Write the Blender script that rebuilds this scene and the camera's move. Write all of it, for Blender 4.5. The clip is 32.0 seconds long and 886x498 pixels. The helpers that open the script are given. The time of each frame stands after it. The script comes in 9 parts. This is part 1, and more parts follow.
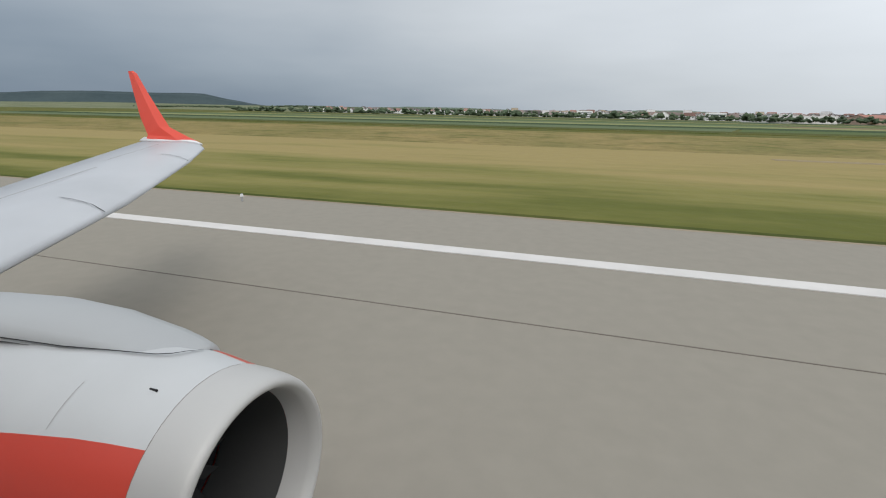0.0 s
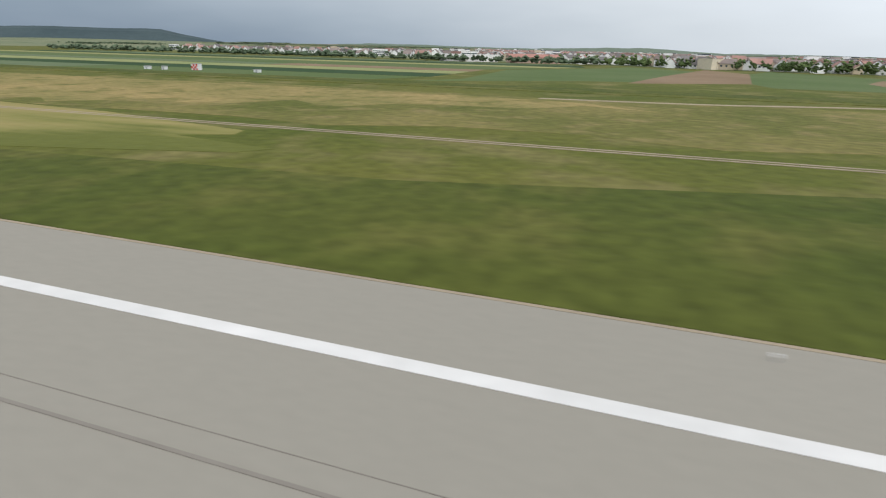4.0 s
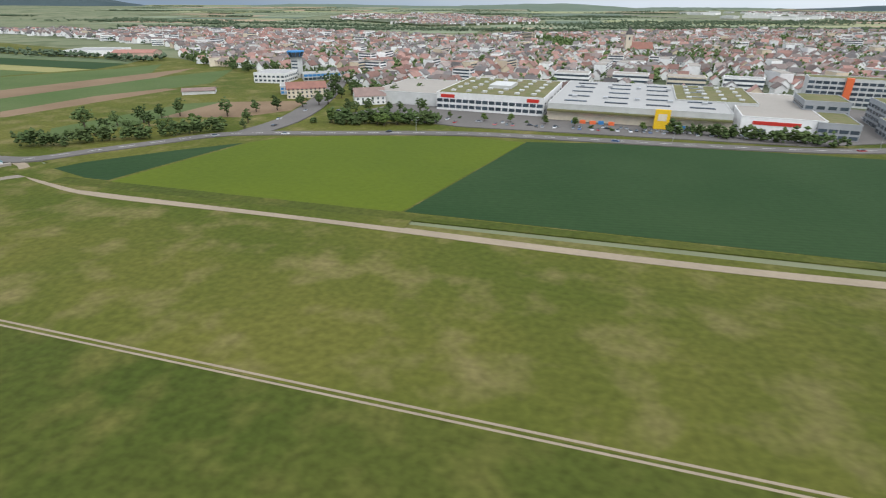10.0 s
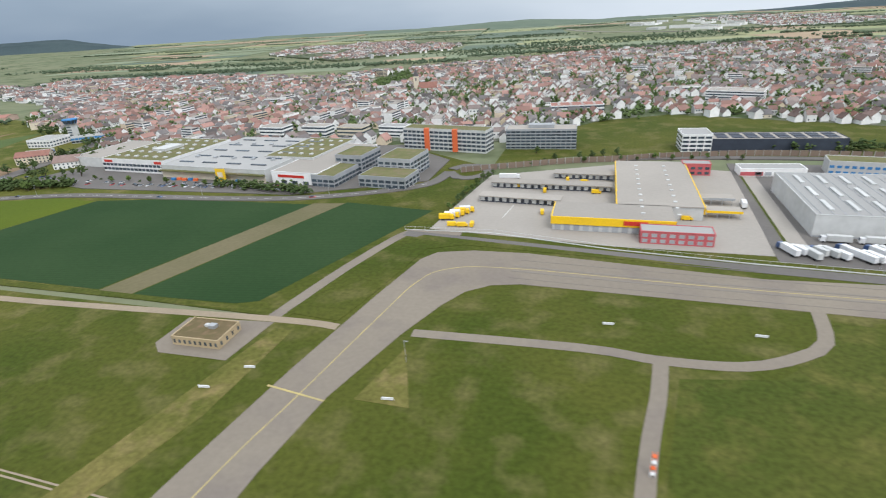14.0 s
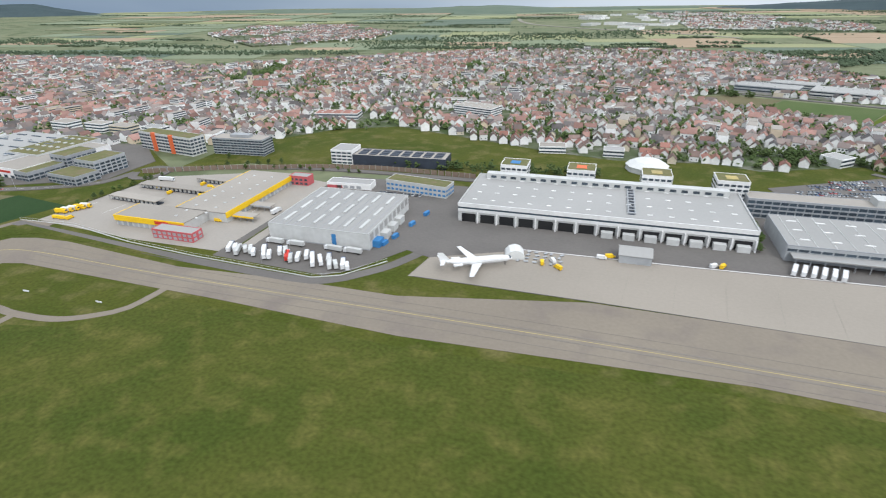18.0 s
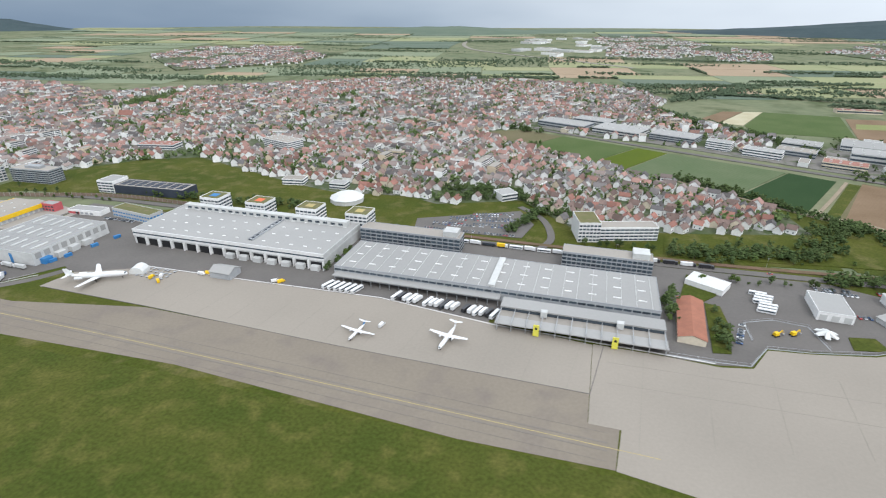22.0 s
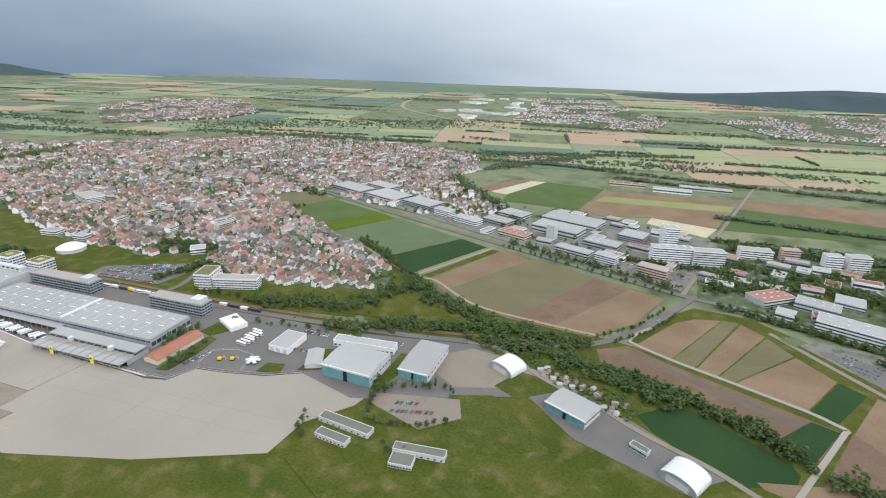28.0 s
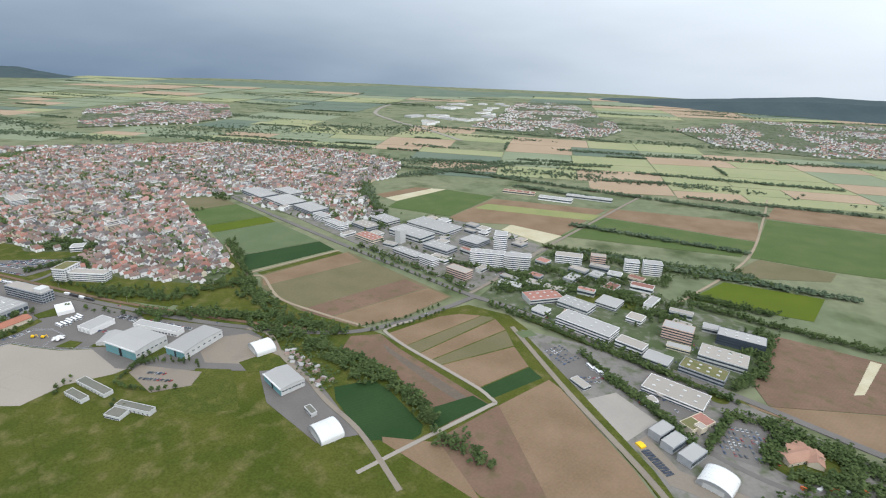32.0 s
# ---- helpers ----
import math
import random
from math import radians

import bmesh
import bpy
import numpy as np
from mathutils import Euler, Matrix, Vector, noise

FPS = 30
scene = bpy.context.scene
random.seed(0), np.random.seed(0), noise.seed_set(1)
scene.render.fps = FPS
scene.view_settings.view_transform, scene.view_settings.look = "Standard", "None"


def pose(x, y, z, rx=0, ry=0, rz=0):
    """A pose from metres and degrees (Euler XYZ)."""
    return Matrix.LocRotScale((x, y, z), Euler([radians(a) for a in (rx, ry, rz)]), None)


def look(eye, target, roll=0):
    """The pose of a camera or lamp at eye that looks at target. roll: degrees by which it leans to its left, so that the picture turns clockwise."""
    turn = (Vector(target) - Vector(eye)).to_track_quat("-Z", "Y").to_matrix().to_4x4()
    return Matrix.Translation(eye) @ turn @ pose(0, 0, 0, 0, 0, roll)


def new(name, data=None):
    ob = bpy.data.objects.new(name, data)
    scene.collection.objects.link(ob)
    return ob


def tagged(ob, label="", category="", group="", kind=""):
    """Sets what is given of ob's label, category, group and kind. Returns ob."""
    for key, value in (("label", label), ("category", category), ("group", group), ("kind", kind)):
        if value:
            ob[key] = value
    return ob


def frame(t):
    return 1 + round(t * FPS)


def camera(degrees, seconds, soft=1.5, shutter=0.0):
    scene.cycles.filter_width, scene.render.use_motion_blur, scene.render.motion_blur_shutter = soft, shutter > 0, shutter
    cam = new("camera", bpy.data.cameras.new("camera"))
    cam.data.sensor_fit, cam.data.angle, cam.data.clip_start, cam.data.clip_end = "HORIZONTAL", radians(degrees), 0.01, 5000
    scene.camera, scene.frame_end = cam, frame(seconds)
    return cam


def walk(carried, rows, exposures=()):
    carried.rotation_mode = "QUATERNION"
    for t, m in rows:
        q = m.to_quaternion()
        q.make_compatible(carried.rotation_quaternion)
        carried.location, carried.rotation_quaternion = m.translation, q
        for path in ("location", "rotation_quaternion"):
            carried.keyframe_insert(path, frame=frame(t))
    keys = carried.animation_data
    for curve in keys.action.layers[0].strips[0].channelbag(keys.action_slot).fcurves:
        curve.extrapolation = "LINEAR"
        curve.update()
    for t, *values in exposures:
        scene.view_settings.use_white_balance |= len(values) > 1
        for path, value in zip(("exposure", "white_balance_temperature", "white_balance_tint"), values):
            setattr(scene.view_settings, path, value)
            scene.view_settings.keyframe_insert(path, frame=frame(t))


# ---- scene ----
# Plan numbers below are laid out in survey metres and built at the scale S.
S = 0.43
cam = camera(81.4, 32.0, soft=1.12, shutter=0.3)
PLAN_PATH = [
    (0, 20.30, 1.95, 5.38, 75.05, -1.01, 18.13),
    (0.03333, 20.30, 1.95, 5.38, 75.05, -1.01, 18.13),
    (0.06667, 23.34, 1.96, 5.41, 75.03, -1.02, 18.15),
    (0.1, 26.38, 1.97, 5.46, 74.98, -1.05, 18.20),
    (0.2, 35.45, 2.00, 5.54, 74.91, -1.08, 18.27),
    (0.3, 44.50, 2.02, 5.62, 74.84, -1.12, 18.35),
    (0.4, 53.00, 2.05, 5.70, 74.77, -1.16, 18.42),
    (0.5, 61.30, 2.08, 5.77, 74.69, -1.19, 18.49),
    (1, 102.30, 2.20, 6.17, 74.34, -1.38, 18.85),
    (1.5, 143.90, 2.42, 6.48, 73.81, -1.52, 18.35),
    (2, 185.50, 2.65, 6.79, 73.27, -1.67, 17.85),
    (2.5, 227.40, 2.76, 7.53, 72.82, -1.49, 17.70),
    (4.5, 393.51, 2.72, 16.19, 67.39, -1.15, 18.37),
    (5, 436.21, 3.21, 19.73, 66.79, -1.08, 18.84),
    (5.5, 478.82, 3.74, 23.70, 67.48, -1.87, 18.50),
    (6, 521.33, 4.29, 28.04, 67.96, -2.29, 18.77),
    (6.5, 563.72, 4.86, 32.69, 66.93, -2.60, 18.01),
    (7, 605.99, 5.44, 37.62, 63.88, -2.01, 16.82),
    (7.5, 648.09, 6.03, 42.75, 62.20, -0.52, 16.21),
    (8, 690.04, 6.61, 48.00, 62.32, 0.07, 15.67),
    (8.5, 731.83, 7.19, 53.32, 64.25, 0.08, 15.71),
    (9, 773.44, 7.75, 58.64, 64.62, 0.01, 15.67),
    (9.5, 814.88, 8.28, 63.93, 64.25, -0.56, 15.35),
    (10, 856.16, 8.78, 69.20, 64.22, -0.10, 15.95),
    (10.5, 897.28, 9.27, 74.46, 63.98, 1.34, 16.34),
    (11, 938.22, 9.75, 79.71, 64.27, 2.25, 15.99),
    (11.5, 979.01, 10.20, 84.93, 63.50, 2.73, 15.29),
    (12, 1019.65, 10.64, 90.12, 63.20, 2.83, 15.27),
    (12.5, 1060.13, 11.06, 95.28, 63.68, 2.60, 14.72),
    (13, 1100.48, 11.45, 100.38, 65.07, 2.25, 15.38),
    (13.5, 1140.73, 11.83, 105.44, 65.75, 2.84, 16.15),
    (14, 1180.87, 12.19, 110.46, 65.70, 3.30, 16.42),
    (14.5, 1220.90, 12.53, 115.46, 65.63, 3.46, 16.08),
    (15, 1260.80, 12.85, 120.44, 66.17, 3.27, 15.70),
    (15.5, 1300.59, 13.15, 125.42, 66.46, 2.48, 15.50),
    (17.5, 1456.94, 14.05, 145.86, 64.90, 0.88, 16.42),
    (18, 1495.54, 14.19, 151.28, 63.51, 0.92, 16.92),
    (18.5, 1534.07, 14.33, 156.76, 62.38, 0.70, 15.67),
    (19, 1572.52, 14.45, 162.31, 61.36, 0.28, 14.81),
    (19.5, 1610.90, 14.56, 167.96, 61.61, 0.28, 15.46),
    (20, 1649.22, 14.67, 173.72, 62.31, -0.50, 15.41),
    (20.5, 1687.45, 14.77, 179.60, 62.52, -0.97, 16.30),
    (21, 1725.61, 14.88, 185.60, 63.17, -1.64, 16.48),
    (21.5, 1763.69, 14.97, 191.71, 63.64, -0.84, 15.89),
    (22, 1801.70, 15.07, 197.89, 64.86, 0.17, 16.61),
    (22.5, 1839.63, 15.16, 204.13, 66.12, -0.18, 17.64),
    (23, 1877.47, 15.25, 210.38, 67.01, -0.76, 17.73),
    (23.5, 1915.24, 15.34, 216.63, 67.56, -0.45, 17.99),
    (24, 1952.95, 15.43, 222.86, 68.74, -0.60, 18.27),
    (24.5, 1990.60, 15.51, 229.06, 69.93, -0.33, 18.80),
    (25, 2028.20, 15.59, 235.21, 70.70, -0.43, 19.16),
    (25.5, 2065.76, 15.67, 241.33, 69.83, -0.29, 19.06),
    (27.5, 2215.15, 15.94, 264.99, 69.24, -0.86, 18.07),
    (28, 2252.39, 16.01, 270.86, 69.64, -1.39, 17.93),
    (28.5, 2289.62, 16.08, 276.72, 70.51, -0.99, 18.76),
    (29, 2326.83, 16.16, 282.59, 71.16, -1.04, 19.54),
    (29.5, 2364.03, 16.23, 288.46, 71.55, -1.13, 19.84),
    (30, 2401.21, 16.32, 294.34, 71.91, -1.34, 19.78),
    (30.5, 2438.36, 16.40, 300.22, 71.74, -1.34, 19.62),
    (31, 2475.50, 16.49, 306.11, 70.64, -0.83, 19.44),
    (31.5, 2512.63, 16.58, 312.01, 70.02, -0.87, 19.51),
    (32, 2549.75, 16.67, 317.90, 69.59, -1.54, 19.97),
]
walk(cam, [(t, pose(x * S, y * S, z * S, rx, ry, rz)) for t, x, y, z, rx, ry, rz in PLAN_PATH],
     [(0.0, -0.05, 6450, 10), (3.0, 0.05, 6400, 10), (4.5, 0.27, 6370, 10), (5.5, 0.36, 6330, 10), (7.0, 0.36, 6250, 10), (14.0, 0.42, 6200, 10), (20.0, 0.4, 6150, 10), (32.0, 0.4, 6150, 10)])

# ---- light ----
world = bpy.data.worlds.new("world")
scene.world = world
world.use_nodes = True
wt = world.node_tree
for n in list(wt.nodes):
    wt.nodes.remove(n)


def wnode(kind, **values):
    n = wt.nodes.new(kind)
    for key, v in values.items():
        n.inputs[key].default_value = v
    return n


SUN_EL, SUN_AZ = 48.0, 140.0
sky = wt.nodes.new("ShaderNodeTexSky")
sky.sky_type = "NISHITA"
sky.sun_disc = False
sky.sun_elevation = radians(SUN_EL)
sky.sun_rotation = radians(SUN_AZ)
coord = wt.nodes.new("ShaderNodeTexCoord")
split = wt.nodes.new("ShaderNodeSeparateXYZ")
wt.links.new(coord.outputs["Generated"], split.inputs[0])
# cloud deck: darker rain to the west, lighter to the east, brightest overhead
stretch = wt.nodes.new("ShaderNodeMapping")
stretch.inputs["Scale"].default_value = (1.0, 1.0, 4.0)
wt.links.new(coord.outputs["Generated"], stretch.inputs[0])
cloud = wnode("ShaderNodeTexNoise", Scale=1.7, Detail=4.0, Roughness=0.5)
wt.links.new(stretch.outputs[0], cloud.inputs["Vector"])
east = wnode("ShaderNodeMath")
east.operation = "MULTIPLY_ADD"
east.inputs[1].default_value, east.inputs[2].default_value = 0.38, 0.405
wt.links.new(split.outputs["X"], east.inputs[0])
up = wnode("ShaderNodeMath")
up.operation = "MULTIPLY_ADD"
up.inputs[1].default_value = 0.95
wt.links.new(split.outputs["Z"], up.inputs[0])
wt.links.new(east.outputs[0], up.inputs[2])
wob = wnode("ShaderNodeMath")
wob.operation = "MULTIPLY_ADD"
wob.inputs[1].default_value = 0.34
wt.links.new(cloud.outputs["Fac"], wob.inputs[0])
wt.links.new(up.outputs[0], wob.inputs[2])
ramp = wt.nodes.new("ShaderNodeValToRGB")
els = ramp.color_ramp.elements
els[0].position, els[0].color = 0.05, (0.085, 0.135, 0.20, 1)
els[1].position, els[1].color = 1.0, (0.95, 1.0, 1.05, 1)
for pos, col in ((0.22, (0.148, 0.208, 0.285, 1)), (0.42, (0.35, 0.41, 0.475, 1)), (0.66, (0.62, 0.665, 0.705, 1))):
    e = els.new(pos)
    e.color = col
wt.links.new(wob.outputs[0], ramp.inputs[0])
high = wt.nodes.new("ShaderNodeMapRange")
high.inputs["From Min"].default_value, high.inputs["From Max"].default_value = 0.2, 0.9
high.inputs["To Min"].default_value, high.inputs["To Max"].default_value = 1.0, 1.35
wt.links.new(split.outputs["Z"], high.inputs["Value"])
bg_sky = wnode("ShaderNodeBackground", Strength=0.05)
wt.links.new(sky.outputs[0], bg_sky.inputs["Color"])
bg_cloud = wnode("ShaderNodeBackground")
wt.links.new(ramp.outputs["Color"], bg_cloud.inputs["Color"])
wt.links.new(high.outputs["Result"], bg_cloud.inputs["Strength"])
both = wnode("ShaderNodeMixShader", Fac=0.93)
wt.links.new(bg_sky.outputs[0], both.inputs[1])
wt.links.new(bg_cloud.outputs[0], both.inputs[2])
wout = wt.nodes.new("ShaderNodeOutputWorld")
wt.links.new(both.outputs[0], wout.inputs["Surface"])

sun = new("sun", bpy.data.lights.new("sun", "SUN"))
sun.data.energy, sun.data.angle, sun.data.color = 1.25, radians(25), (1.0, 0.95, 0.88)
sun.matrix_basis = look((math.sin(radians(SUN_AZ)) * 60, math.cos(radians(SUN_AZ)) * 60, math.tan(radians(SUN_EL)) * 60), (0, 0, 0))

# ---- materials ----
MATS = {}


def material(name, a, b=None, rough=0.85, metal=0.0, fine=1.0, coarse=0.05, bump=0.0, spread=0.0, island=0.0, third=None, spec=0.1, grain=0.88):
    """Two or three colours mixed by a coarse and a fine noise in place; spread and island vary the value by object and by piece."""
    m = bpy.data.materials.new(name)
    m.use_nodes = True
    nt = m.node_tree
    bs = nt.nodes["Principled BSDF"]
    bs.inputs["Roughness"].default_value, bs.inputs["Metallic"].default_value = rough, metal
    bs.inputs["Specular IOR Level"].default_value = spec
    b = b or tuple(c * 0.8 for c in a)
    geo = nt.nodes.new("ShaderNodeNewGeometry")

    def noise_node(scale, detail):
        n = nt.nodes.new("ShaderNodeTexNoise")
        n.inputs["Scale"].default_value, n.inputs["Detail"].default_value = scale / S, detail
        nt.links.new(geo.outputs["Position"], n.inputs["Vector"])
        return n

    def mix(kind, fac, c1, c2):
        n = nt.nodes.new("ShaderNodeMix")
        n.data_type, n.blend_type = "RGBA", kind
        for sock, v in ((n.inputs[0], fac), (n.inputs[6], c1), (n.inputs[7], c2)):
            if isinstance(v, (float, int)):
                sock.default_value = v
            elif isinstance(v, tuple):
                sock.default_value = (*v, 1)
            else:
                nt.links.new(v, sock)
        return n.outputs[2]

    def contrast(sock, lo, hi):
        n = nt.nodes.new("ShaderNodeMapRange")
        n.inputs["From Min"].default_value, n.inputs["From Max"].default_value = lo, hi
        nt.links.new(sock, n.inputs["Value"])
        return n.outputs["Result"]

    n1, n2 = noise_node(coarse, 5), noise_node(fine, 4)
    col = mix("MIX", contrast(n1.outputs["Fac"], 0.35, 0.65), a, b)
    if third:
        n3 = noise_node(coarse * 3.7, 6)
        col = mix("MIX", contrast(n3.outputs["Fac"], 0.5, 0.72), col, third)
    dark = mix("MULTIPLY", 1.0, col, (grain, grain, grain))
    col = mix("MIX", contrast(n2.outputs["Fac"], 0.3, 0.7), dark, col)
    for amount, sock in ((spread, "obj"), (island, "isl")):
        if amount:
            src = nt.nodes.new("ShaderNodeObjectInfo").outputs["Random"] if sock == "obj" else geo.outputs["Random Per Island"]
            hsv = nt.nodes.new("ShaderNodeHueSaturation")
            mr = nt.nodes.new("ShaderNodeMapRange")
            mr.inputs["To Min"].default_value, mr.inputs["To Max"].default_value = 1 - amount, 1 + amount
            nt.links.new(src, mr.inputs["Value"])
            nt.links.new(mr.outputs["Result"], hsv.inputs["Value"])
            nt.links.new(col, hsv.inputs["Color"])
            col = hsv.outputs["Color"]
    nt.links.new(col, bs.inputs["Base Color"])
    if bump:
        bp = nt.nodes.new("ShaderNodeBump")
        bp.inputs["Strength"].default_value, bp.inputs["Distance"].default_value = bump, 0.3 * S
        nt.links.new(n2.outputs["Fac"], bp.inputs["Height"])
        nt.links.new(bp.outputs[0], bs.inputs["Normal"])
    MATS[name] = m
    return m


def rows_on(name, angle, width, amount=0.25):
    """Adds sowing rows of that width, in metres of the plan, along the angle."""
    nt = MATS[name].node_tree
    bs = nt.nodes["Principled BSDF"]
    src = bs.inputs["Base Color"].links[0].from_socket
    geo = nt.nodes.new("ShaderNodeNewGeometry")
    mp = nt.nodes.new("ShaderNodeMapping")
    mp.inputs["Rotation"].default_value = (0, 0, radians(-angle))
    nt.links.new(geo.outputs["Position"], mp.inputs["Vector"])
    wv = nt.nodes.new("ShaderNodeTexWave")
    wv.bands_direction = "Y"
    wv.inputs["Scale"].default_value, wv.inputs["Distortion"].default_value = 0.314 / (width * S), 0.6
    wv.inputs["Detail"].default_value = 2
    nt.links.new(mp.outputs[0], wv.inputs["Vector"])
    mx = nt.nodes.new("ShaderNodeMix")
    mx.data_type, mx.blend_type = "RGBA", "MULTIPLY"
    mr = nt.nodes.new("ShaderNodeMapRange")
    mr.inputs["To Max"].default_value = amount
    nt.links.new(wv.outputs["Fac"], mr.inputs["Value"])
    nt.links.new(mr.outputs["Result"], mx.inputs[0])
    nt.links.new(src, mx.inputs[6])
    mx.inputs[7].default_value = (0.55, 0.55, 0.5, 1)
    nt.links.new(mx.outputs[2], bs.inputs["Base Color"])


GRASS = material("grass", (0.073, 0.091, 0.014), (0.118, 0.117, 0.024), 0.95, fine=0.5, coarse=0.016, bump=0.6, third=(0.178, 0.152, 0.058), grain=0.66)
GRASS_DRY = material("dry_grass", (0.290, 0.218, 0.088), (0.185, 0.165, 0.055), 0.95, fine=0.5, coarse=0.03, bump=0.6, third=(0.120, 0.118, 0.030), grain=0.66)
GRASS_MIX = material("mixed_grass", (0.180, 0.155, 0.050), (0.098, 0.106, 0.022), 0.95, fine=0.5, coarse=0.03, bump=0.6, third=(0.215, 0.172, 0.07), grain=0.64)


def verge_material(name, green, mid, dry, y0, y1):
    """Grass that turns from green to straw between two lines along the runway, in long uneven streaks."""
    m = material(name, mid, None, 0.95, fine=0.5, coarse=0.03, bump=0.6, grain=0.68)
    nt = m.node_tree
    bs = nt.nodes["Principled BSDF"]
    src = bs.inputs["Base Color"].links[0].from_socket
    geo = nt.nodes.new("ShaderNodeNewGeometry")
    sep = nt.nodes.new("ShaderNodeSeparateXYZ")
    nt.links.new(geo.outputs["Position"], sep.inputs[0])
    grow = nt.nodes.new("ShaderNodeMapRange")
    grow.clamp = False
    grow.inputs["From Min"].default_value, grow.inputs["From Max"].default_value = y0 * S, y1 * S
    nt.links.new(sep.outputs["Y"], grow.inputs["Value"])
    mp = nt.nodes.new("ShaderNodeMapping")
    mp.inputs["Scale"].default_value = (0.2, 1.0, 1.0)
    nt.links.new(geo.outputs["Position"], mp.inputs["Vector"])
    nz = nt.nodes.new("ShaderNodeTexNoise")
    nz.inputs["Scale"].default_value, nz.inputs["Detail"].default_value = 0.11 / S, 6
    nt.links.new(mp.outputs[0], nz.inputs["Vector"])
    mad = nt.nodes.new("ShaderNodeMath")
    mad.operation = "MULTIPLY_ADD"
    mad.inputs[1].default_value = 3.6
    nt.links.new(nz.outputs["Fac"], mad.inputs[0])
    fade = nt.nodes.new("ShaderNodeMapRange")
    fade.inputs["From Min"].default_value, fade.inputs["From Max"].default_value = 130 * S, 330 * S
    fade.inputs["To Max"].default_value = -1.4
    nt.links.new(sep.outputs["X"], fade.inputs["Value"])
    less = nt.nodes.new("ShaderNodeMath")
    nt.links.new(grow.outputs["Result"], less.inputs[0])
    nt.links.new(fade.outputs["Result"], less.inputs[1])
    nt.links.new(less.outputs[0], mad.inputs[2])
    ramp_ = nt.nodes.new("ShaderNodeValToRGB")
    e = ramp_.color_ramp.elements
    shift = nt.nodes.new("ShaderNodeMath")
    shift.operation = "MULTIPLY_ADD"
    shift.inputs[1].default_value, shift.inputs[2].default_value = 0.4, -0.47
    nt.links.new(mad.outputs[0], shift.inputs[0])
    e[0].position, e[0].color = 0.24, (*green, 1)
    e[1].position, e[1].color = 0.76, (*dry, 1)
    e.new(0.42).color = (*mid, 1)
    nt.links.new(shift.outputs[0], ramp_.inputs[0])
    mx = nt.nodes.new("ShaderNodeMix")
    mx.data_type, mx.blend_type = "RGBA", "MIX"
    mx.inputs[0].default_value = 0.74
    nt.links.new(src, mx.inputs[6])
    nt.links.new(ramp_.outputs["Color"], mx.inputs[7])
    nt.links.new(mx.outputs[2], bs.inputs["Base Color"])
    return m




def greener_east(m, x0, x1, tint):
    """Grass that grows greener and darker towards the east of the airfield, in uneven patches."""
    nt = m.node_tree
    bs = nt.nodes["Principled BSDF"]
    src = bs.inputs["Base Color"].links[0].from_socket
    geo = nt.nodes.new("ShaderNodeNewGeometry")
    sep = nt.nodes.new("ShaderNodeSeparateXYZ")
    nt.links.new(geo.outputs["Position"], sep.inputs[0])
    nz = nt.nodes.new("ShaderNodeTexNoise")
    nz.inputs["Scale"].default_value, nz.inputs["Detail"].default_value = 0.03 / S, 6
    nt.links.new(geo.outputs["Position"], nz.inputs["Vector"])
    mad = nt.nodes.new("ShaderNodeMath")
    mad.operation = "MULTIPLY_ADD"
    mad.inputs[1].default_value = 160 * S
    nt.links.new(nz.outputs["Fac"], mad.inputs[0])
    nt.links.new(sep.outputs["X"], mad.inputs[2])
    mr = nt.nodes.new("ShaderNodeMapRange")
    mr.inputs["From Min"].default_value, mr.inputs["From Max"].default_value = (x0 + 80) * S, (x1 + 80) * S
    nt.links.new(mad.outputs[0], mr.inputs["Value"])
    mx = nt.nodes.new("ShaderNodeMix")
    mx.data_type, mx.blend_type = "RGBA", "MULTIPLY"
    nt.links.new(mr.outputs["Result"], mx.inputs[0])
    nt.links.new(src, mx.inputs[6])
    mx.inputs[7].default_value = (*tint, 1)
    nt.links.new(mx.outputs[2], bs.inputs["Base Color"])


greener_east(GRASS, 820, 990, (0.74, 0.80, 0.72))
GRASS_VERGE = verge_material("verge_grass", (0.085, 0.098, 0.018), (0.180, 0.168, 0.052), (0.300, 0.232, 0.100), 27, 58)
ROOF_ORANGE = material("orange_tiles", (0.34, 0.15, 0.10), (0.29, 0.13, 0.09), 0.85, fine=1.2, coarse=0.2)
GRASS_LUSH = material("lush_grass", (0.058, 0.077, 0.013), (0.082, 0.092, 0.018), 0.95, fine=0.5, coarse=0.02, bump=0.5, third=(0.118, 0.116, 0.029), grain=0.62)
# meadow raised and greyed, in part to stand in for distance haze
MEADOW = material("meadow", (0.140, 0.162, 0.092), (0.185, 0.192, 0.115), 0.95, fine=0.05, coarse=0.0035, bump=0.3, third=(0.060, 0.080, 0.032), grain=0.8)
CROP = material("crop_dark", (0.022, 0.050, 0.016), (0.029, 0.058, 0.020), 0.9, fine=0.4, coarse=0.015, bump=0.5)
CROP_LIGHT = material("crop_light", (0.086, 0.114, 0.010), (0.074, 0.102, 0.010), 0.9, fine=0.4, coarse=0.015, bump=0.5)
CROP_MID = material("crop_mid", (0.070, 0.105, 0.032), (0.088, 0.118, 0.042), 0.9, fine=0.3, coarse=0.02, bump=0.4)
CROP_PALE = material("crop_pale", (0.19, 0.215, 0.085), (0.235, 0.235, 0.10), 0.9, fine=0.3, coarse=0.02, bump=0.3)
CROP_BLUE = material("crop_blue", (0.095, 0.128, 0.062), (0.115, 0.142, 0.075), 0.9, fine=0.3, coarse=0.02, bump=0.4)
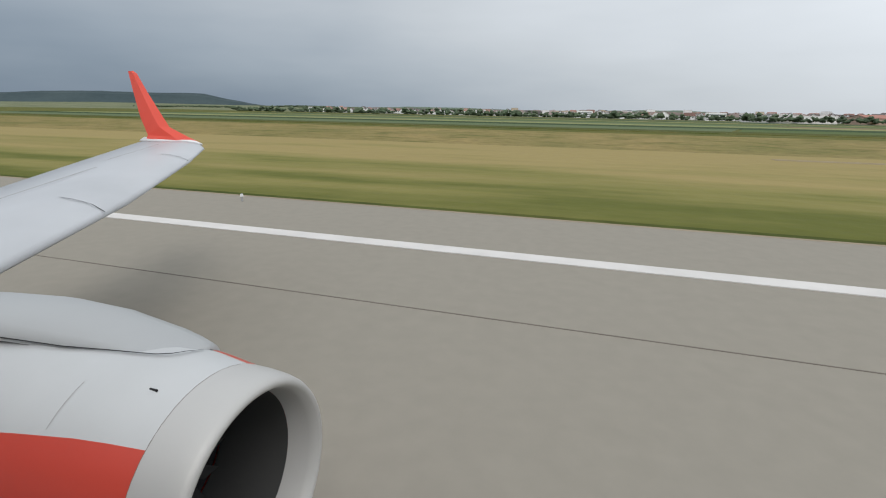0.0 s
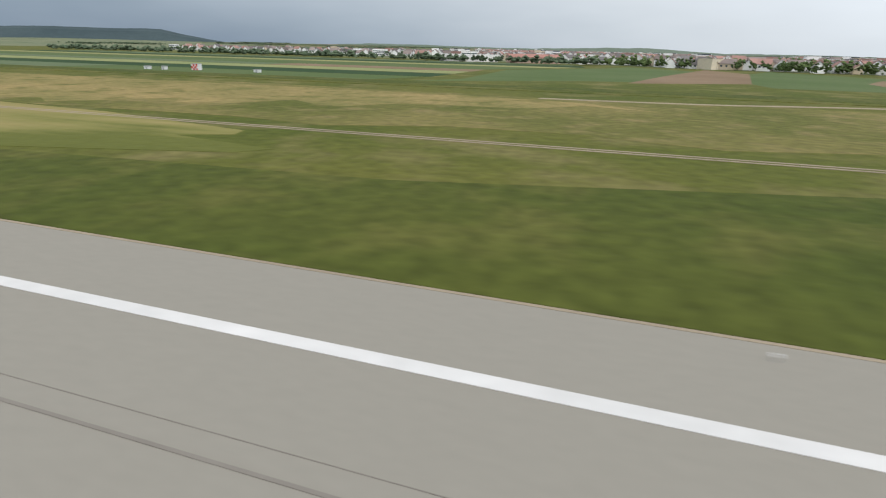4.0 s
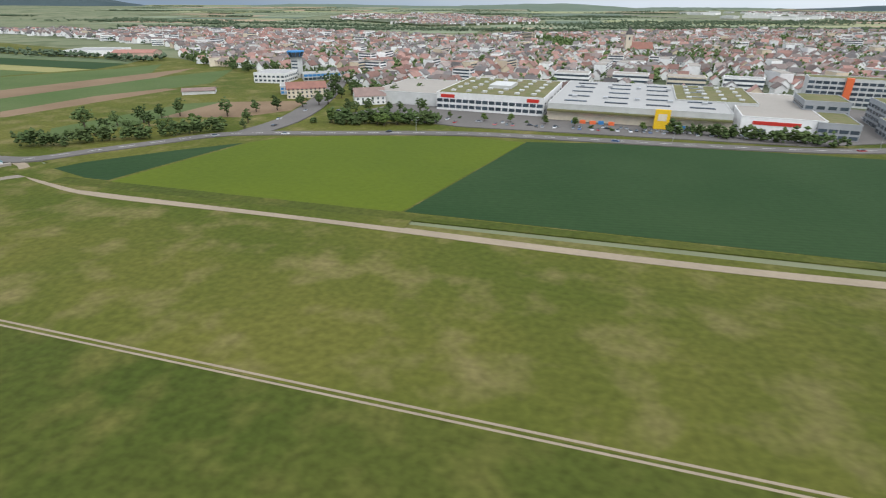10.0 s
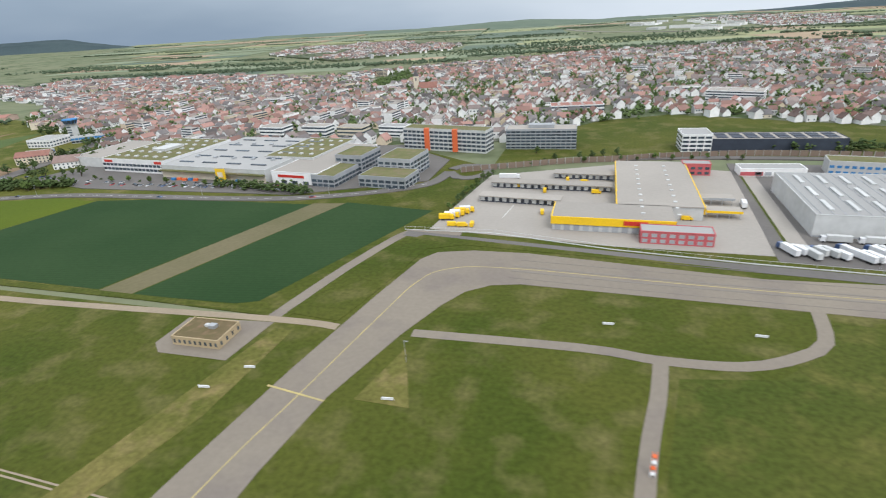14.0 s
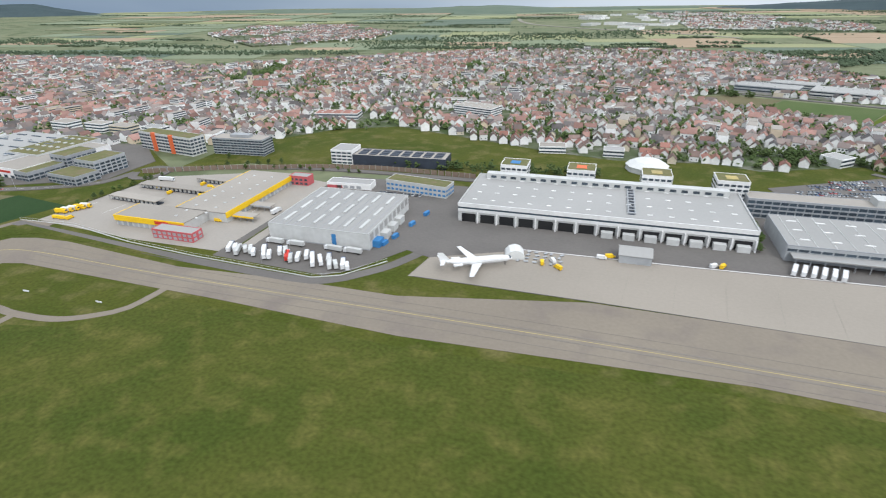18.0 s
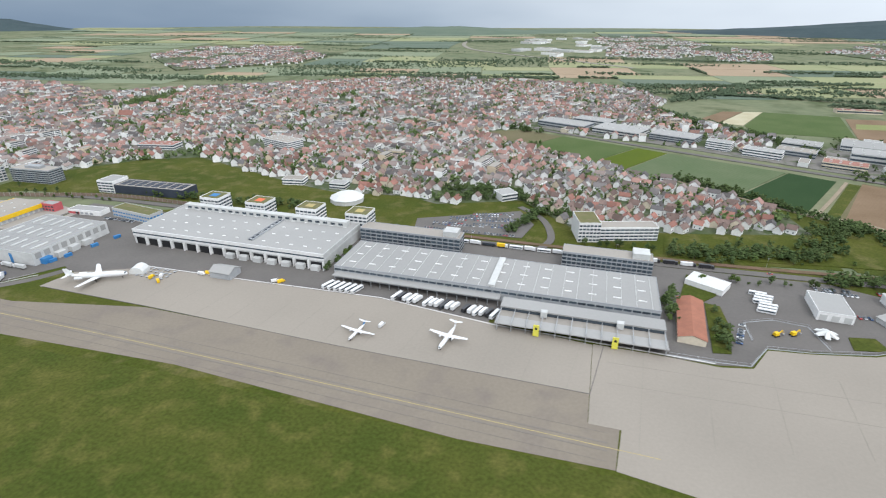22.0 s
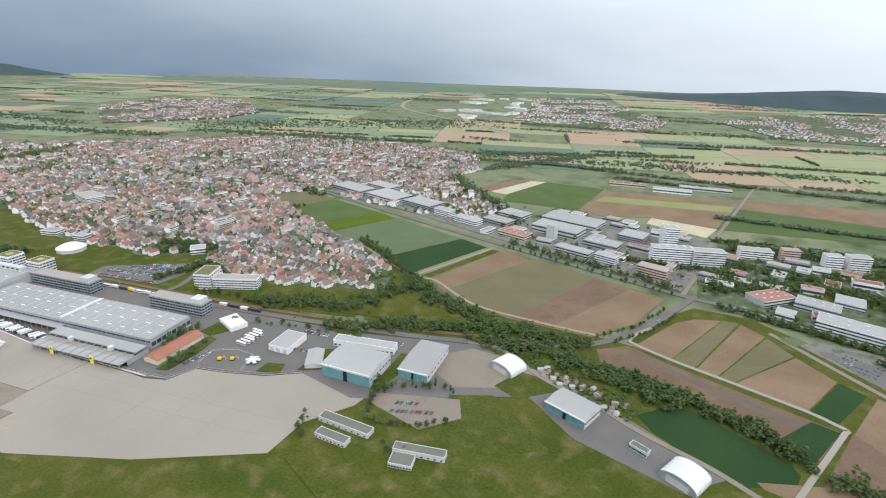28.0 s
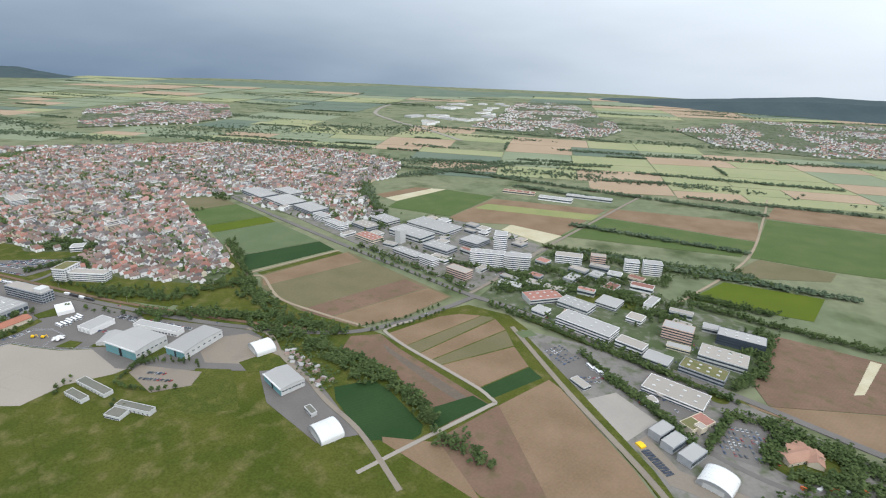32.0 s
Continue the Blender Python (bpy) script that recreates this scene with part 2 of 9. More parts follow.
SOIL = material("soil", (0.172, 0.118, 0.072), (0.215, 0.150, 0.096), 0.95, fine=0.4, coarse=0.02, bump=0.5)
SOIL_DARK = material("soil_dark", (0.145, 0.094, 0.066), (0.175, 0.115, 0.080), 0.95, fine=0.4, coarse=0.02, bump=0.5, third=(0.115, 0.095, 0.05))
WET_SOIL = material("wet_soil", (0.112, 0.094, 0.074), (0.128, 0.104, 0.080), 0.9, fine=0.4, coarse=0.03, bump=0.4, third=(0.145, 0.115, 0.085))
SOIL_GREEN = material("soil_green", (0.125, 0.115, 0.06), (0.15, 0.13, 0.075), 0.95, fine=0.4, coarse=0.02, bump=0.5)
# far field colours paled and greyed: distance haze put into the base colour
HAZED_GREEN = material("far_green_crop", (0.175, 0.205, 0.130), (0.205, 0.230, 0.150), 0.95, fine=0.1, coarse=0.006, grain=0.92)
HAZED_PALE = material("far_pale_crop", (0.23, 0.25, 0.13), (0.27, 0.27, 0.15), 0.95, fine=0.1, coarse=0.006, grain=0.92)
HAZED_TAN = material("far_bare_soil", (0.30, 0.225, 0.15), (0.34, 0.26, 0.18), 0.95, fine=0.1, coarse=0.006, grain=0.92)
HAZED_DUSK = material("far_dark_crop", (0.105, 0.138, 0.102), (0.125, 0.155, 0.115), 0.95, fine=0.1, coarse=0.006, grain=0.92)
STRAW_GREEN = material("ripening_crop", (0.26, 0.235, 0.10), (0.22, 0.215, 0.085), 0.95, fine=0.3, coarse=0.02, bump=0.3)
STRAW = material("straw", (0.40, 0.36, 0.24), (0.46, 0.42, 0.30), 0.95, fine=0.4, coarse=0.03)
CONCRETE = material("concrete", (0.256, 0.236, 0.199), (0.238, 0.220, 0.186), 0.9, fine=2.0, coarse=0.004, grain=0.94)
APRON = material("apron_concrete", (0.295, 0.262, 0.222), (0.265, 0.236, 0.200), 0.9, fine=0.6, coarse=0.01, grain=0.93)
ASPHALT_OLD = material("old_asphalt", (0.228, 0.196, 0.156), (0.205, 0.176, 0.142), 0.9, fine=0.5, coarse=0.012, grain=0.9, third=(0.185, 0.158, 0.135))
TYRE_MARK = material("tyre_mark", (0.205, 0.183, 0.158), (0.185, 0.165, 0.143), 0.9, fine=0.5, coarse=0.01)
ASPHALT = material("asphalt", (0.150, 0.138, 0.128), (0.130, 0.120, 0.112), 0.9, fine=0.5, coarse=0.03, grain=0.9)
GRAVEL = material("gravel_path", (0.30, 0.245, 0.175), (0.26, 0.212, 0.152), 0.95, fine=0.6, coarse=0.05)
WHITE_LINE = material("white_line", (0.60, 0.58, 0.56), (0.54, 0.525, 0.505), 0.8, fine=0.8, coarse=0.1)
YELLOW_LINE = material("yellow_line", (0.46, 0.37, 0.15), (0.36, 0.30, 0.15), 0.8, fine=0.6, coarse=0.1)
TOWN_GROUND = material("town_ground", (0.055, 0.080, 0.030), (0.095, 0.108, 0.062), 0.95, fine=0.08, coarse=0.02, third=(0.20, 0.19, 0.17))
PARK_GROUND = material("park_paving", (0.165, 0.155, 0.142), (0.20, 0.187, 0.168), 0.9, fine=0.3, coarse=0.02, third=(0.075, 0.095, 0.04), grain=0.85)
WHITE = material("white_render", (0.80, 0.79, 0.775), (0.74, 0.73, 0.715), 0.8, spread=0.1, fine=0.5, coarse=0.1)
CREAM = material("cream_render", (0.66, 0.58, 0.45), (0.60, 0.53, 0.42), 0.8, spread=0.1, fine=0.5, coarse=0.1)
PINK = material("pink_render", (0.58, 0.42, 0.34), (0.52, 0.38, 0.31), 0.8, spread=0.1, fine=0.5, coarse=0.1)
GREY_WALL = material("grey_cladding", (0.36, 0.37, 0.38), (0.32, 0.33, 0.34), 0.6, fine=0.3, coarse=0.1, spread=0.1)
PALE_WALL = material("pale_cladding", (0.54, 0.54, 0.525), (0.49, 0.49, 0.475), 0.6, fine=0.3, coarse=0.1, spread=0.06)
DARK_WALL = material("dark_cladding", (0.055, 0.065, 0.085), (0.045, 0.053, 0.07), 0.5, fine=0.3, coarse=0.1)
TEAL = material("teal_door", (0.13, 0.27, 0.29), (0.16, 0.30, 0.31), 0.5, fine=0.3, coarse=0.1)
BLUE = material("blue_paint", (0.05, 0.19, 0.42), (0.06, 0.21, 0.44), 0.5)
YELLOW = material("yellow_paint", (0.82, 0.52, 0.02), (0.76, 0.48, 0.03), 0.5)
BANNER = material("banner_cloth", (0.72, 0.66, 0.10), (0.68, 0.62, 0.10), 0.8)
RED = material("red_paint", (0.55, 0.05, 0.035), (0.50, 0.045, 0.035), 0.45)
RED_WALL = material("red_render", (0.50, 0.12, 0.13), (0.46, 0.11, 0.12), 0.7, fine=0.5, coarse=0.1)
ORANGE = material("orange_paint", (0.72, 0.16, 0.06), (0.66, 0.15, 0.06), 0.5)
ROOF_RED = material("red_tiles", (0.29, 0.145, 0.115), (0.24, 0.125, 0.10), 0.85, fine=1.2, coarse=0.2, spread=0.35)
ROOF_BROWN = material("brown_tiles", (0.205, 0.145, 0.125), (0.165, 0.12, 0.105), 0.85, fine=1.2, coarse=0.2, spread=0.35)
ROOF_DARK = material("dark_tiles", (0.135, 0.125, 0.122), (0.105, 0.10, 0.10), 0.8, fine=1.2, coarse=0.2, spread=0.35)
ROOF_GREY = material("grey_roof", (0.335, 0.328, 0.315), (0.305, 0.30, 0.288), 0.7, fine=0.5, coarse=0.012, spread=0.06, grain=0.95)
ROOF_TAN = material("gravel_roof", (0.325, 0.297, 0.262), (0.295, 0.270, 0.240), 0.9, fine=0.5, coarse=0.02, spread=0.08, grain=0.93)
ROOF_GREEN = material("green_roof", (0.125, 0.130, 0.055), (0.16, 0.15, 0.072), 0.95, fine=0.3, coarse=0.05, third=(0.185, 0.15, 0.095))
HUT_WALL = material("hut_render", (0.44, 0.345, 0.21), (0.38, 0.30, 0.185), 0.85, fine=0.5, coarse=0.1)
ROOF_MOSS = material("mossy_roof", (0.115, 0.098, 0.045), (0.14, 0.105, 0.06), 0.95, fine=0.4, coarse=0.08, third=(0.19, 0.13, 0.08))
ROOF_DULL = material("dull_roof", (0.135, 0.135, 0.115), (0.16, 0.155, 0.13), 0.9, fine=0.4, coarse=0.06)
GLASS = material("window_glass", (0.045, 0.06, 0.075), (0.06, 0.08, 0.10), 0.12, spec=0.6, spread=0.3)
METAL = material("grey_metal", (0.42, 0.43, 0.44), (0.38, 0.39, 0.40), 0.4, metal=0.4)
TYRE = material("tyre", (0.02, 0.02, 0.02), (0.025, 0.025, 0.025), 0.85)
LEAF = material("foliage", (0.056, 0.086, 0.030), (0.084, 0.114, 0.042), 0.9, fine=0.8, coarse=0.08, spread=0.3, island=0.3)
LEAF_LIGHT = material("light_foliage", (0.07, 0.105, 0.028), (0.085, 0.12, 0.035), 0.9, fine=0.8, coarse=0.08, spread=0.3, island=0.3)
# paler, bluer copy of the foliage: haze over far trees as base colour
LEAF_HAZED = material("far_foliage", (0.074, 0.104, 0.062), (0.094, 0.122, 0.074), 0.9, fine=0.3, coarse=0.02, island=0.25)
BARK = material("bark", (0.09, 0.07, 0.05), (0.07, 0.055, 0.04), 0.95)
# blue tint over the wood's green paints in the haze of distance
WOOD_HAZED = material("far_wood", (0.044, 0.064, 0.070), (0.056, 0.078, 0.082), 0.95, fine=0.03, coarse=0.004, bump=0.5)
TENT = material("white_canvas", (0.66, 0.66, 0.64), (0.60, 0.60, 0.585), 0.6)
BLACK = material("black_trim", (0.02, 0.02, 0.022), (0.03, 0.03, 0.03), 0.6)
PAINT = material("vehicle_white", (0.72, 0.72, 0.72), (0.68, 0.68, 0.68), 0.35, spec=0.5)

# ---- builders ----
MESHES = {}


def mesh_of(name, verts, faces, mat):
    me = bpy.data.meshes.new(name)
    me.from_pydata([(x * S, y * S, z * S) for x, y, z in verts], [], faces)
    for m in (mat if isinstance(mat, (list, tuple)) else [mat]):
        me.materials.append(m)
    me.update()
    return me


def place(ob, x, y, z=0.0, turn=0.0):
    ob.matrix_basis = pose(x * S, y * S, z * S, 0, 0, turn)
    return ob


def child(name, me, parent, x=0.0, y=0.0, z=0.0, turn=0.0, label="", tilt=0.0):
    ob = new(name, me)
    ob.parent = parent
    ob.matrix_basis = pose(x * S, y * S, z * S, tilt, 0, turn)
    if label:
        ob["label"] = label
    return ob


def root(name, x, y, z=0.0, turn=0.0, label="", category="", group="", kind=""):
    ob = place(new(name), x, y, z, turn)
    ob.empty_display_size = 0.1
    return tagged(ob, label, category, group, kind)


def box(x0, x1, y0, y1, z0, z1):
    v = [(x0, y0, z0), (x1, y0, z0), (x1, y1, z0), (x0, y1, z0), (x0, y0, z1), (x1, y0, z1), (x1, y1, z1), (x0, y1, z1)]
    f = [(3, 2, 1, 0), (4, 5, 6, 7), (0, 1, 5, 4), (1, 2, 6, 5), (2, 3, 7, 6), (3, 0, 4, 7)]
    return v, f


def join(*shapes):
    verts, faces = [], []
    for v, f in shapes:
        k = len(verts)
        verts += v
        faces += [tuple(i + k for i in q) for q in f]
    return verts, faces


def prism(profile, y0, y1):
    """A profile of (x, z) points, drawn out along y."""
    n = len(profile)
    v = [(x, y0, z) for x, z in profile] + [(x, y1, z) for x, z in profile]
    f = [tuple(range(n)), tuple(range(2 * n - 1, n - 1, -1))]
    f += [(i, i + n, (i + 1) % n + n, (i + 1) % n) for i in range(n)]
    return v, f


def tube(x, y, z0, z1, r0, r1=None, n=10):
    r1 = r0 if r1 is None else r1
    v = []
    for z, r in ((z0, r0), (z1, r1)):
        v += [(x + r * math.cos(2 * math.pi * i / n), y + r * math.sin(2 * math.pi * i / n), z) for i in range(n)]
    f = [tuple(range(n))[::-1], tuple(range(n, 2 * n))] + [(i, (i + 1) % n, (i + 1) % n + n, i + n) for i in range(n)]
    return v, f


def shared(key, shape, mat):
    if key not in MESHES:
        MESHES[key] = mesh_of(key.split(":")[0], *shape, mat)
    return MESHES[key]


def pane_mesh(w, h, mat=None):
    """A window pane in a frame, its face towards -y."""
    key = "window:%.2f:%.2f:%s" % (w, h, mat.name if mat else "")
    return shared(key, box(-w / 2, w / 2, -0.12, 0.1, 0, h), mat or GLASS)


LAYER = [0]


def layered(z):
    """Each sheet lies a little above the one before."""
    LAYER[0] += 1
    return z + 0.0014 * LAYER[0]


def flat(name, pts, z, mat, label, category="", kind="structure", thick=0.0):
    """A sheet of ground by its outline, with a low edge."""
    z = layered(z)
    n = len(pts)
    area = sum(pts[i][0] * pts[(i + 1) % n][1] - pts[(i + 1) % n][0] * pts[i][1] for i in range(n))
    if area < 0:
        pts = pts[::-1]
    bm = bmesh.new()
    top = [bm.verts.new((x * S, y * S, z * S)) for x, y in pts]
    low = [bm.verts.new((x * S, y * S, -0.2 * S)) for x, y in pts]
    face = bm.faces.new(top)
    for i in range(n):
        bm.faces.new((top[i], low[i], low[(i + 1) % n], top[(i + 1) % n]))
    face.normal_update()
    bmesh.ops.triangulate(bm, faces=[face])
    bmesh.ops.recalc_face_normals(bm, faces=bm.faces)
    me = bpy.data.meshes.new(name)
    bm.to_mesh(me)
    bm.free()
    me.materials.append(mat)
    return tagged(new(name, me), label, category or "ground", kind=kind)


def smooth_line(pts, step=6.0):
    """A line through the points with rounded bends."""
    out = []
    n = len(pts)
    for i in range(n - 1):
        p0, p1, p2, p3 = (Vector(pts[max(0, min(n - 1, k))]) for k in (i - 1, i, i + 1, i + 2))
        m = max(2, int((p2 - p1).length / step))
        for k in range(m):
            t = k / m
            out.append(0.5 * (2 * p1 + (p2 - p0) * t + (2 * p0 - 5 * p1 + 4 * p2 - p3) * t * t + (3 * p1 - p0 - 3 * p2 + p3) * t ** 3))
    return out + [Vector(pts[-1])]


def ribbon(name, pts, width, z, mat, label, category="road", offset=0.0, bend=True, kind="structure", dash=None):
    z = layered(z)
    line = smooth_line(pts) if bend else [Vector(p) for p in pts]
    verts, faces = [], []
    for i, p in enumerate(line):
        d = (line[min(i + 1, len(line) - 1)] - line[max(i - 1, 0)]).normalized()
        nrm = Vector((-d.y, d.x))
        for o in (offset - width / 2, offset + width / 2):
            q = p + nrm * o
            verts += [(q.x, q.y, z), (q.x, q.y, -0.2)]
    for i in range(len(line) - 1):
        if dash and (i // dash) % 2:
            continue
        a, b = 4 * i, 4 * i + 4
        faces += [(a, b, b + 2, a + 2), (a + 1, b + 1, b, a), (a + 2, b + 2, b + 3, a + 3)]
    ob = new(name, mesh_of(name, verts, faces, mat))
    return tagged(ob, label, category, kind=kind)


# ---- ground ----
def relief(x, y):
    """Height of the land far round the airfield."""
    d = math.hypot(x - 1300, y - 300)
    far = max(0.0, min(1.0, (d - 3800) / 3000))
    west = max(0.0, min(1.0, (600 - x) / 2500)) * max(0.0, min(1.0, (y - 1500) / 1500))
    h = far * (6 + 22 * noise.noise((x * 0.0006, y * 0.0006, 3)) + 8 * noise.noise((x * 0.002, y * 0.002, 5)))
    return h + west * 22 - 0.25


def land():
    """One round sheet of ground out to the horizon."""
    verts, faces, m = [(1500, 0, -0.25)], [], 96
    radii = [60 * 1.12 ** k for k in range(42) if 60 * 1.12 ** k < 6000] + [6000]
    for r in radii:
        for i in range(m):
            x, y = 1500 + r * math.cos(2 * math.pi * i / m), r * math.sin(2 * math.pi * i / m)
            verts.append((x, y, relief(x, y)))
    faces += [(0, 1 + i, 1 + (i + 1) % m) for i in range(m)]
    for k in range(len(radii) - 1):
        faces += [(1 + k * m + i, 1 + (k + 1) * m + i, 1 + (k + 1) * m + (i + 1) % m, 1 + k * m + (i + 1) % m) for i in range(m)]
    tagged(new("ground", mesh_of("ground", verts, faces, MEADOW)), "green rolling meadows and farmland reaching the horizon", "ground", kind="structure")


land()
flat("airfield_grass", [(-700, -400), (3000, -400), (3000, 180), (2180, 300), (1880, 206), (1410, 206), (1130, 206), (1050, 165), (650, 160), (600, 190), (330, 190), (-700, 190)], 0.02, GRASS,
     "mown green and yellowed airfield grass beside the runway", "grass")
flat("apron_grass", [(1050, 165), (2700, 165), (2640, 330), (2420, 350), (2250, 460), (2020, 462), (1400, 452), (1090, 275)], 0.012, GRASS, "mown grass between taxiway and yards", "grass")
flat("dry_grass_strip", [(-700, 88), (200, 85)] + [(200 + 9 * k, 88 + 3.2 * k + 6 * math.sin(k * 1.7) + 4 * math.sin(k * 4.1)) for k in range(1, 19)] + [(345, 152), (300, 160), (-700, 180)], 0.05, GRASS_DRY, "tall straw-coloured dry grass on the airfield", "grass")
flat("mixed_grass_strip", [(150, 84)] + [(170 + 22 * k, 84 + 0.9 * k + 5 * math.sin(k * 1.9) * (k > 5)) for k in range(1, 19)] + [(585, 108), (540, 126), (480, 140), (455, 168), (330, 163), (150, 176)], 0.045, GRASS_MIX, "half-dried mottled grass on the airfield", "grass")
flat("dry_grass_verge", [(-700, 28.9), (120, 29.5), (200, 34), (262, 46)] + [(305 + 9 * math.sin(k * 2.2) - 4 * k, 58 + 4 * k) for k in range(6)] + [(255, 83), (200, 88), (-700, 90)], 0.062, GRASS_VERGE, "yellowed mown grass beside the runway", "grass")
flat("lush_verge", [(-700, 28.7), (3000, 28.7), (3000, 60), (1980, 60), (1900, 196), (1800, 203), (1570, 205), (1410, 198), (1290, 204), (1267, 205), (1260, 186), (1240, 166), (1210, 160), (1200, 100), (1120, 90), (1105, 70), (1060, 78), (505, 78.2), (420, 74), (330, 52), (120, 37), (-700, 33)], 0.06, GRASS_LUSH, "mown green grass along the runway", "grass")

# runway with its shoulders
runway = flat("runway", [(-900, -31.4), (3400, -31.4), (3400, 28.2), (-900, 28.2)], 0.10, CONCRETE, "broad grey-beige concrete runway with shoulders", "runway")
for y, nm in ((20.7, "north"), (-23.4, "south")):
    ribbon("runway_side_line", [(-900, y), (3400, y)], 0.9, 0.13, WHITE_LINE, "long white painted runway side line", "road marking", bend=False)
for y in (14.4, -1.3, -16.5):
    ribbon("runway_joint", [(-900, y), (3400, y)], 0.035, 0.115, TYRE_MARK, "dark sealed joint between runway slabs", "joint", bend=False)
ribbon("runway_tyre_mark", [(190, 13.1), (420, 13.3)], 0.16, 0.12, TYRE_MARK, "faint dark tyre streak on the runway", "tyre mark", bend=False)
ribbon("runway_edge_strip", [(-900, 28.4), (3400, 28.4)], 0.3, 0.09, GRAVEL, "thin pale gravel strip along the runway edge", "verge", bend=False)
ribbon("centre_line", [(-900, -1.4 + 0.6), (3400, -1.4 + 0.6)], 0.9, 0.135, WHITE_LINE, "white painted runway centre line", "road marking", bend=False)

# twin wheel track and paths over the airfield
for o in (-0.75, 0.75):
    ribbon("wheel_track", [(40, 79.3), (330, 79.3), (505, 79.3), (1020, 77.5), (1200, 76)], 0.6, 0.08, GRAVEL, "pale gravel wheel track through the airfield grass", "track", offset=o, bend=False)
ribbon("airfield_path", [(330, 161), (374, 165), (416, 177), (466, 186), (502, 187), (536, 186), (561, 185)], 3.2, 0.09, GRAVEL, "narrow pale path across the airfield grass", "path")
ribbon("loop_road", [(466, 184), (472, 166), (486, 152), (499, 145), (523, 136), (543, 138), (552, 151), (560, 184)], 5.5, 0.12, ASPHALT_OLD, "grey loop road round an antenna lawn", "road")
ribbon("loop_road", [(543, 138), (559, 132), (573, 127), (584, 121), (591, 120), (599, 124), (606, 136), (613, 156), (622, 167)], 5.0, 0.11, ASPHALT_OLD, "curved grey service road beside the underpass", "road")
flat("antenna_lawn", [(475, 180), (480, 165), (500, 150), (525, 141), (540, 143), (548, 158), (553, 181)], 0.10, GRASS_LUSH, "mown green lawn round the antenna", "lawn")
flat("loop_lawn", [(560, 138), (583, 127), (597, 130), (603, 142), (606, 160), (600, 172), (590, 150)], 0.10, GRASS_LUSH, "green lawn beside the underpass ramp", "lawn")
ribbon("service_road", [(560, 184), (598, 181), (622, 168), (644, 161), (676, 156), (760, 157), (900, 156), (1052, 166), (1085, 166)], 4.2, 0.14, GRAVEL, "long pale service road along the field edge", "road")
ribbon("field_path", [(533, 205), (548, 265), (561, 328), (575, 372)], 4.0, 0.12, GRAVEL, "pale farm path between fields", "path")
ribbon("service_road", [(1054, 166), (1064, 215), (1077, 259), (1085, 266), (1110, 267)], 6.0, 0.13, ASPHALT_OLD, "grey service road bending to the cargo yard fence", "road")
ribbon("yard_road", [(1078, 263), (1191, 252), (1251, 247), (1330, 243), (1352, 247), (1366, 258), (1382, 276), (1400, 310)], 7.5, 0.13, ASPHALT, "dark perimeter road outside the yard fence", "road")
flat("hut_yard", [(1018, 160), (1018, 141), (1024, 136), (1054, 137), (1057, 164)], 0.12, ASPHALT_OLD, "grey paved yard round the flat hut", "yard")

# taxiways
flat("taxiway_stub", [(1068, 28), (1075, 90), (1081, 137), (1090, 192), (1098, 232), (1104, 241), (1122, 246), (1150, 247), (1150, 214), (1138, 211), (1128, 203), (1121, 190), (1112, 166), (1101, 127), (1097, 95), (1094, 28)], 0.12, ASPHALT_OLD,
     "brown-grey asphalt taxiway curving up from the runway", "taxiway")
flat("taxiway", [(1149, 247), (1252, 237), (1323, 241), (1397, 241), (1500, 262), (1815, 257), (1815, 234), (1831, 234), (1829, 206), (1752, 204), (1570, 213), (1411, 206), (1300, 211), (1149, 214.2)], 0.125, ASPHALT_OLD,
     "wide brown-grey asphalt taxiway beside the apron", "taxiway")
ribbon("taxi_line", [(1080, 30), (1086, 93), (1091, 125), (1099, 180), (1104, 208), (1114, 223), (1145, 229), (1256, 226), (1491, 226), (1603, 224.5), (1763, 221), (1850, 219)], 0.4, 0.16, YELLOW_LINE, "yellow painted taxiway centre line", "road marking")
ribbon("hold_line", [(1078, 128), (1101, 125)], 0.8, 0.16, YELLOW_LINE, "yellow holding line across the taxiway", "road marking", bend=False)
ribbon("crossing_path", [(1116, 168), (1180, 171), (1204, 169), (1231, 171), (1249, 180), (1260, 191), (1264, 212)], 5.0, 0.11, ASPHALT_OLD, "narrow grey service path through the grass", "path")
ribbon("crossing_path", [(1205, 168), (1203, 150), (1198, 120), (1192, 60), (1190, 30)], 5.0, 0.105, ASPHALT_OLD, "narrow grey service path towards the runway", "path")
flat("bare_patch", [(1117, 158), (1129, 128), (1110, 128)], 0.07, GRASS_MIX, "worn brown triangle in the grass", "bare ground")
flat("bare_patch", [(1060, 160), (1068, 160), (1066, 110), (1052, 60), (1042, 60)], 0.07, GRASS_MIX, "worn yellow strip in the grass", "bare ground")
for x, y, r in ((511, 85, 7), (537, 98, 8), (560, 95, 6), (598, 88, 5)):
    flat("bare_patch", [(x + r * math.cos(a / 9 * 2 * math.pi) * (1 + 0.2 * math.sin(a * 2.1)), y + 0.7 * r * math.sin(a / 9 * 2 * math.pi)) for a in range(9)], 0.07, GRASS_MIX, "worn sandy patch in the airfield grass", "bare ground")

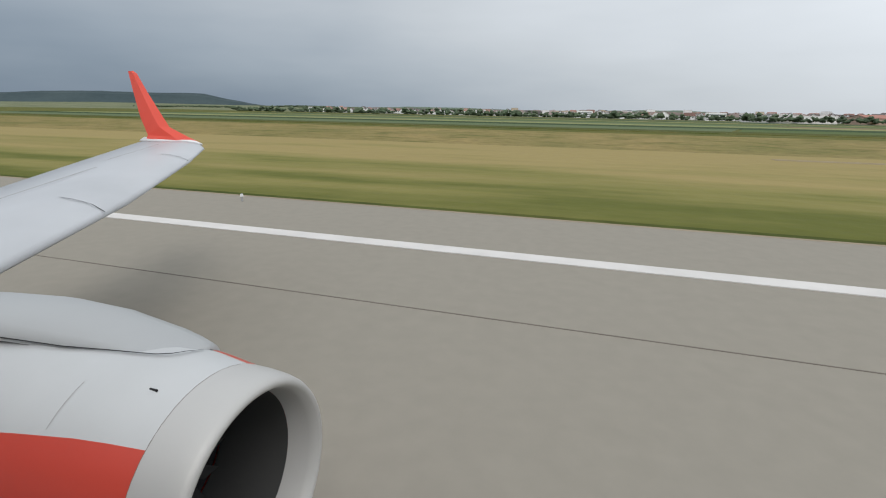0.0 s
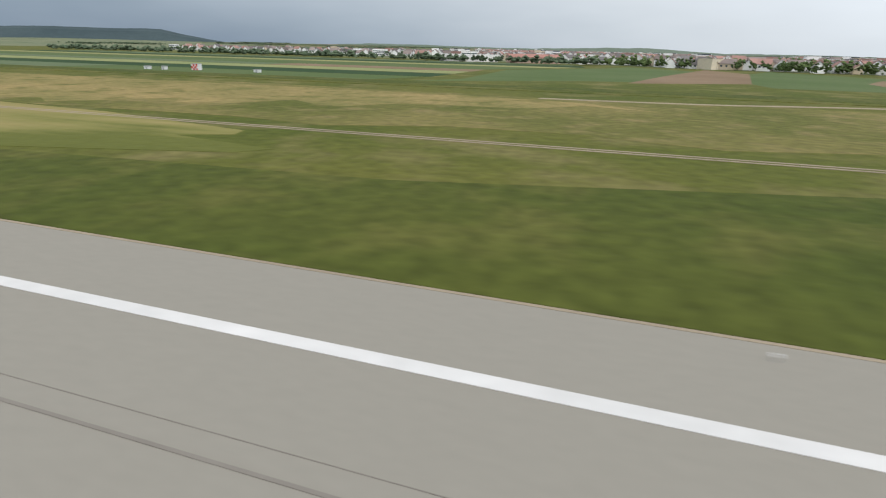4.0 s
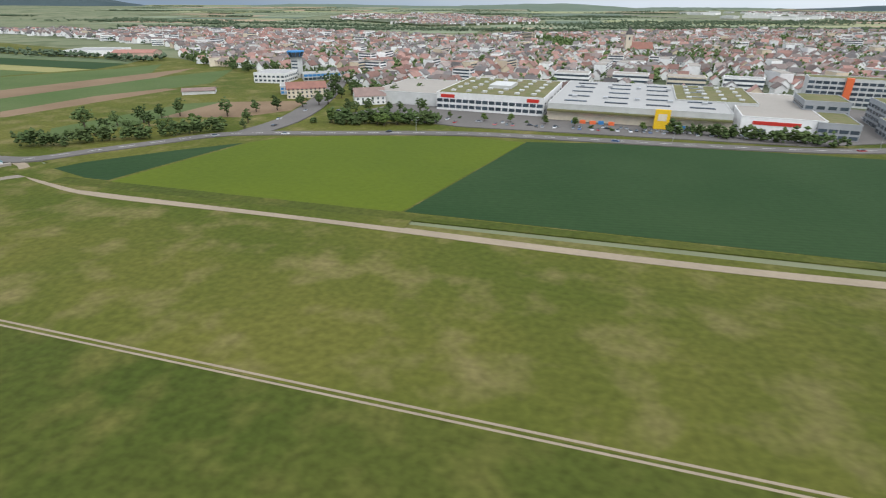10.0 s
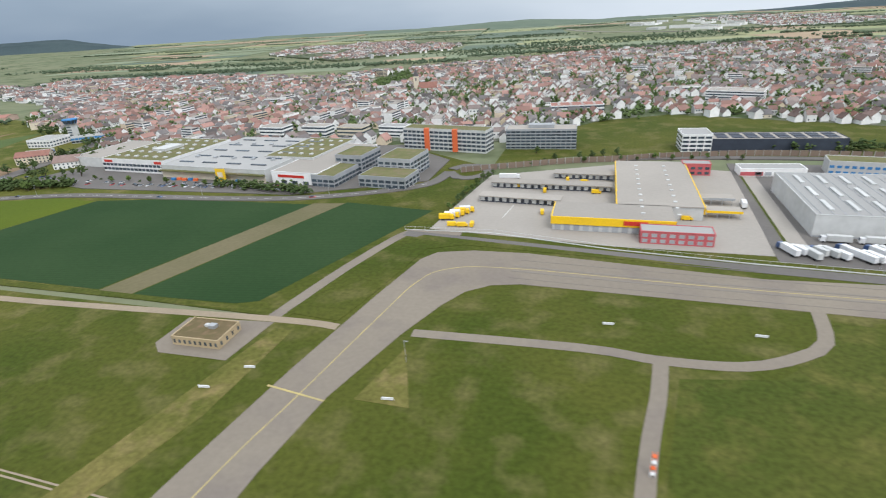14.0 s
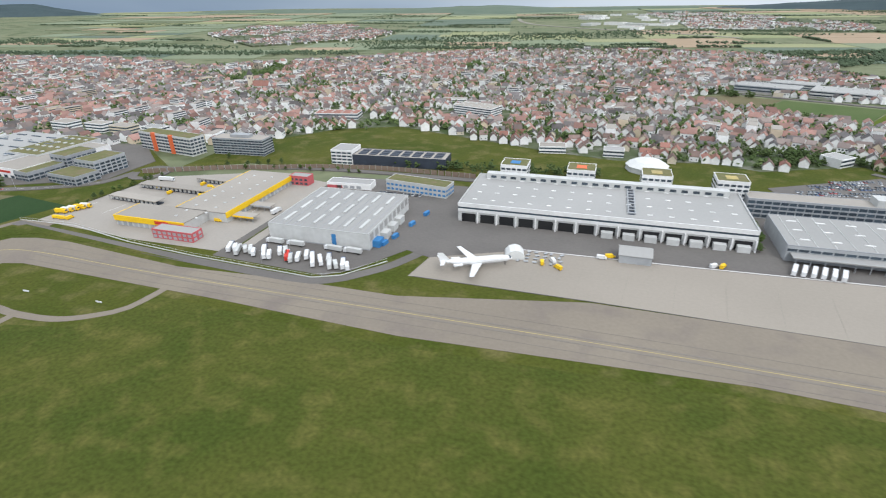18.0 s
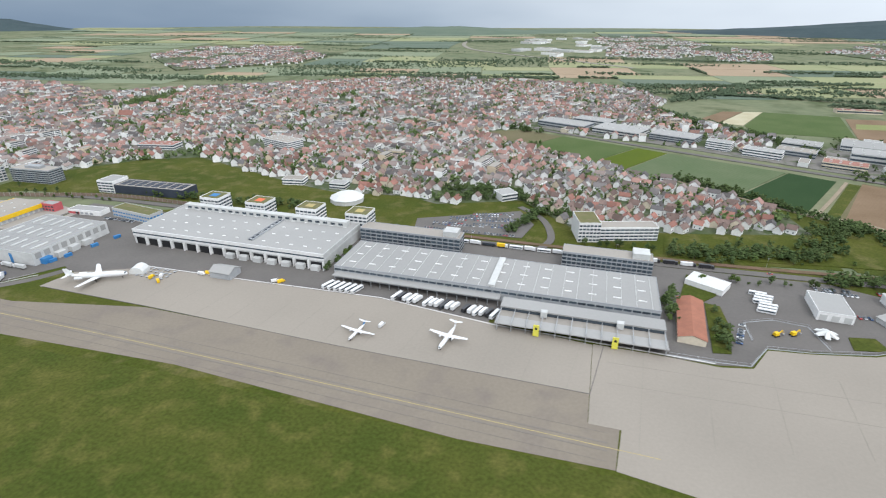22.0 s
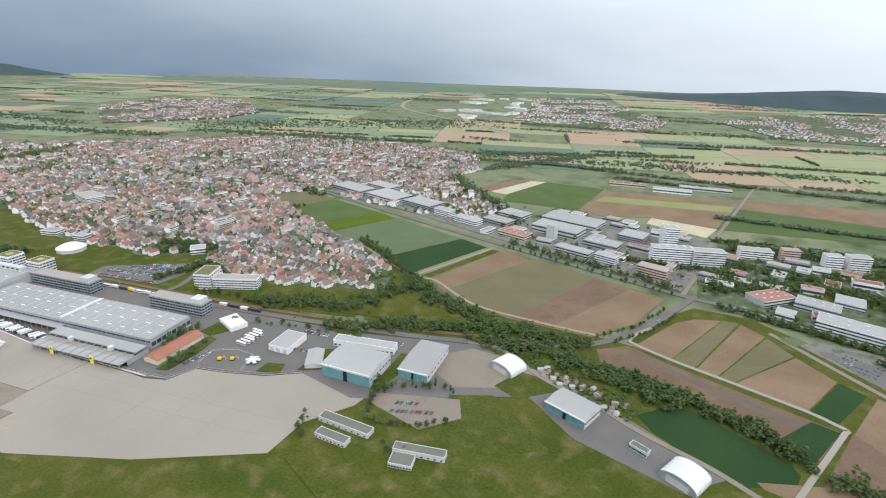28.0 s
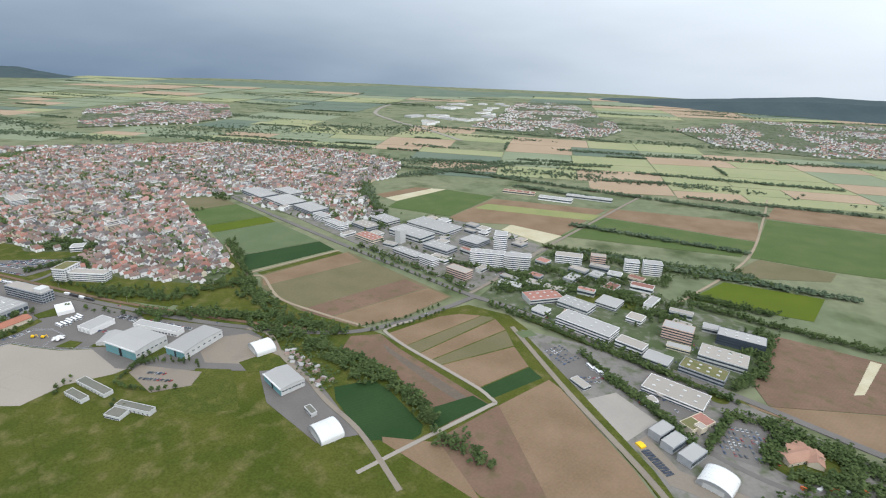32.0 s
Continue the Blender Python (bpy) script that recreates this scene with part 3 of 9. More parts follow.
# aprons
flat("apron", [(1395, 264), (1500, 263.5), (1655, 258.5), (1815, 257.5), (1815, 306), (1745, 313), (1660, 322), (1560, 318), (1500, 320), (1455, 315), (1400, 290)], 0.13, APRON, "pale concrete apron with parked aircraft", "apron")
flat("apron_east", [(1815.3, 233.6), (1832, 233.6), (1829.3, 205.6), (1870, 200), (1960, 225), (2046, 262), (2052, 300), (2080, 332), (2086, 353), (2036, 359), (2014, 357), (1985, 342), (1947, 334), (1922, 331), (1909, 308), (1890, 304), (1860, 306), (1815.3, 307)], 0.14, APRON, "wide pale concrete apron", "apron")
for k in range(16):
    x = 1412 + 26 * k
    ribbon("slab_joint", [(x, 266 - 0.02 * (x - 1412)), (x + 5, 300)], 0.16, 0.165, CONCRETE, "faint joint between the apron slabs", "joint", bend=False)
for k in range(5):
    ribbon("slab_joint", [(1840 + 36 * k, 222 + 8 * k), (1846 + 36 * k, 300 + 3 * k)], 0.18, 0.17, CONCRETE, "faint joint between the apron slabs", "joint", bend=False)
for y in (270, 290):
    ribbon("slab_joint", [(1824, y), (2030, y + 6)], 0.18, 0.172, CONCRETE, "faint joint between the apron slabs", "joint", bend=False)
for o, w in ((-2.6, 1.0), (2.6, 1.0), (-9.5, 0.3), (9.5, 0.3)):
    ribbon("tyre_streak", [(1145, 229), (1256, 226), (1491, 226), (1603, 224.5), (1763, 221), (1825, 220)], w, 0.155, TYRE_MARK, "faint dark tyre streak along the taxiway", "tyre mark", offset=o)
flat("apron_forecourt", [(1400, 290), (1455, 315), (1560, 318), (1660, 322), (1745, 313), (1745, 345), (1600, 352), (1400, 352), (1375, 330), (1372, 300)], 0.11, ASPHALT, "dark asphalt forecourt before the terminal halls", "yard")
ribbon("apron_line", [(1398, 264.2), (1500, 263.4), (1655, 258.6), (1815, 257.4)], 0.5, 0.17, ASPHALT, "dark drain line along the apron edge", "drain", bend=False)
ribbon("apron_line", [(1815.2, 257), (1822, 307)], 0.45, 0.17, ASPHALT, "dark joint across the apron", "joint", bend=False)
ribbon("apron_line", [(1450, 316), (1560, 319), (1660, 323), (1750, 311), (1860, 308), (1888, 307)], 1.0, 0.17, WHITE_LINE, "white painted line along the apron edge", "road marking", bend=False)
flat("cargo_yard", [(1090, 271), (1098, 337), (1104, 380), (1197, 418), (1270, 404), (1262, 262), (1190, 262)], 0.11, ROOF_TAN, "grey-beige paved cargo yard", "yard")
flat("warehouse_yard", [(1262, 256), (1345, 251), (1360, 262), (1385, 300), (1400, 352), (1395, 425), (1270, 425)], 0.115, ASPHALT, "dark asphalt yard round the warehouse", "yard")
flat("yard_strip", [(1271, 268), (1279, 268), (1282, 400), (1274, 400)], 0.14, ROOF_TAN, "beige paved strip beside the warehouse lane", "yard")
flat("yard_median", [(1269.5, 270), (1271, 270), (1274, 398), (1272.5, 398)], 0.145, GRASS_LUSH, "thin green strip beside the warehouse lane", "lawn")
for x, y in [(1100 + 28 * k, 290 + 4 * k) for k in range(6)]:
    ribbon("yard_marking", [(x, y), (x + 3, y + 22)], 0.35, 0.17, WHITE_LINE, "faint white line on the depot yard", "road marking", bend=False)
flat("airport_yard", [(1395, 352), (1868, 306), (1868, 440), (1395, 450)], 0.09, ASPHALT, "dark asphalt between the airport buildings", "yard")
flat("east_yard", [(1868, 306), (1890, 306), (1909, 310), (1922, 334), (1947, 337), (1985, 345), (2014, 360), (2040, 420), (1990, 440), (1868, 436)], 0.10, ASPHALT, "grey asphalt service yard", "yard")
flat("hangar_yard", [(2014, 358), (2072, 340), (2090, 345), (2160, 372), (2214, 393), (2255, 352), (2330, 322), (2360, 345), (2290, 395), (2225, 432), (2150, 460), (2030, 440)], 0.10, ASPHALT, "worn grey paving between the hangars", "yard")
flat("tent_yard", [(2128, 400), (2150, 384), (2186, 396), (2214, 396), (2228, 430), (2190, 446), (2150, 452), (2130, 436)], 0.12, ASPHALT_OLD, "bare beige ground before the tent hall", "yard")
flat("hangar_strip", [(2082, 358), (2090, 356), (2097, 384), (2096, 420), (2086, 420), (2084, 392)], 0.125, GRASS_LUSH, "narrow green strip between the hangars", "lawn")
flat("hangar_lawn", [(2150, 372), (2185, 384), (2213, 360), (2240, 330), (2200, 310), (2150, 318)], 0.13, GRASS_LUSH, "mown green lawn between the hangars", "lawn")
flat("hangar_lawn", [(2183, 398), (2201, 428), (2224, 424), (2240, 410), (2205, 386)], 0.13, GRASS_LUSH, "small green lawn beside a white tent hall", "lawn")
flat("car_park", [(2094, 314), (2090, 354), (2160, 369), (2168, 346), (2140, 322)], 0.13, ASPHALT_OLD, "brown gravel car park ringed with trees", "car park")

# ---- fields ----
rows_on("crop_dark", 8, 2.2, 0.22)
rows_on("soil", 60, 3.0, 0.06)
rows_on("soil_dark", 60, 3.0, 0.06)
rows_on("soil_green", 60, 3.0, 0.06)
rows_on("crop_mid", 58, 3.5, 0.14)
rows_on("crop_blue", 58, 4.0, 0.14)
FIELDS = [
    # west of the road
    ([(268, 215), (282, 246), (277, 378), (340, 480), (358, 538), (432, 433), (412, 292), (335, 263)], CROP_MID, "broad green crop field"),
    ([(355, 259), (378, 357), (421, 519), (440, 440), (412, 292)], SOIL, "ploughed brown field strip"),
    ([(414, 262), (412, 292), (440, 440), (470, 520), (516, 424), (480, 323), (474, 259)], CROP_MID, "green crop field"),
    ([(466, 249), (475, 338), (499, 386), (512, 386), (489, 256)], SOIL, "narrow ploughed brown field"),
    ([(490, 256), (512, 384), (530, 384), (545, 300), (530, 240)], GRASS, "green meadow strip beside the farm path"),
    ([(548, 240), (566, 330), (586, 344), (640, 330), (590, 280), (575, 215)], CROP_MID, "green field beside the trees"),
    ([(586, 284), (588, 344), (647, 367), (655, 330), (636, 300)], SOIL, "reddish-brown bare field"),
    ([(-400, 215), (60, 215), (70, 255), (-400, 262)], CROP_BLUE, "bluish-green crop field"),
    ([(62, 215), (250, 215), (262, 250), (72, 255)], CROP_MID, "green crop strip"),
    ([(-400, 264), (264, 252), (264, 290), (-400, 300)], CROP, "dark green crop strip"),
    ([(-400, 302), (264, 292), (264, 326), (-400, 345)], CROP_PALE, "pale green crop strip"),
    ([(-400, 347), (110, 333), (110, 372), (-400, 390)], CROP_BLUE, "bluish-green crop field"),
    ([(112, 333), (264, 328), (264, 366), (112, 372)], SOIL, "bare brown strip"),
    ([(-400, 392), (262, 368), (300, 440), (-400, 462)], CROP_MID, "wide green crop field"),
    ([(-400, 464), (302, 442), (322, 474), (-400, 506)], STRAW_GREEN, "ripening yellow-green crop strip"),
    ([(-400, 508), (324, 476), (316, 530), (-400, 560)], CROP, "dark green crop field"),
    ([(-400, 562), (314, 532), (300, 566), (-400, 620)], CROP_BLUE, "bluish-green crop field"),
    ([(-400, 196), (455, 196), (470, 212), (250, 213), (-400, 213)], GRASS_LUSH, "green grass strip along the airfield fence"),
    # between service road and bypass
    ([(610, 168), (660, 158), (800, 158), (800, 172), (690, 172), (684, 250), (700, 266), (662, 254), (636, 226), (616, 196)], GRASS, "green verge round the field corner"),
    ([(624, 178), (629, 190), (654, 219), (679, 243), (662, 171), (650, 171)], CROP, "dark green crop wedge along the road"),
    ([(664, 170), (681, 244), (690, 257), (718, 270), (783, 288), (823, 286), (794, 172), (734, 166)], CROP_LIGHT, "bright yellow-green crop field"),
    ([(795, 172), (824, 287), (870, 296), (945, 300), (997, 301), (953, 173)], CROP, "dark green crop field"),
    ([(954, 172), (997, 303), (1019, 306), (974, 172)], SOIL_GREEN, "bare brown lane between crops"),
    ([(975, 172), (1020, 308), (1083, 300), (1040, 178), (1030, 174)], CROP, "dark green crop field beside the yard"),
    ([(640, 162), (1050, 170), (1048, 173), (640, 170)], GRASS_LUSH, "green verge along the service road"),
    ([(1020, 309), (1084, 302), (1096, 345), (1060, 350), (1028, 328)], GRASS, "green meadow corner beside the roundabout"),
    ([(1058, 172), (1068, 215), (1082, 254), (1090, 262), (1250, 244), (1115, 252), (1097, 244), (1088, 192), (1083, 170)], GRASS, "green grass between taxiway and road"),
    # town meadow
    ([(1160, 450), (1185, 581), (1247, 616), (1447, 545), (1440, 470), (1370, 485), (1240, 485)], GRASS, "green meadow before the houses"),
    ([(1560, 470), (1575, 535), (1640, 525), (1730, 560), (1760, 520), (1755, 470), (1640, 452)], GRASS, "dry green meadow beside the town"),
    # east
    ([(1606, 893), (1641, 868), (1700, 826), (1745, 905), (1681, 935), (1640, 920)], SOIL_GREEN, "brown field end beside the houses"),
    ([(1702, 824), (1800, 757), (1862, 855), (1747, 904)], CROP_MID, "green crop field"),
    ([(1802, 755), (1842, 728), (1905, 833), (1864, 854)], CROP_LIGHT, "bright green crop strip"),
    ([(1844, 726), (1960, 648), (2045, 770), (1907, 832)], CROP_BLUE, "bluish-green crop field"),
    ([(1962, 646), (2022, 608), (2094, 744), (2048, 768)], CROP, "dark green crop field"),
    ([(2053, 604), (2040, 608), (2105, 738), (2130, 730)], GRASS_LUSH, "green field corner beside the track"),
    ([(2050, 602), (2082, 566), (2170, 527), (2262, 517), (2306, 560), (2344, 646), (2122, 744)], SOIL_GREEN, "brown-green fallow round the strip fields"),
    ([(2055, 600), (2080, 572), (2165, 712), (2120, 740)], SOIL, "reddish ploughed field"),
    ([(2082, 570), (2170, 530), (2255, 676), (2167, 710)], SOIL_GREEN, "brown-green field with young crop"),
    ([(2172, 529), (2215, 522), (2300, 660), (2257, 675)], SOIL_DARK, "dark brown ploughed field"),
    ([(2217, 522), (2262, 520), (2303, 562), (2340, 644), (2302, 659)], SOIL, "reddish-brown ploughed field"),
    ([(2296, 520), (2312, 548), (2335, 588), (2372, 630), (2432, 622), (2500, 560), (2532, 486), (2466, 430), (2440, 448), (2330, 500)], GRASS, "green verge round the strip fields"),
    ([(2306, 518), (2337, 500), (2398, 606), (2370, 600), (2348, 582), (2325, 548)], SOIL, "reddish ploughed strip field"),
    ([(2338, 499), (2357, 490), (2416, 606), (2400, 607)], SOIL_GREEN, "dull green strip of young crop"),
    ([(2358, 489), (2375, 482), (2437, 582), (2418, 604)], SOIL, "reddish ploughed strip field"),
    ([(2376, 481), (2388, 477), (2455, 548), (2438, 580)], SOIL_GREEN, "brown-green strip field"),
    ([(2389, 476), (2439, 452), (2480, 511), (2456, 546)], SOIL, "bare tan ploughed field"),
    ([(2440, 451), (2458, 441), (2498, 495), (2481, 510)], CROP, "dark green crop strip"),
    ([(2267, 494), (2298, 512), (2330, 492), (2456, 431), (2430, 389), (2408, 398), (2371, 424), (2347, 448), (2306, 458), (2272, 466)], SOIL_DARK, "dark bare field beside the hedge"),
    ([(2310, 494), (2330, 483), (2418, 441), (2436, 431), (2426, 424), (2400, 436), (2352, 462), (2322, 480)], WET_SOIL, "damp blue-grey band across the dark field"),
    ([(2438, 438), (2456, 430), (2419, 375), (2404, 402)], CROP, "dark green field corner beside the track"),
    ([(2302, 398), (2333, 424), (2357, 414), (2408, 378), (2411, 366), (2404, 351), (2370, 338), (2314, 381)], CROP, "dark green field beside the hedge"),
    ([(2466, 432), (2505, 494), (2518, 484), (2592, 392), (2620, 346), (2600, 322), (2540, 318)], SOIL, "large brown bare field"),
    ([(2464, 430), (2466, 432), (2540, 318), (2480, 318), (2421, 356)], SOIL_DARK, "large dark bare field"),
    ([(2380, 350), (2430, 362), (2480, 316), (2420, 280)], SOIL, "brown bare field"),
    # beyond the eastern road
    ([(1985, 1118), (2045, 1225), (2085, 1232), (2018, 1098)], SOIL, "reddish field"),
    ([(2020, 1097), (2087, 1232), (2122, 1237), (2056, 1082)], STRAW, "pale stubble strip"),
    ([(2058, 1080), (2124, 1237), (2255, 1220), (2210, 1016), (2060, 1026)], CROP_MID, "green crop field"),
    ([(2213, 1014), (2257, 1200), (2519, 1216), (2448, 984), (2340, 1016), (2230, 985)], SOIL, "brown ploughed fields"),
    ([(2240, 1100), (2257, 1150), (2510, 1165), (2496, 1115)], CROP_PALE, "pale yellow crop strip"),
    ([(2335, 974), (2345, 1014), (2452, 984), (2426, 925)], STRAW, "pale stubble field"),
    ([(2450, 984), (2510, 1150), (2810, 1105), (2764, 1001)], CROP_MID, "green crop field"),
    ([(2532, 1231), (2835, 1253), (2812, 1110), (2512, 1156)], SOIL, "brown ploughed field"),
    ([(2663, 773), (2719, 862), (2852, 853), (2815, 763)], CROP_LIGHT, "bright green field"),
    ([(2722, 887), (2790, 998), (2902, 978), (2881, 932)], SOIL_GREEN, "brown strip field"),
    ([(2703, 601), (2756, 698), (2900, 666), (2860, 570), (2718, 532)], SOIL_DARK, "dark bare field"),
    ([(2690, 526), (2720, 532), (2860, 568), (2900, 480), (2800, 495)], SOIL, "brown ploughed field"),
    ([(2806, 587), (2849, 674), (2859, 671), (2817, 592)], STRAW, "pale stubble strip"),
    ([(2780, 1003), (2860, 1290), (3300, 1250), (3200, 980), (2905, 985)], CROP_MID, "wide green field"),
    ([(2860, 1300), (2900, 1420), (3400, 1400), (3300, 1260)], SOIL, "wide brown field"),
]
flat("rough_meadow", [(-900, 188), (330, 188), (600, 188), (655, 172), (1060, 168), (1090, 260), (1100, 400), (1000, 470), (745, 455), (680, 420), (590, 505), (430, 545), (330, 600), (-900, 940)], 0.03, GRASS, "rough green meadow between roads and fields", "grass")
flat("hedge_bank", [(1905, 700), (2020, 600), (2110, 545), (2260, 522), (2303, 512), (2460, 440), (2640, 330), (2640, 280), (2420, 290), (2250, 440), (2020, 470), (2000, 560)], 0.022, GRASS_LUSH, "rough green bank under the hedges", "grass")
flat("airport_meadow", [(1100, 410), (1160, 440), (1400, 452), (1880, 452), (2010, 470), (2010, 545), (1870, 515), (1790, 505), (1730, 568), (1640, 532), (1600, 547), (1450, 552), (1250, 624), (1180, 592), (1100, 492)], 0.035, GRASS, "green meadow behind the airport road", "grass")
for i, (pts, mat, label) in enumerate(FIELDS):
    flat("field", pts, 0.05, mat, label, "field")

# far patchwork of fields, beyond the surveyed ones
random.seed(11)


def in_town(x, y):
    return any(inside(x, y, poly) for poly in TOWNS)


def inside(x, y, poly):
    hit = False
    for i in range(len(poly)):
        (x0, y0), (x1, y1) = poly[i], poly[i - 1]
        if (y0 > y) != (y1 > y) and x < (x1 - x0) * (y - y0) / (y1 - y0) + x0:
            hit = not hit
    return hit


TOWN_MAIN = [(330, 600), (430, 540), (590, 505), (680, 420), (745, 455), (960, 465), (1000, 480), (1100, 490), (1180, 590), (1250, 622), (1450, 550), (1510, 535),
             (1600, 545), (1640, 530), (1730, 566), (1790, 500), (1850, 520), (1873, 512), (2011, 543), (2000, 600), (1900, 680), (1700, 815), (1600, 885), (1640, 930), (1690, 960), (1840, 900), (2030, 850),
             (2110, 890), (2086, 964), (1960, 1090), (1900, 1200), (1946, 1311), (1880, 1500), (1598, 1606), (1156, 1527), (792, 1250), (549, 1060), (200, 800)]
TOWN_WEST = [(-600, 950), (-280, 905), (170, 760), (330, 640), (250, 800), (560, 1080), (300, 1180), (-300, 1180)]
TOWN_NORTH = [(-170, 2001), (372, 1557), (640, 1900), (618, 2196), (155, 2690), (-300, 2500)]
TOWN_FAR = [(1690, 4000), (1790, 3100), (1800, 2520), (2060, 2440), (2413, 2380), (2500, 2700), (2450, 3150), (2300, 3500), (2120, 4100), (1900, 4250)]
TOWN_EAST = [(2753, 2948), (2904, 2397), (3228, 2330), (3900, 2500), (4500, 3300), (3900, 3700), (3248, 3694)]
WORKS_FAR = [(1280, 3300), (1440, 2420), (1790, 2480), (1780, 3100), (1660, 4000), (1330, 4000)]
TOWNS = [TOWN_MAIN, TOWN_WEST, TOWN_NORTH, TOWN_FAR, TOWN_EAST, WORKS_FAR]
for poly, label in ((TOWN_MAIN, "gardens and lanes between the town houses"), (TOWN_WEST, "gardens between houses of the town's edge"), (TOWN_NORTH, "gardens of a far village"),
                    (TOWN_FAR, "gardens of a distant town"), (TOWN_EAST, "gardens of a distant town")):
    flat("town_ground", poly, 0.05 if poly is TOWN_MAIN else max(relief(*p) for p in poly) + 0.2, TOWN_GROUND, label, "ground")


# strips of farmland laid edge to edge in blocks, each block split its own way
def warp(u, v):
    c, q = math.cos(radians(9)), math.sin(radians(9))
    x, y = u * c - v * q, u * q + v * c
    return x + 60 * noise.noise((u * 0.0012, v * 0.0012, 4)), y + 45 * noise.noise((u * 0.0012, v * 0.0012, 9))


EDGES = []


def farmland(u0, u1, v0, v1, deep):
    w, d = u1 - u0, v1 - v0
    x, y = warp((u0 + u1) / 2, (v0 + v1) / 2)
    small = 95 + max(0, y - 1400) * 0.055
    if deep < 9 and (w > small * 3.2 or d > small * 1.7):
        k = random.uniform(0.36, 0.64)
        if w / 2.1 > d:
            farmland(u0, u0 + w * k, v0, v1, deep + 1)
            farmland(u0 + w * k, u1, v0, v1, deep + 1)
        else:
            farmland(u0, u1, v0, v0 + d * k, deep + 1)
            farmland(u0, u1, v0 + d * k, v1, deep + 1)
        return
    pts = [warp(u0 + 2, v0 + 2), warp(u1 - 2, v0 + 2), warp(u1 - 2, v1 - 2), warp(u0 + 2, v1 - 2)]
    if abs(x - 1500) > 700 + 0.95 * y or y < 950 or any(in_town(*p) for p in pts) or in_town(x, y):
        return
    if 1650 < x < 3420 and y < 1420 and any(p[1] < 1400 for p in pts):
        return
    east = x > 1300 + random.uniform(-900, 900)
    # all far field colours carry painted haze
    mat = random.choice((HAZED_PALE, HAZED_PALE, HAZED_PALE, HAZED_TAN, HAZED_TAN, HAZED_TAN, HAZED_GREEN, HAZED_GREEN, HAZED_DUSK) if east else (HAZED_GREEN, HAZED_GREEN, HAZED_PALE, HAZED_DUSK, MEADOW, MEADOW, HAZED_GREEN, HAZED_TAN))
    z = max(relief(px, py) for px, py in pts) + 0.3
    flat("field", pts, z, mat, {"far_pale_crop": "distant strip of crop, paled for haze", "far_bare_soil": "distant strip of bare soil, paled to tan for haze", "far_green_crop": "distant strip of green crop, paled for haze", "far_dark_crop": "distant strip of dark green crop, greyed for haze"}.get(mat.name, "distant green meadow"), "field")
    EDGES.append((pts[0], pts[1]) if random.random() < 0.7 else (pts[1], pts[2]))


for iu in range(-7, 12):
    for iv in range(2, 11):
        farmland(iu * 480, iu * 480 + 480, iv * 430, iv * 430 + 430, 0)

# ---- roads ----
ribbon("main_road", [(560, 180), (598, 184), (615, 204), (637, 232), (660, 257), (711, 274), (783, 294), (850, 300), (911, 303), (973, 310), (1025, 328), (1062, 352), (1070, 385)], 9.0, 0.16, ASPHALT, "two-lane asphalt bypass curving along the fields", "road")
ribbon("road_line", [(598, 184), (615, 204), (637, 232), (660, 257), (711, 274), (783, 294), (850, 300), (911, 303), (973, 310), (1025, 328), (1062, 352)], 0.3, 0.19, WHITE_LINE, "broken white centre line", "road marking", dash=1)
ribbon("side_road", [(668, 262), (671, 299), (662, 348), (640, 420), (610, 500)], 17.0, 0.15, ASPHALT, "broad road leading into the town", "road")
ribbon("roundabout_road", [(1070, 385), (1079, 372), (1092, 372), (1100, 386), (1094, 402), (1078, 404), (1070, 392)], 8.0, 0.17, ASPHALT, "grey asphalt roundabout", "road")
ribbon("station_road", [(1090, 402), (1160, 425), (1260, 440), (1400, 442), (1600, 440), (1760, 442), (1847, 440), (2027, 449), (2142, 464), (2250, 496), (2306, 546), (2347, 609), (2373, 657)], 8.0, 0.16, ASPHALT, "grey main road behind the airport", "road")
ribbon("east_road", [(1690, 952), (1900, 855), (2110, 765), (2240, 712), (2363, 662), (2430, 643), (2550, 590), (2690, 538), (2800, 489), (2960, 420)], 9.0, 0.16, ASPHALT, "grey main road along the business park", "road")
ribbon("north_road", [(2363, 662), (2395, 760), (2432, 900), (2545, 1237), (2600, 1400)], 6.0, 0.15, ASPHALT_OLD, "grey road between fields and business park", "road")
ribbon("farm_track", [(1906, 690), (2024, 602), (2060, 597), (2126, 547), (2204, 530), (2266, 522)], 4.0, 0.15, GRAVEL, "pale farm track along the fields", "track")
ribbon("farm_track", [(2030, 604), (2068, 673), (2104, 742)], 4.0, 0.15, GRAVEL, "pale farm track between the fields", "track")
ribbon("farm_track", [(2322, 560), (2306, 540), (2299, 524), (2304, 517), (2337, 498), (2386, 476), (2440, 451), (2454, 441), (2462, 435), (2459, 430), (2440, 400), (2410, 353), (2380, 304)], 4.2, 0.16, APRON, "pale concrete farm track", "track")
ribbon("farm_track", [(2443, 592), (2524, 483), (2600, 390), (2625, 350), (2640, 300)], 6.0, 0.16, ASPHALT_OLD, "grey lane beside the business park", "lane")
ribbon("farm_track", [(2647, 752), (2771, 989), (2851, 1284), (2900, 1500)], 4.5, 0.15, GRAVEL, "pale farm track through the fields", "track")
ribbon("back_lane", [(2142, 462), (2176, 460), (2221, 425), (2271, 399), (2306, 376), (2359, 348), (2420, 300)], 5.0, 0.16, ASPHALT_OLD, "grey lane behind the hangars", "lane")
ribbon("railway", [(1600, 452), (1858, 452), (1960, 456), (2099, 470), (2211, 488)], 5.0, 0.2, SOIL_DARK, "brown railway bed behind the airport", "railway")
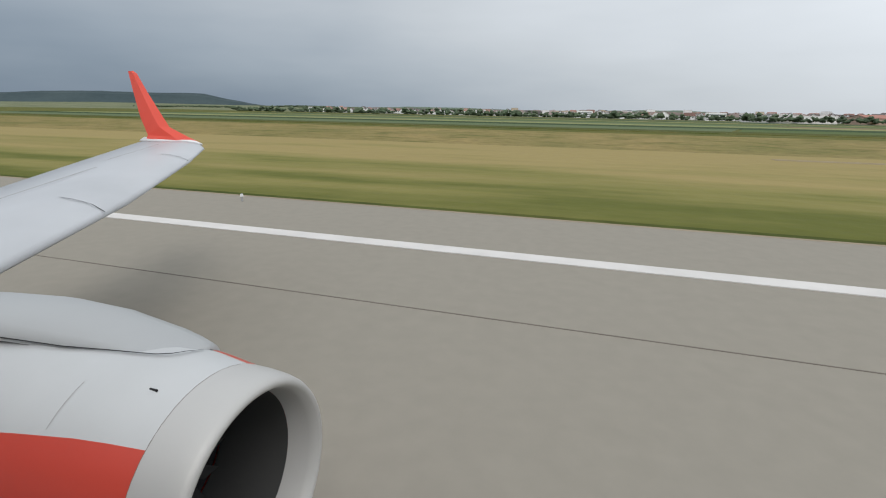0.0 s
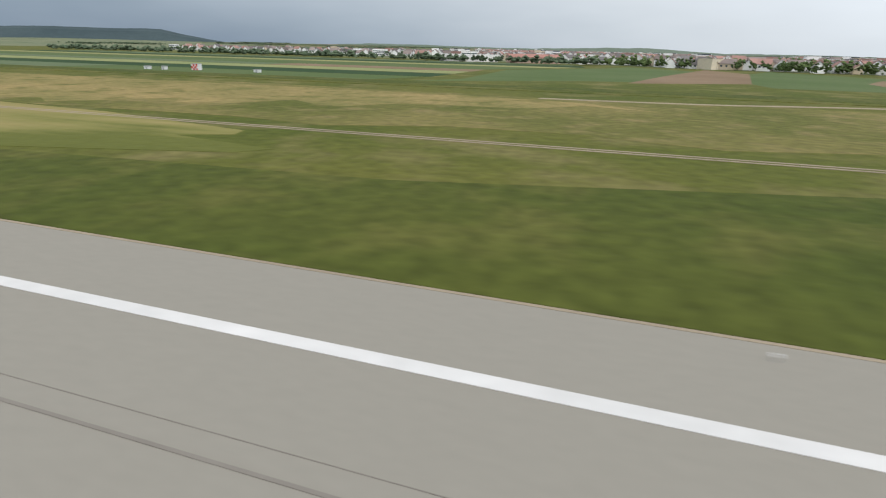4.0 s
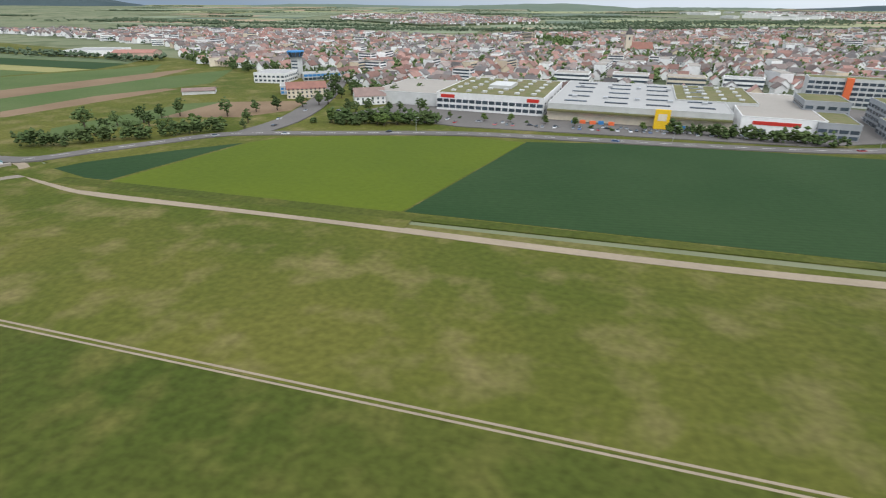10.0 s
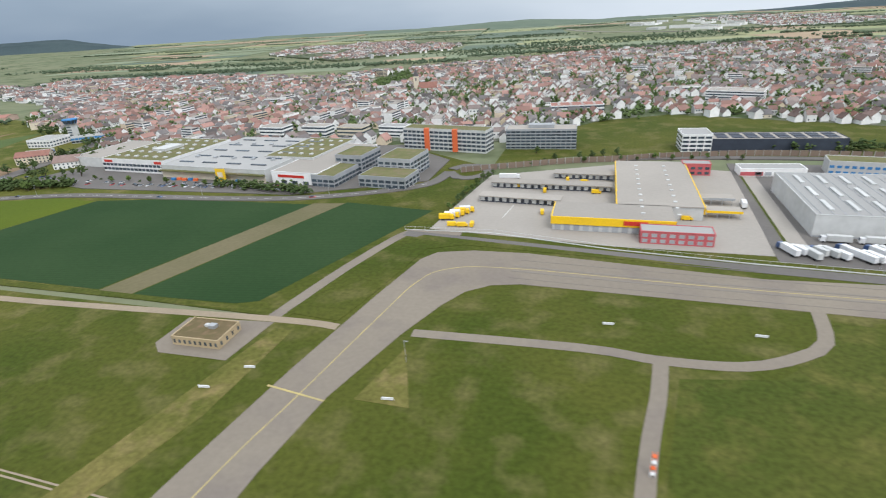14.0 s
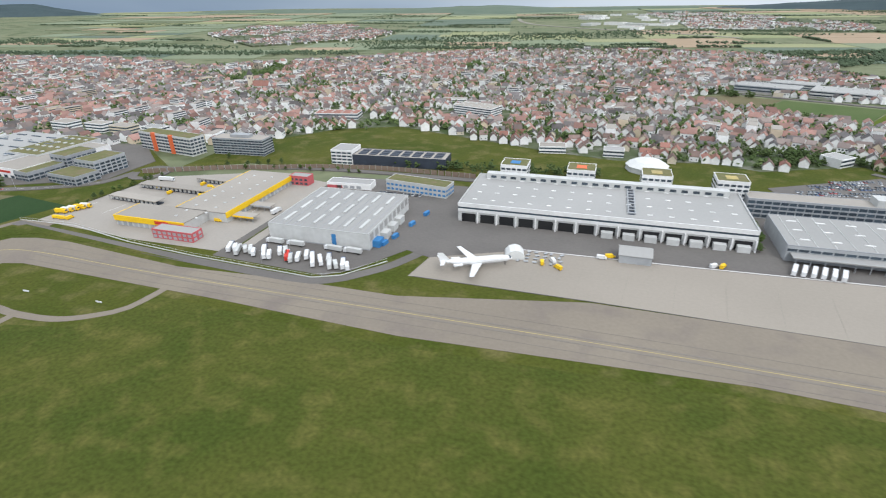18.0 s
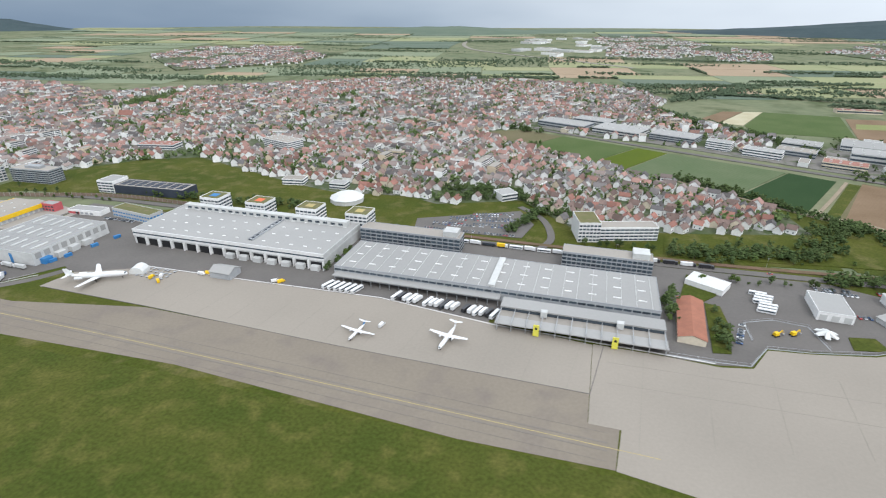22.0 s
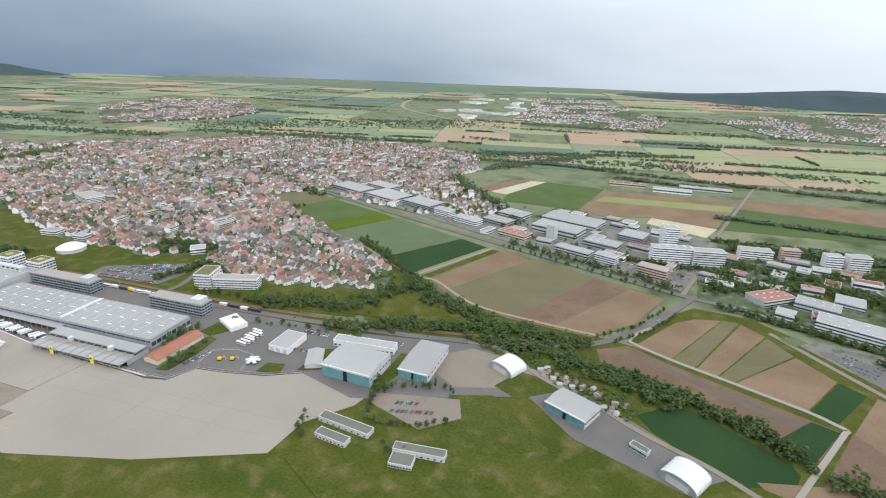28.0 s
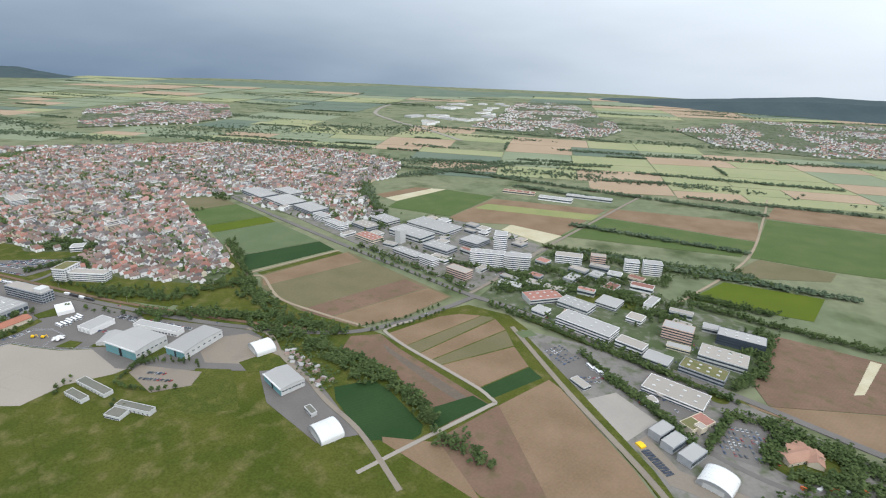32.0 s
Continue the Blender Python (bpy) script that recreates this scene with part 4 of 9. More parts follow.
ribbon("curved_road", [(1731, 545), (1759, 514), (1772, 470), (1765, 444)], 7.0, 0.15, ASPHALT, "curved grey road down from the town", "road")
ribbon("far_highway", [(1900, 2050), (1611, 2332), (1411, 2492), (1100, 2850), (945, 3463), (1100, 3900)], 22.0, 1.0, CONCRETE, "pale highway curving through far fields", "road")
flat("visitor_parking", [(1634, 482), (1733, 532), (1752, 498), (1745, 462), (1640, 456)], 0.12, ASPHALT, "grey car park behind the terminal", "car park")
flat("business_park", [(1690, 960), (1860, 905), (2100, 790), (2240, 735), (2363, 676), (2380, 720), (2440, 900), (2330, 970), (2200, 1000), (2110, 890), (2030, 850), (1840, 960), (1760, 1040)], 0.07, PARK_GROUND, "grey paved ground of the business park", "yard")
flat("business_park", [(2390, 720), (2380, 660), (2430, 650), (2550, 598), (2690, 546), (2720, 600), (2760, 706), (2640, 750), (2560, 860), (2440, 890)], 0.07, TOWN_GROUND, "green and paved ground of the business park", "yard")
flat("business_park", [(2450, 590), (2530, 484), (2605, 392), (2640, 330), (2800, 330), (2860, 430), (2690, 530), (2550, 582)], 0.08, PARK_GROUND, "grey paved yards of the business park", "yard")
flat("mall_yard", [(700, 330), (780, 312), (970, 318), (1060, 360), (1060, 420), (1000, 470), (745, 450)], 0.09, ASPHALT, "grey car parks round the market halls", "car park")
flat("storage_lot", [(2546, 474), (2573, 497), (2612, 464), (2585, 424)], 0.10, ROOF_TAN, "bare beige storage lot", "yard")
flat("verge", [(2452, 592), (2534, 490), (2608, 396), (2640, 340), (2630, 336), (2600, 384), (2526, 480), (2446, 588)], 0.11, GRASS_LUSH, "green verge beside the lane", "grass")
flat("verge", [(2440, 636), (2556, 586), (2696, 532), (2700, 524), (2556, 576), (2446, 622)], 0.12, GRASS, "green verge along the eastern road", "grass")
flat("park_lawn", [(2500, 700), (2530, 760), (2600, 748), (2600, 700)], 0.12, GRASS_LUSH, "green lawn in the business park", "lawn")
flat("railway_bank", [(1870, 458), (2020, 478), (2120, 486), (2200, 500), (2170, 520), (2040, 580), (2010, 545), (1875, 510)], 0.07, GRASS, "rough green railway bank", "bank")
flat("east_grass", [(2060, 262), (2060, 300), (2090, 340), (2150, 318), (2200, 310), (2250, 340), (2330, 318), (2380, 345), (2480, 312), (2700, 260), (2700, 180), (2200, 180)], 0.03, GRASS, "green airfield grass near the hangars", "grass")

# ---- buildings ----
FACES = {"S": 0, "E": 90, "N": 180, "W": -90}


def face_spot(face, w, d, u, out=0.0):
    """A spot on a wall: u runs along it from its middle."""
    return {"S": (u, -d / 2 - out), "E": (w / 2 + out, u), "N": (-u, d / 2 + out), "W": (-w / 2 - out, -u)}[face]


def windows(parent, face, w, d, z, h, n, pw, mat=None, name="window", margin=0.0, label=""):
    span = (w if face in "SN" else d) - 2 * margin
    for i in range(n):
        u = -span / 2 + span * (i + 0.5) / n
        x, y = face_spot(face, w, d, u)
        child(name, pane_mesh(pw, h, mat), parent, x, y, z, FACES[face], label)


def hall(name, x0, x1, y0, y1, h, wall, roof, label, category="building", turn=0.0, parapet=0.5, group=""):
    """A flat-roofed block: walls, a roof sheet and a parapet round it."""
    w, d = x1 - x0, y1 - y0
    b = root(name, (x0 + x1) / 2, (y0 + y1) / 2, 0, turn, label, category, group)
    child("wall", mesh_of("wall", *box(-w / 2, w / 2, -d / 2, d / 2, -0.3, h), wall), b)
    child("roof", mesh_of("roof", *box(-w / 2 + 0.35, w / 2 - 0.35, -d / 2 + 0.35, d / 2 - 0.35, h + 0.004, h + 0.2), roof), b)
    p = 0.35
    ring = join(box(-w / 2 - 0.08, w / 2 + 0.08, -d / 2 - 0.08, -d / 2 + p, h + 0.01, h + parapet), box(-w / 2 - 0.08, w / 2 + 0.08, d / 2 - p, d / 2 + 0.08, h + 0.01, h + parapet),
                box(-w / 2 - 0.08, -w / 2 + p, -d / 2 + p, d / 2 - p, h + 0.01, h + parapet), box(w / 2 - p, w / 2 + 0.08, -d / 2 + p, d / 2 - p, h + 0.01, h + parapet))
    child("parapet", mesh_of("parapet", *ring, wall), b)
    return b, w, d


def roof_boxes(b, w, d, h, nx, ny, bw, bd, bh, mat, name="skylight", margin=3.0):
    me = shared("%s:%.1f:%.1f:%.1f:%s" % (name, bw, bd, bh, mat.name), box(-bw / 2, bw / 2, -bd / 2, bd / 2, 0.2, 0.2 + bh), mat)
    for i in range(nx):
        for j in range(ny):
            child(name, me, b, -w / 2 + margin + (w - 2 * margin) * (i + 0.5) / nx, -d / 2 + margin + (d - 2 * margin) * (j + 0.5) / ny, h)


def band(b, face, w, d, z0, z1, mat, name, out=0.1, u0=None, u1=None, label=""):
    """A strip of cladding across one wall."""
    span = w if face in "SN" else d
    u0, u1 = (-span / 2 if u0 is None else u0), (span / 2 if u1 is None else u1)
    x, y = face_spot(face, w, d, (u0 + u1) / 2)
    L = (u1 - u0) / 2
    child(name, mesh_of(name, *box(-L, L, -out, 0.05, z0, z1), mat), b, x, y, 0, FACES[face], label)


def gable(name, x0, x1, y0, y1, eaves, ridge, wall, roof, label, category="building", turn=0.0, along="x", group=""):
    w, d = x1 - x0, y1 - y0
    if along == "y":
        w, d, turn = d, w, turn + 90
    b = root(name, (x0 + x1) / 2, (y0 + y1) / 2, 0, turn, label, category, group)
    prof = [(-d / 2, -0.2), (d / 2, -0.2), (d / 2, eaves), (0, ridge), (-d / 2, eaves)]
    v, f = prism(prof, -w / 2, w / 2)
    child("wall", mesh_of("wall", [(y, x, z) for x, y, z in v], [q[::-1] for q in f], wall), b)
    o, k = 0.5, (ridge - eaves) / (d / 2)
    prof = [(-d / 2 - o, eaves - o * k + 0.05), (0, ridge + 0.05), (d / 2 + o, eaves - o * k + 0.05), (d / 2 + o, eaves - o * k + 0.3), (0, ridge + 0.32), (-d / 2 - o, eaves - o * k + 0.3)]
    v, f = prism(prof, -w / 2 - o, w / 2 + o)
    child("roof", mesh_of("roof", [(y, x, z) for x, y, z in v], [q[::-1] for q in f], roof), b)
    return b, w, d


def arch_hall(name, x, y, w, d, h, turn, label, mat=None):
    """A round-backed hall, its ends along local y."""
    mat = mat or TENT
    b = root(name, x, y, 0, turn, label, "tent hall")
    n = 12
    prof = [(-w / 2, 0)] + [(-w / 2 * math.cos(math.pi * i / n), h * 0.32 + h * 0.68 * math.sin(math.pi * i / n)) for i in range(n + 1)] + [(w / 2, 0)]
    child("canopy", mesh_of("canopy", *prism(prof, -d / 2, d / 2), mat), b)
    for i in range(6):
        yy = -d / 2 + d * i / 5
        pr = [(px * 1.012, pz * 1.012) for px, pz in prof]
        child("rib", mesh_of("rib", *prism(pr, yy - 0.2, yy + 0.2), METAL if i in (0, 5) else mat), b)
    child("door", mesh_of("door", *box(-w * 0.3, w * 0.3, -d / 2 - 0.25, -d / 2 + 0.1, 0, h * 0.6), PALE_WALL), b)
    return b


# control tower with its office
b, w, d = hall("tower_office", 550, 580, 440, 470, 8.5, WHITE, ROOF_GREY, "white flat-roofed office at the foot of the control tower", turn=8)
for z in (1.5, 5.0):
    for fc in "SEW":
        windows(b, fc, w, d, z, 1.7, 7, 2.6)
b, w, d = hall("glass_office", 582, 622, 472, 486, 6.5, PALE_WALL, ROOF_GREY, "low blue-glazed office beside the control tower", turn=38)
for z in (0.8, 3.8):
    windows(b, "S", w, d, z, 2.2, 10, 3.6, BLUE if z > 2 else None)
    windows(b, "E", w, d, z, 2.2, 3, 3.6)
tw = root("control_tower", 572, 482, 0, 0, "grey control tower with a blue-glazed cab", "tower")
child("shaft", mesh_of("shaft", *box(-4, 4, -4, 4, 0, 19), PALE_WALL), tw)
for i in range(5):
    child("window_band", shared("window_band:tower", box(-3.2, 3.2, -4.15, -3.9, 0, 1.3), GLASS), tw, 0, 0, 3 + 3 * i)
child("gallery", mesh_of("gallery", *join(tube(0, 0, 18.6, 19.6, 6.2, 7.4, 12)), METAL), tw)
child("cab", mesh_of("cab", *tube(0, 0, 19.6, 24, 6.0, 8.2, 12), GLASS), tw)
for k in range(12):
    a_ = 2 * math.pi * k / 12
    child("mullion", shared("mullion:tower", ([(-0.15, -0.15, 0), (0.15, -0.15, 0), (0.15, 0.15, 0), (-0.15, 0.15, 0), (2.05, -0.15, 4.4), (2.35, -0.15, 4.4), (2.35, 0.15, 4.4), (2.05, 0.15, 4.4)], box(0, 1, 0, 1, 0, 1)[1]), BLUE), tw, 6.0 * math.cos(a_), 6.0 * math.sin(a_), 19.6, math.degrees(a_))
child("cab_roof", mesh_of("cab_roof", *tube(0, 0, 24, 25.0, 8.5, 8.2, 12), BLUE), tw)
child("mast", mesh_of("mast", *tube(0, 0, 24.8, 30, 0.12, 0.05, 6), METAL), tw)

# buildings along the road into the town
b, w, d = hall("blue_office", 606, 632, 391, 408, 6.6, PALE_WALL, ROOF_GREY, "pale blue flat-roofed office with blue windows", turn=32)
for z in (1, 3.9):
    windows(b, "S", w, d, z, 1.8, 8, 2.4, BLUE)
    windows(b, "E", w, d, z, 1.8, 4, 2.4, BLUE)
b, w, d = gable("guesthouse", 622, 652, 376, 391, 7.4, 11.5, CREAM, ROOF_RED, "large yellow guesthouse with a red tiled roof", turn=32)
for z in (1, 4, 6.4):
    windows(b, "S", w, d, z, 1.5, 9, 1.4)
    windows(b, "E", w, d, z, 1.5, 3, 1.4)
b, w, d = gable("white_house", 684, 706, 364, 382, 6.2, 11, WHITE, ROOF_BROWN, "large white house with a brown tiled roof", "house", turn=30)
for z in (1, 3.8):
    windows(b, "S", w, d, z, 1.4, 6, 1.3)
    windows(b, "E", w, d, z, 1.4, 3, 1.3)
b, w, d = gable("farm_shed", 532, 557, 367, 380, 2.8, 4.4, PALE_WALL, ROOF_BROWN, "low farm shed with a reddish roof", "shed", turn=33)
b, w, d = hall("white_hall", 150, 215, 590, 640, 7, WHITE, ROOF_GREY, "white hall with a curved pale roof beside the fields", turn=18)
b, w, d = gable("red_hall", 232, 286, 590, 618, 6, 9, PINK, ROOF_RED, "long reddish hall at the edge of the fields", turn=20)
b, w, d = hall("apartment_block", 420, 442, 540, 556, 9, CREAM, ROOF_RED, "cream apartment house at the edge of the town", turn=40)

# market halls
b, w, d = hall("market_hall", 754, 828, 358, 440, 12, WHITE, ROOF_GREEN, "long white market hall with a planted green roof", turn=-4)
for z in (2.2, 6.0):
    windows(b, "S", w, d, z, 2.2, 16, 3.9)
    windows(b, "E", w, d, z, 2.2, 6, 3.9)
    windows(b, "W", w, d, z, 2.2, 6, 3.9)
roof_boxes(b, w, d, 12, 6, 5, 3.0, 3.0, 1.0, PALE_WALL)
roof_boxes(b, w, d, 12, 1, 1, 16, 22, 2.2, PALE_WALL, "plant_room")
band(b, "S", w, d, 9.0, 11.2, RED, "sign", 0.2, -34, -24, "red sign panel")
band(b, "S", w, d, 9.0, 11.2, RED, "sign", 0.2, 26, 34, "red sign panel")
b, w, d = hall("market_annex", 700, 752, 372, 440, 9, PALE_WALL, ROOF_TAN, "pale low annex of the market hall", turn=-4)
b, w, d = hall("store_hall", 832, 938, 345, 452, 10.5, PALE_WALL, ROOF_GREY, "large grey-roofed store hall with a yellow front", turn=-4)
roof_boxes(b, w, d, 10.5, 4, 5, 14, 2.2, 0.7, GLASS)
roof_boxes(b, w, d, 10.5, 5, 2, 3, 3, 1.4, METAL, "vent")
band(b, "S", w, d, 0, 6.0, CREAM, "front_panel", 0.3, label="cream lower front")
band(b, "S", w, d, 6.4, 7.4, ROOF_GREEN, "planted_ledge", 3.2)
windows(b, "S", w, d, 1.2, 3.0, 9, 4.0, name="gate", margin=8)
pl = root("advert_pylon", 896, 338, 0, 0, "tall yellow advertising pylon beside the store", "sign")
child("panel", mesh_of("panel", *box(-4.2, 4.2, -0.5, 0.5, 0.8, 12), YELLOW), pl)
child("foot", mesh_of("foot", *box(-3.2, 3.2, -0.35, 0.35, 0, 0.8), METAL), pl)
child("emblem", mesh_of("emblem", *box(-2.4, 2.4, -0.62, -0.5, 5.5, 9.5), CREAM), pl)
for i, (gx, gm, gw) in enumerate(((846, BLUE, "blue"), (851, ORANGE, "orange"), (857, ORANGE, "orange"), (862, BLUE, "blue"), (868, ORANGE, "orange"), (908, BLUE, "blue"), (913, DARK_WALL, "dark"))):
    g = root("goods_stack", gx, 341 + (i % 2), 0.1, 6 * (i % 3), "%s stacked goods before the store hall" % gw, "stack", "goods stacks")
    child("pallet", shared("pallet:goods", box(-1.8, 1.8, -1.2, 1.2, 0, 0.3), ROOF_TAN), g)
    child("crate", shared("crate:goods:%s" % gm.name, box(-1.7, 1.7, -1.1, 1.1, 0.3, 2.4), gm), g)
b, w, d = hall("store_wing", 910, 958, 380, 450, 11, PALE_WALL, ROOF_GREEN, "store wing with a planted green roof", turn=-4)
roof_boxes(b, w, d, 11, 4, 4, 3, 3, 0.9, PALE_WALL)
b, w, d = hall("market_east", 943, 985, 341, 436, 9.5, WHITE, ROOF_TAN, "white windowless hall with a beige roof and red lettering", turn=-5)
windows(b, "S", w, d, 0.6, 2.6, 3, 5.0, name="gate", margin=6)
band(b, "S", w, d, 5.6, 7.6, RED, "sign_bar", 0.25, -15, 9, "red sign panel")
band(b, "E", w, d, 2.5, 4.2, GREY_WALL, "stripe", 0.1)

# stepped offices at the roundabout
for (x0, x1, y0, y1, h, label) in ((978, 998, 337, 372, 9, "low grey stepped office with planted roof"), (980, 1004, 373, 404, 15, "grey stepped office with planted roof"),
                                   (1014, 1052, 340, 364, 8.5, "glass-fronted low office with planted roof"), (1020, 1048, 365, 398, 15, "glass-fronted office with planted roof")):
    b, w, d = hall("stepped_office", x0, x1, y0, y1, h, GREY_WALL, ROOF_GREEN, label, turn=-6, group="stepped offices")
    z = 1.0
    while z < h - 2:
        for fc in "SEW":
            windows(b, fc, w, d, z, 1.9, max(3, int((w if fc == "S" else d) / 5)), 4.2)
        z += 3.2
b, w, d = hall("office_bar", 1006, 1088, 452, 470, 19, PALE_WALL, ROOF_GREEN, "long white and glass office with red stair towers", turn=-10)
for i in range(5):
    windows(b, "S", w, d, 1.2 + 3.5 * i, 2.0, 18, 3.9)
    windows(b, "E", w, d, 1.2 + 3.5 * i, 2.0, 4, 3.4)
for u in (-16, 12):
    x, y = face_spot("S", w, d, u)
    child("stair_tower", mesh_of("stair_tower", *box(-2.2, 2.2, -2.0, 1, 0, 20), ORANGE), b, x, y, 0)
b, w, d = hall("dark_office", 1100, 1160, 462, 482, 17, GREY_WALL, ROOF_TAN, "dark grey office block with long louvred bands", turn=3)
for i in range(6):
    windows(b, "S", w, d, 0.8 + 2.7 * i, 1.6, 14, 3.9)
    windows(b, "E", w, d, 0.8 + 2.7 * i, 1.6, 5, 3.5)
roof_boxes(b, w, d, 17, 1, 1, 22, 9, 3, GREY_WALL, "plant_room")
b, w, d = hall("black_hall", 1264, 1358, 462, 486, 10, DARK_WALL, ROOF_TAN, "long black hall with a solar roof", turn=3)
roof_boxes(b, w, d, 10, 8, 3, 8, 4.5, 0.5, DARK_WALL, "solar_panel")
b, w, d = hall("white_office", 1242, 1264, 458, 482, 14, WHITE, ROOF_GREY, "white office beside the black hall", turn=3)
for i in range(4):
    for fc in "SW":
        windows(b, fc, w, d, 1 + 3.3 * i, 1.7, 4, 4.6)

# small flat hut on the airfield
b, w, d = hall("equipment_hut", 1026, 1047, 142, 156, 3.6, HUT_WALL, ROOF_MOSS, "low tan hut with a mossy brown flat roof", "hut", turn=2)
windows(b, "S", w, d, 1.2, 1.6, 9, 0.9)
windows(b, "E", w, d, 1.2, 1.6, 4, 0.9)
child("vent", mesh_of("vent", *box(-1.4, 1.4, -1.2, 1.2, 3.8, 5.2), METAL), b, 2.5, 1.5)
child("vent", mesh_of("vent", *box(-0.8, 0.8, -0.8, 0.8, 3.8, 4.8), PALE_WALL), b, -0.5, 2)

# parcel depot: long bar, front wing, yellow fascias
dep = root("parcel_depot", 1195, 320, 0, 0, "parcel depot with yellow fascias and a beige roof", "depot")
for (x0, x1, y0, y1) in ((-37, 25, -40, -16), (-3, 42, -16, 78)):
    child("wall", mesh_of("wall", *box(x0, x1, y0, y1, 0, 7.4), PALE_WALL), dep)
    child("roof", mesh_of("roof", *box(x0 - 0.4, x1 + 0.4, y0 - 0.4, y1 + 0.4, 7.404, 8.0), ROOF_TAN), dep)
for (x0, x1, y0, y1) in ((-37.6, 25.6, -40.7, -40.1), (42.1, 42.7, -16.5, 78), (-3.6, -3.1, -16, 78), (-37.7, -37.1, -40, -16)):
    child("fascia", mesh_of("fascia", *box(x0, x1, y0, y1, 3.9, 8.2), YELLOW), dep, label="yellow fascia")
for i in range(12):
    child("gate", shared("gate:depot", box(-1.6, 1.6, -0.15, 0.1, 0.4, 3.6), GREY_WALL), dep, -34 + 5 * i, -40.05)
for i in range(15):
    child("gate", shared("gate:depot", box(-1.6, 1.6, -0.15, 0.1, 0.4, 3.6), GREY_WALL), dep, 42.05, -8 + 5.6 * i, 0, 90)
    child("gate", shared("gate:depot", box(-1.6, 1.6, -0.15, 0.1, 0.4, 3.6), GREY_WALL), dep, -3.05, -8 + 5.6 * i, 0, -90)
child("emblem", mesh_of("emblem", *box(-6, 6, -0.3, 0, 5.0, 7.2), RED), dep, 6, -40.7, label="red emblem bar")
for i in range(10):
    for j in range(2):
        child("skylight", shared("skylight:depot", box(-0.9, 0.9, -0.9, 0.9, 0, 0.5), PALE_WALL), dep, 10 + 18 * j, -30 + 10.5 * i, 8)
b, w, d = hall("red_office", 1203, 1237, 268, 278, 6.6, RED_WALL, ROOF_GREY, "red two-storey office before the depot")
for i in range(2):
    windows(b, "S", w, d, 0.9 + 3 * i, 1.9, 8, 2.6, GREY_WALL)
    windows(b, "E", w, d, 0.9 + 3 * i, 1.9, 2, 2.6, GREY_WALL)
b, w, d = hall("red_office", 1236, 1254, 392, 402, 8, RED_WALL, ROOF_GREY, "small red office behind the depot")
windows(b, "S", w, d, 1, 1.8, 4, 2.8)
windows(b, "S", w, d, 4.4, 1.8, 4, 2.8)


def canopy_row(x0, x1, y0, y1, turn, label):
    """A covered loading platform: a low slab, posts and a thin roof."""
    w, d = x1 - x0, y1 - y0
    b = root("loading_platform", (x0 + x1) / 2, (y0 + y1) / 2, 0, turn, label, "loading platform", "loading platforms")
    child("deck", mesh_of("deck", *box(-w / 2 + 1, w / 2 - 1, -d / 2 + 1.5, d / 2 - 1.5, 0, 1.1), DARK_WALL), b)
    child("roof", mesh_of("roof", *box(-w / 2, w / 2, -d / 2, d / 2, 3.9, 4.5), ROOF_TAN), b)
    n = int(w / 4.6)
    for i in range(n):
        x = -w / 2 + w * (i + 0.5) / n
        child("gate", shared("gate:platform", box(-1.3, 1.3, -0.1, 0.1, 1.0, 3.7), PALE_WALL), b, x, -d / 2 + 1.4)
    for i in range(max(2, n // 2 + 1)):
        child("post", shared("post:platform", box(-0.15, 0.15, -0.15, 0.15, 0, 3.9), METAL), b, -w / 2 + 0.6 + (w - 1.2) * i / max(1, n // 2), -d / 2 + 0.4)


for yy0, L in ((-8, 26), (14, 14)):
    sc = root("dock_canopy", 1245, 320 + yy0, 0, 0, "yellow-edged dock canopy beside the depot", "canopy", "dock canopies")
    child("roof", mesh_of("roof", *box(-6, 12, -4, 4, 4.2, 4.8), ROOF_TAN), sc)
    child("fascia", mesh_of("fascia", *box(-6, 12.2, -4.25, -4.0, 3.6, 4.9), YELLOW if yy0 < 0 else GREY_WALL), sc)
    for px in (0, 6, 11):
        child("post", shared("post:platform", box(-0.15, 0.15, -0.15, 0.15, 0, 3.9), METAL), sc, px, -3.5, 0.25)
canopy_row(1110, 1190, 348, 358, -2, "long covered loading platform with grey gates")
canopy_row(1108, 1160, 318, 328, -4, "covered loading platform in the yard")
canopy_row(1150, 1192, 374, 384, -3, "covered loading platform at the back of the yard")

# grey warehouse with its annex
b, w, d = hall("warehouse", 1284, 1359, 289, 363, 11.5, PALE_WALL, ROOF_GREY, "pale grey warehouse with a flat ribbed roof")
roof_boxes(b, w, d, 11.5, 6, 3, 2.0, 15, 0.8, PALE_WALL)
for i in range(14):
    child("rib", shared("rib:warehouse", box(-0.12, 0.12, -36.5, 36.5, 0.2, 0.38), GREY_WALL), b, -w / 2 + 2.7 + 5.3 * i, 0, 11.5)
band(b, "S", w, d, 0, 1.0, GREY_WALL, "plinth")
child("door", mesh_of("door", *box(-1.6, 1.6, -0.2, 0.1, 0, 9), BLUE), b, 12, -d / 2, label="tall blue door strip")
for i in range(4):
    x, y = face_spot("E", w, d, -28 + 13 * i)
    child("dock", mesh_of("dock", *box(-4, 4, -5, 0, 0, 5), BLUE if i == 0 else PALE_WALL), b, x, y, 0, 90)
for i in range(9):
    x, y = face_spot("E", w, d, -32 + 8 * i)
    child("panel", shared("panel:wh", box(-2.6, 2.6, -0.12, 0.05, 5.6, 10.6), ROOF_GREY), b, x, y, 0, 90)
b, w, d = hall("rear_hall", 1272, 1312, 394, 407, 5, WHITE, ROOF_GREY, "low white hall with a red end behind the warehouse", turn=4)
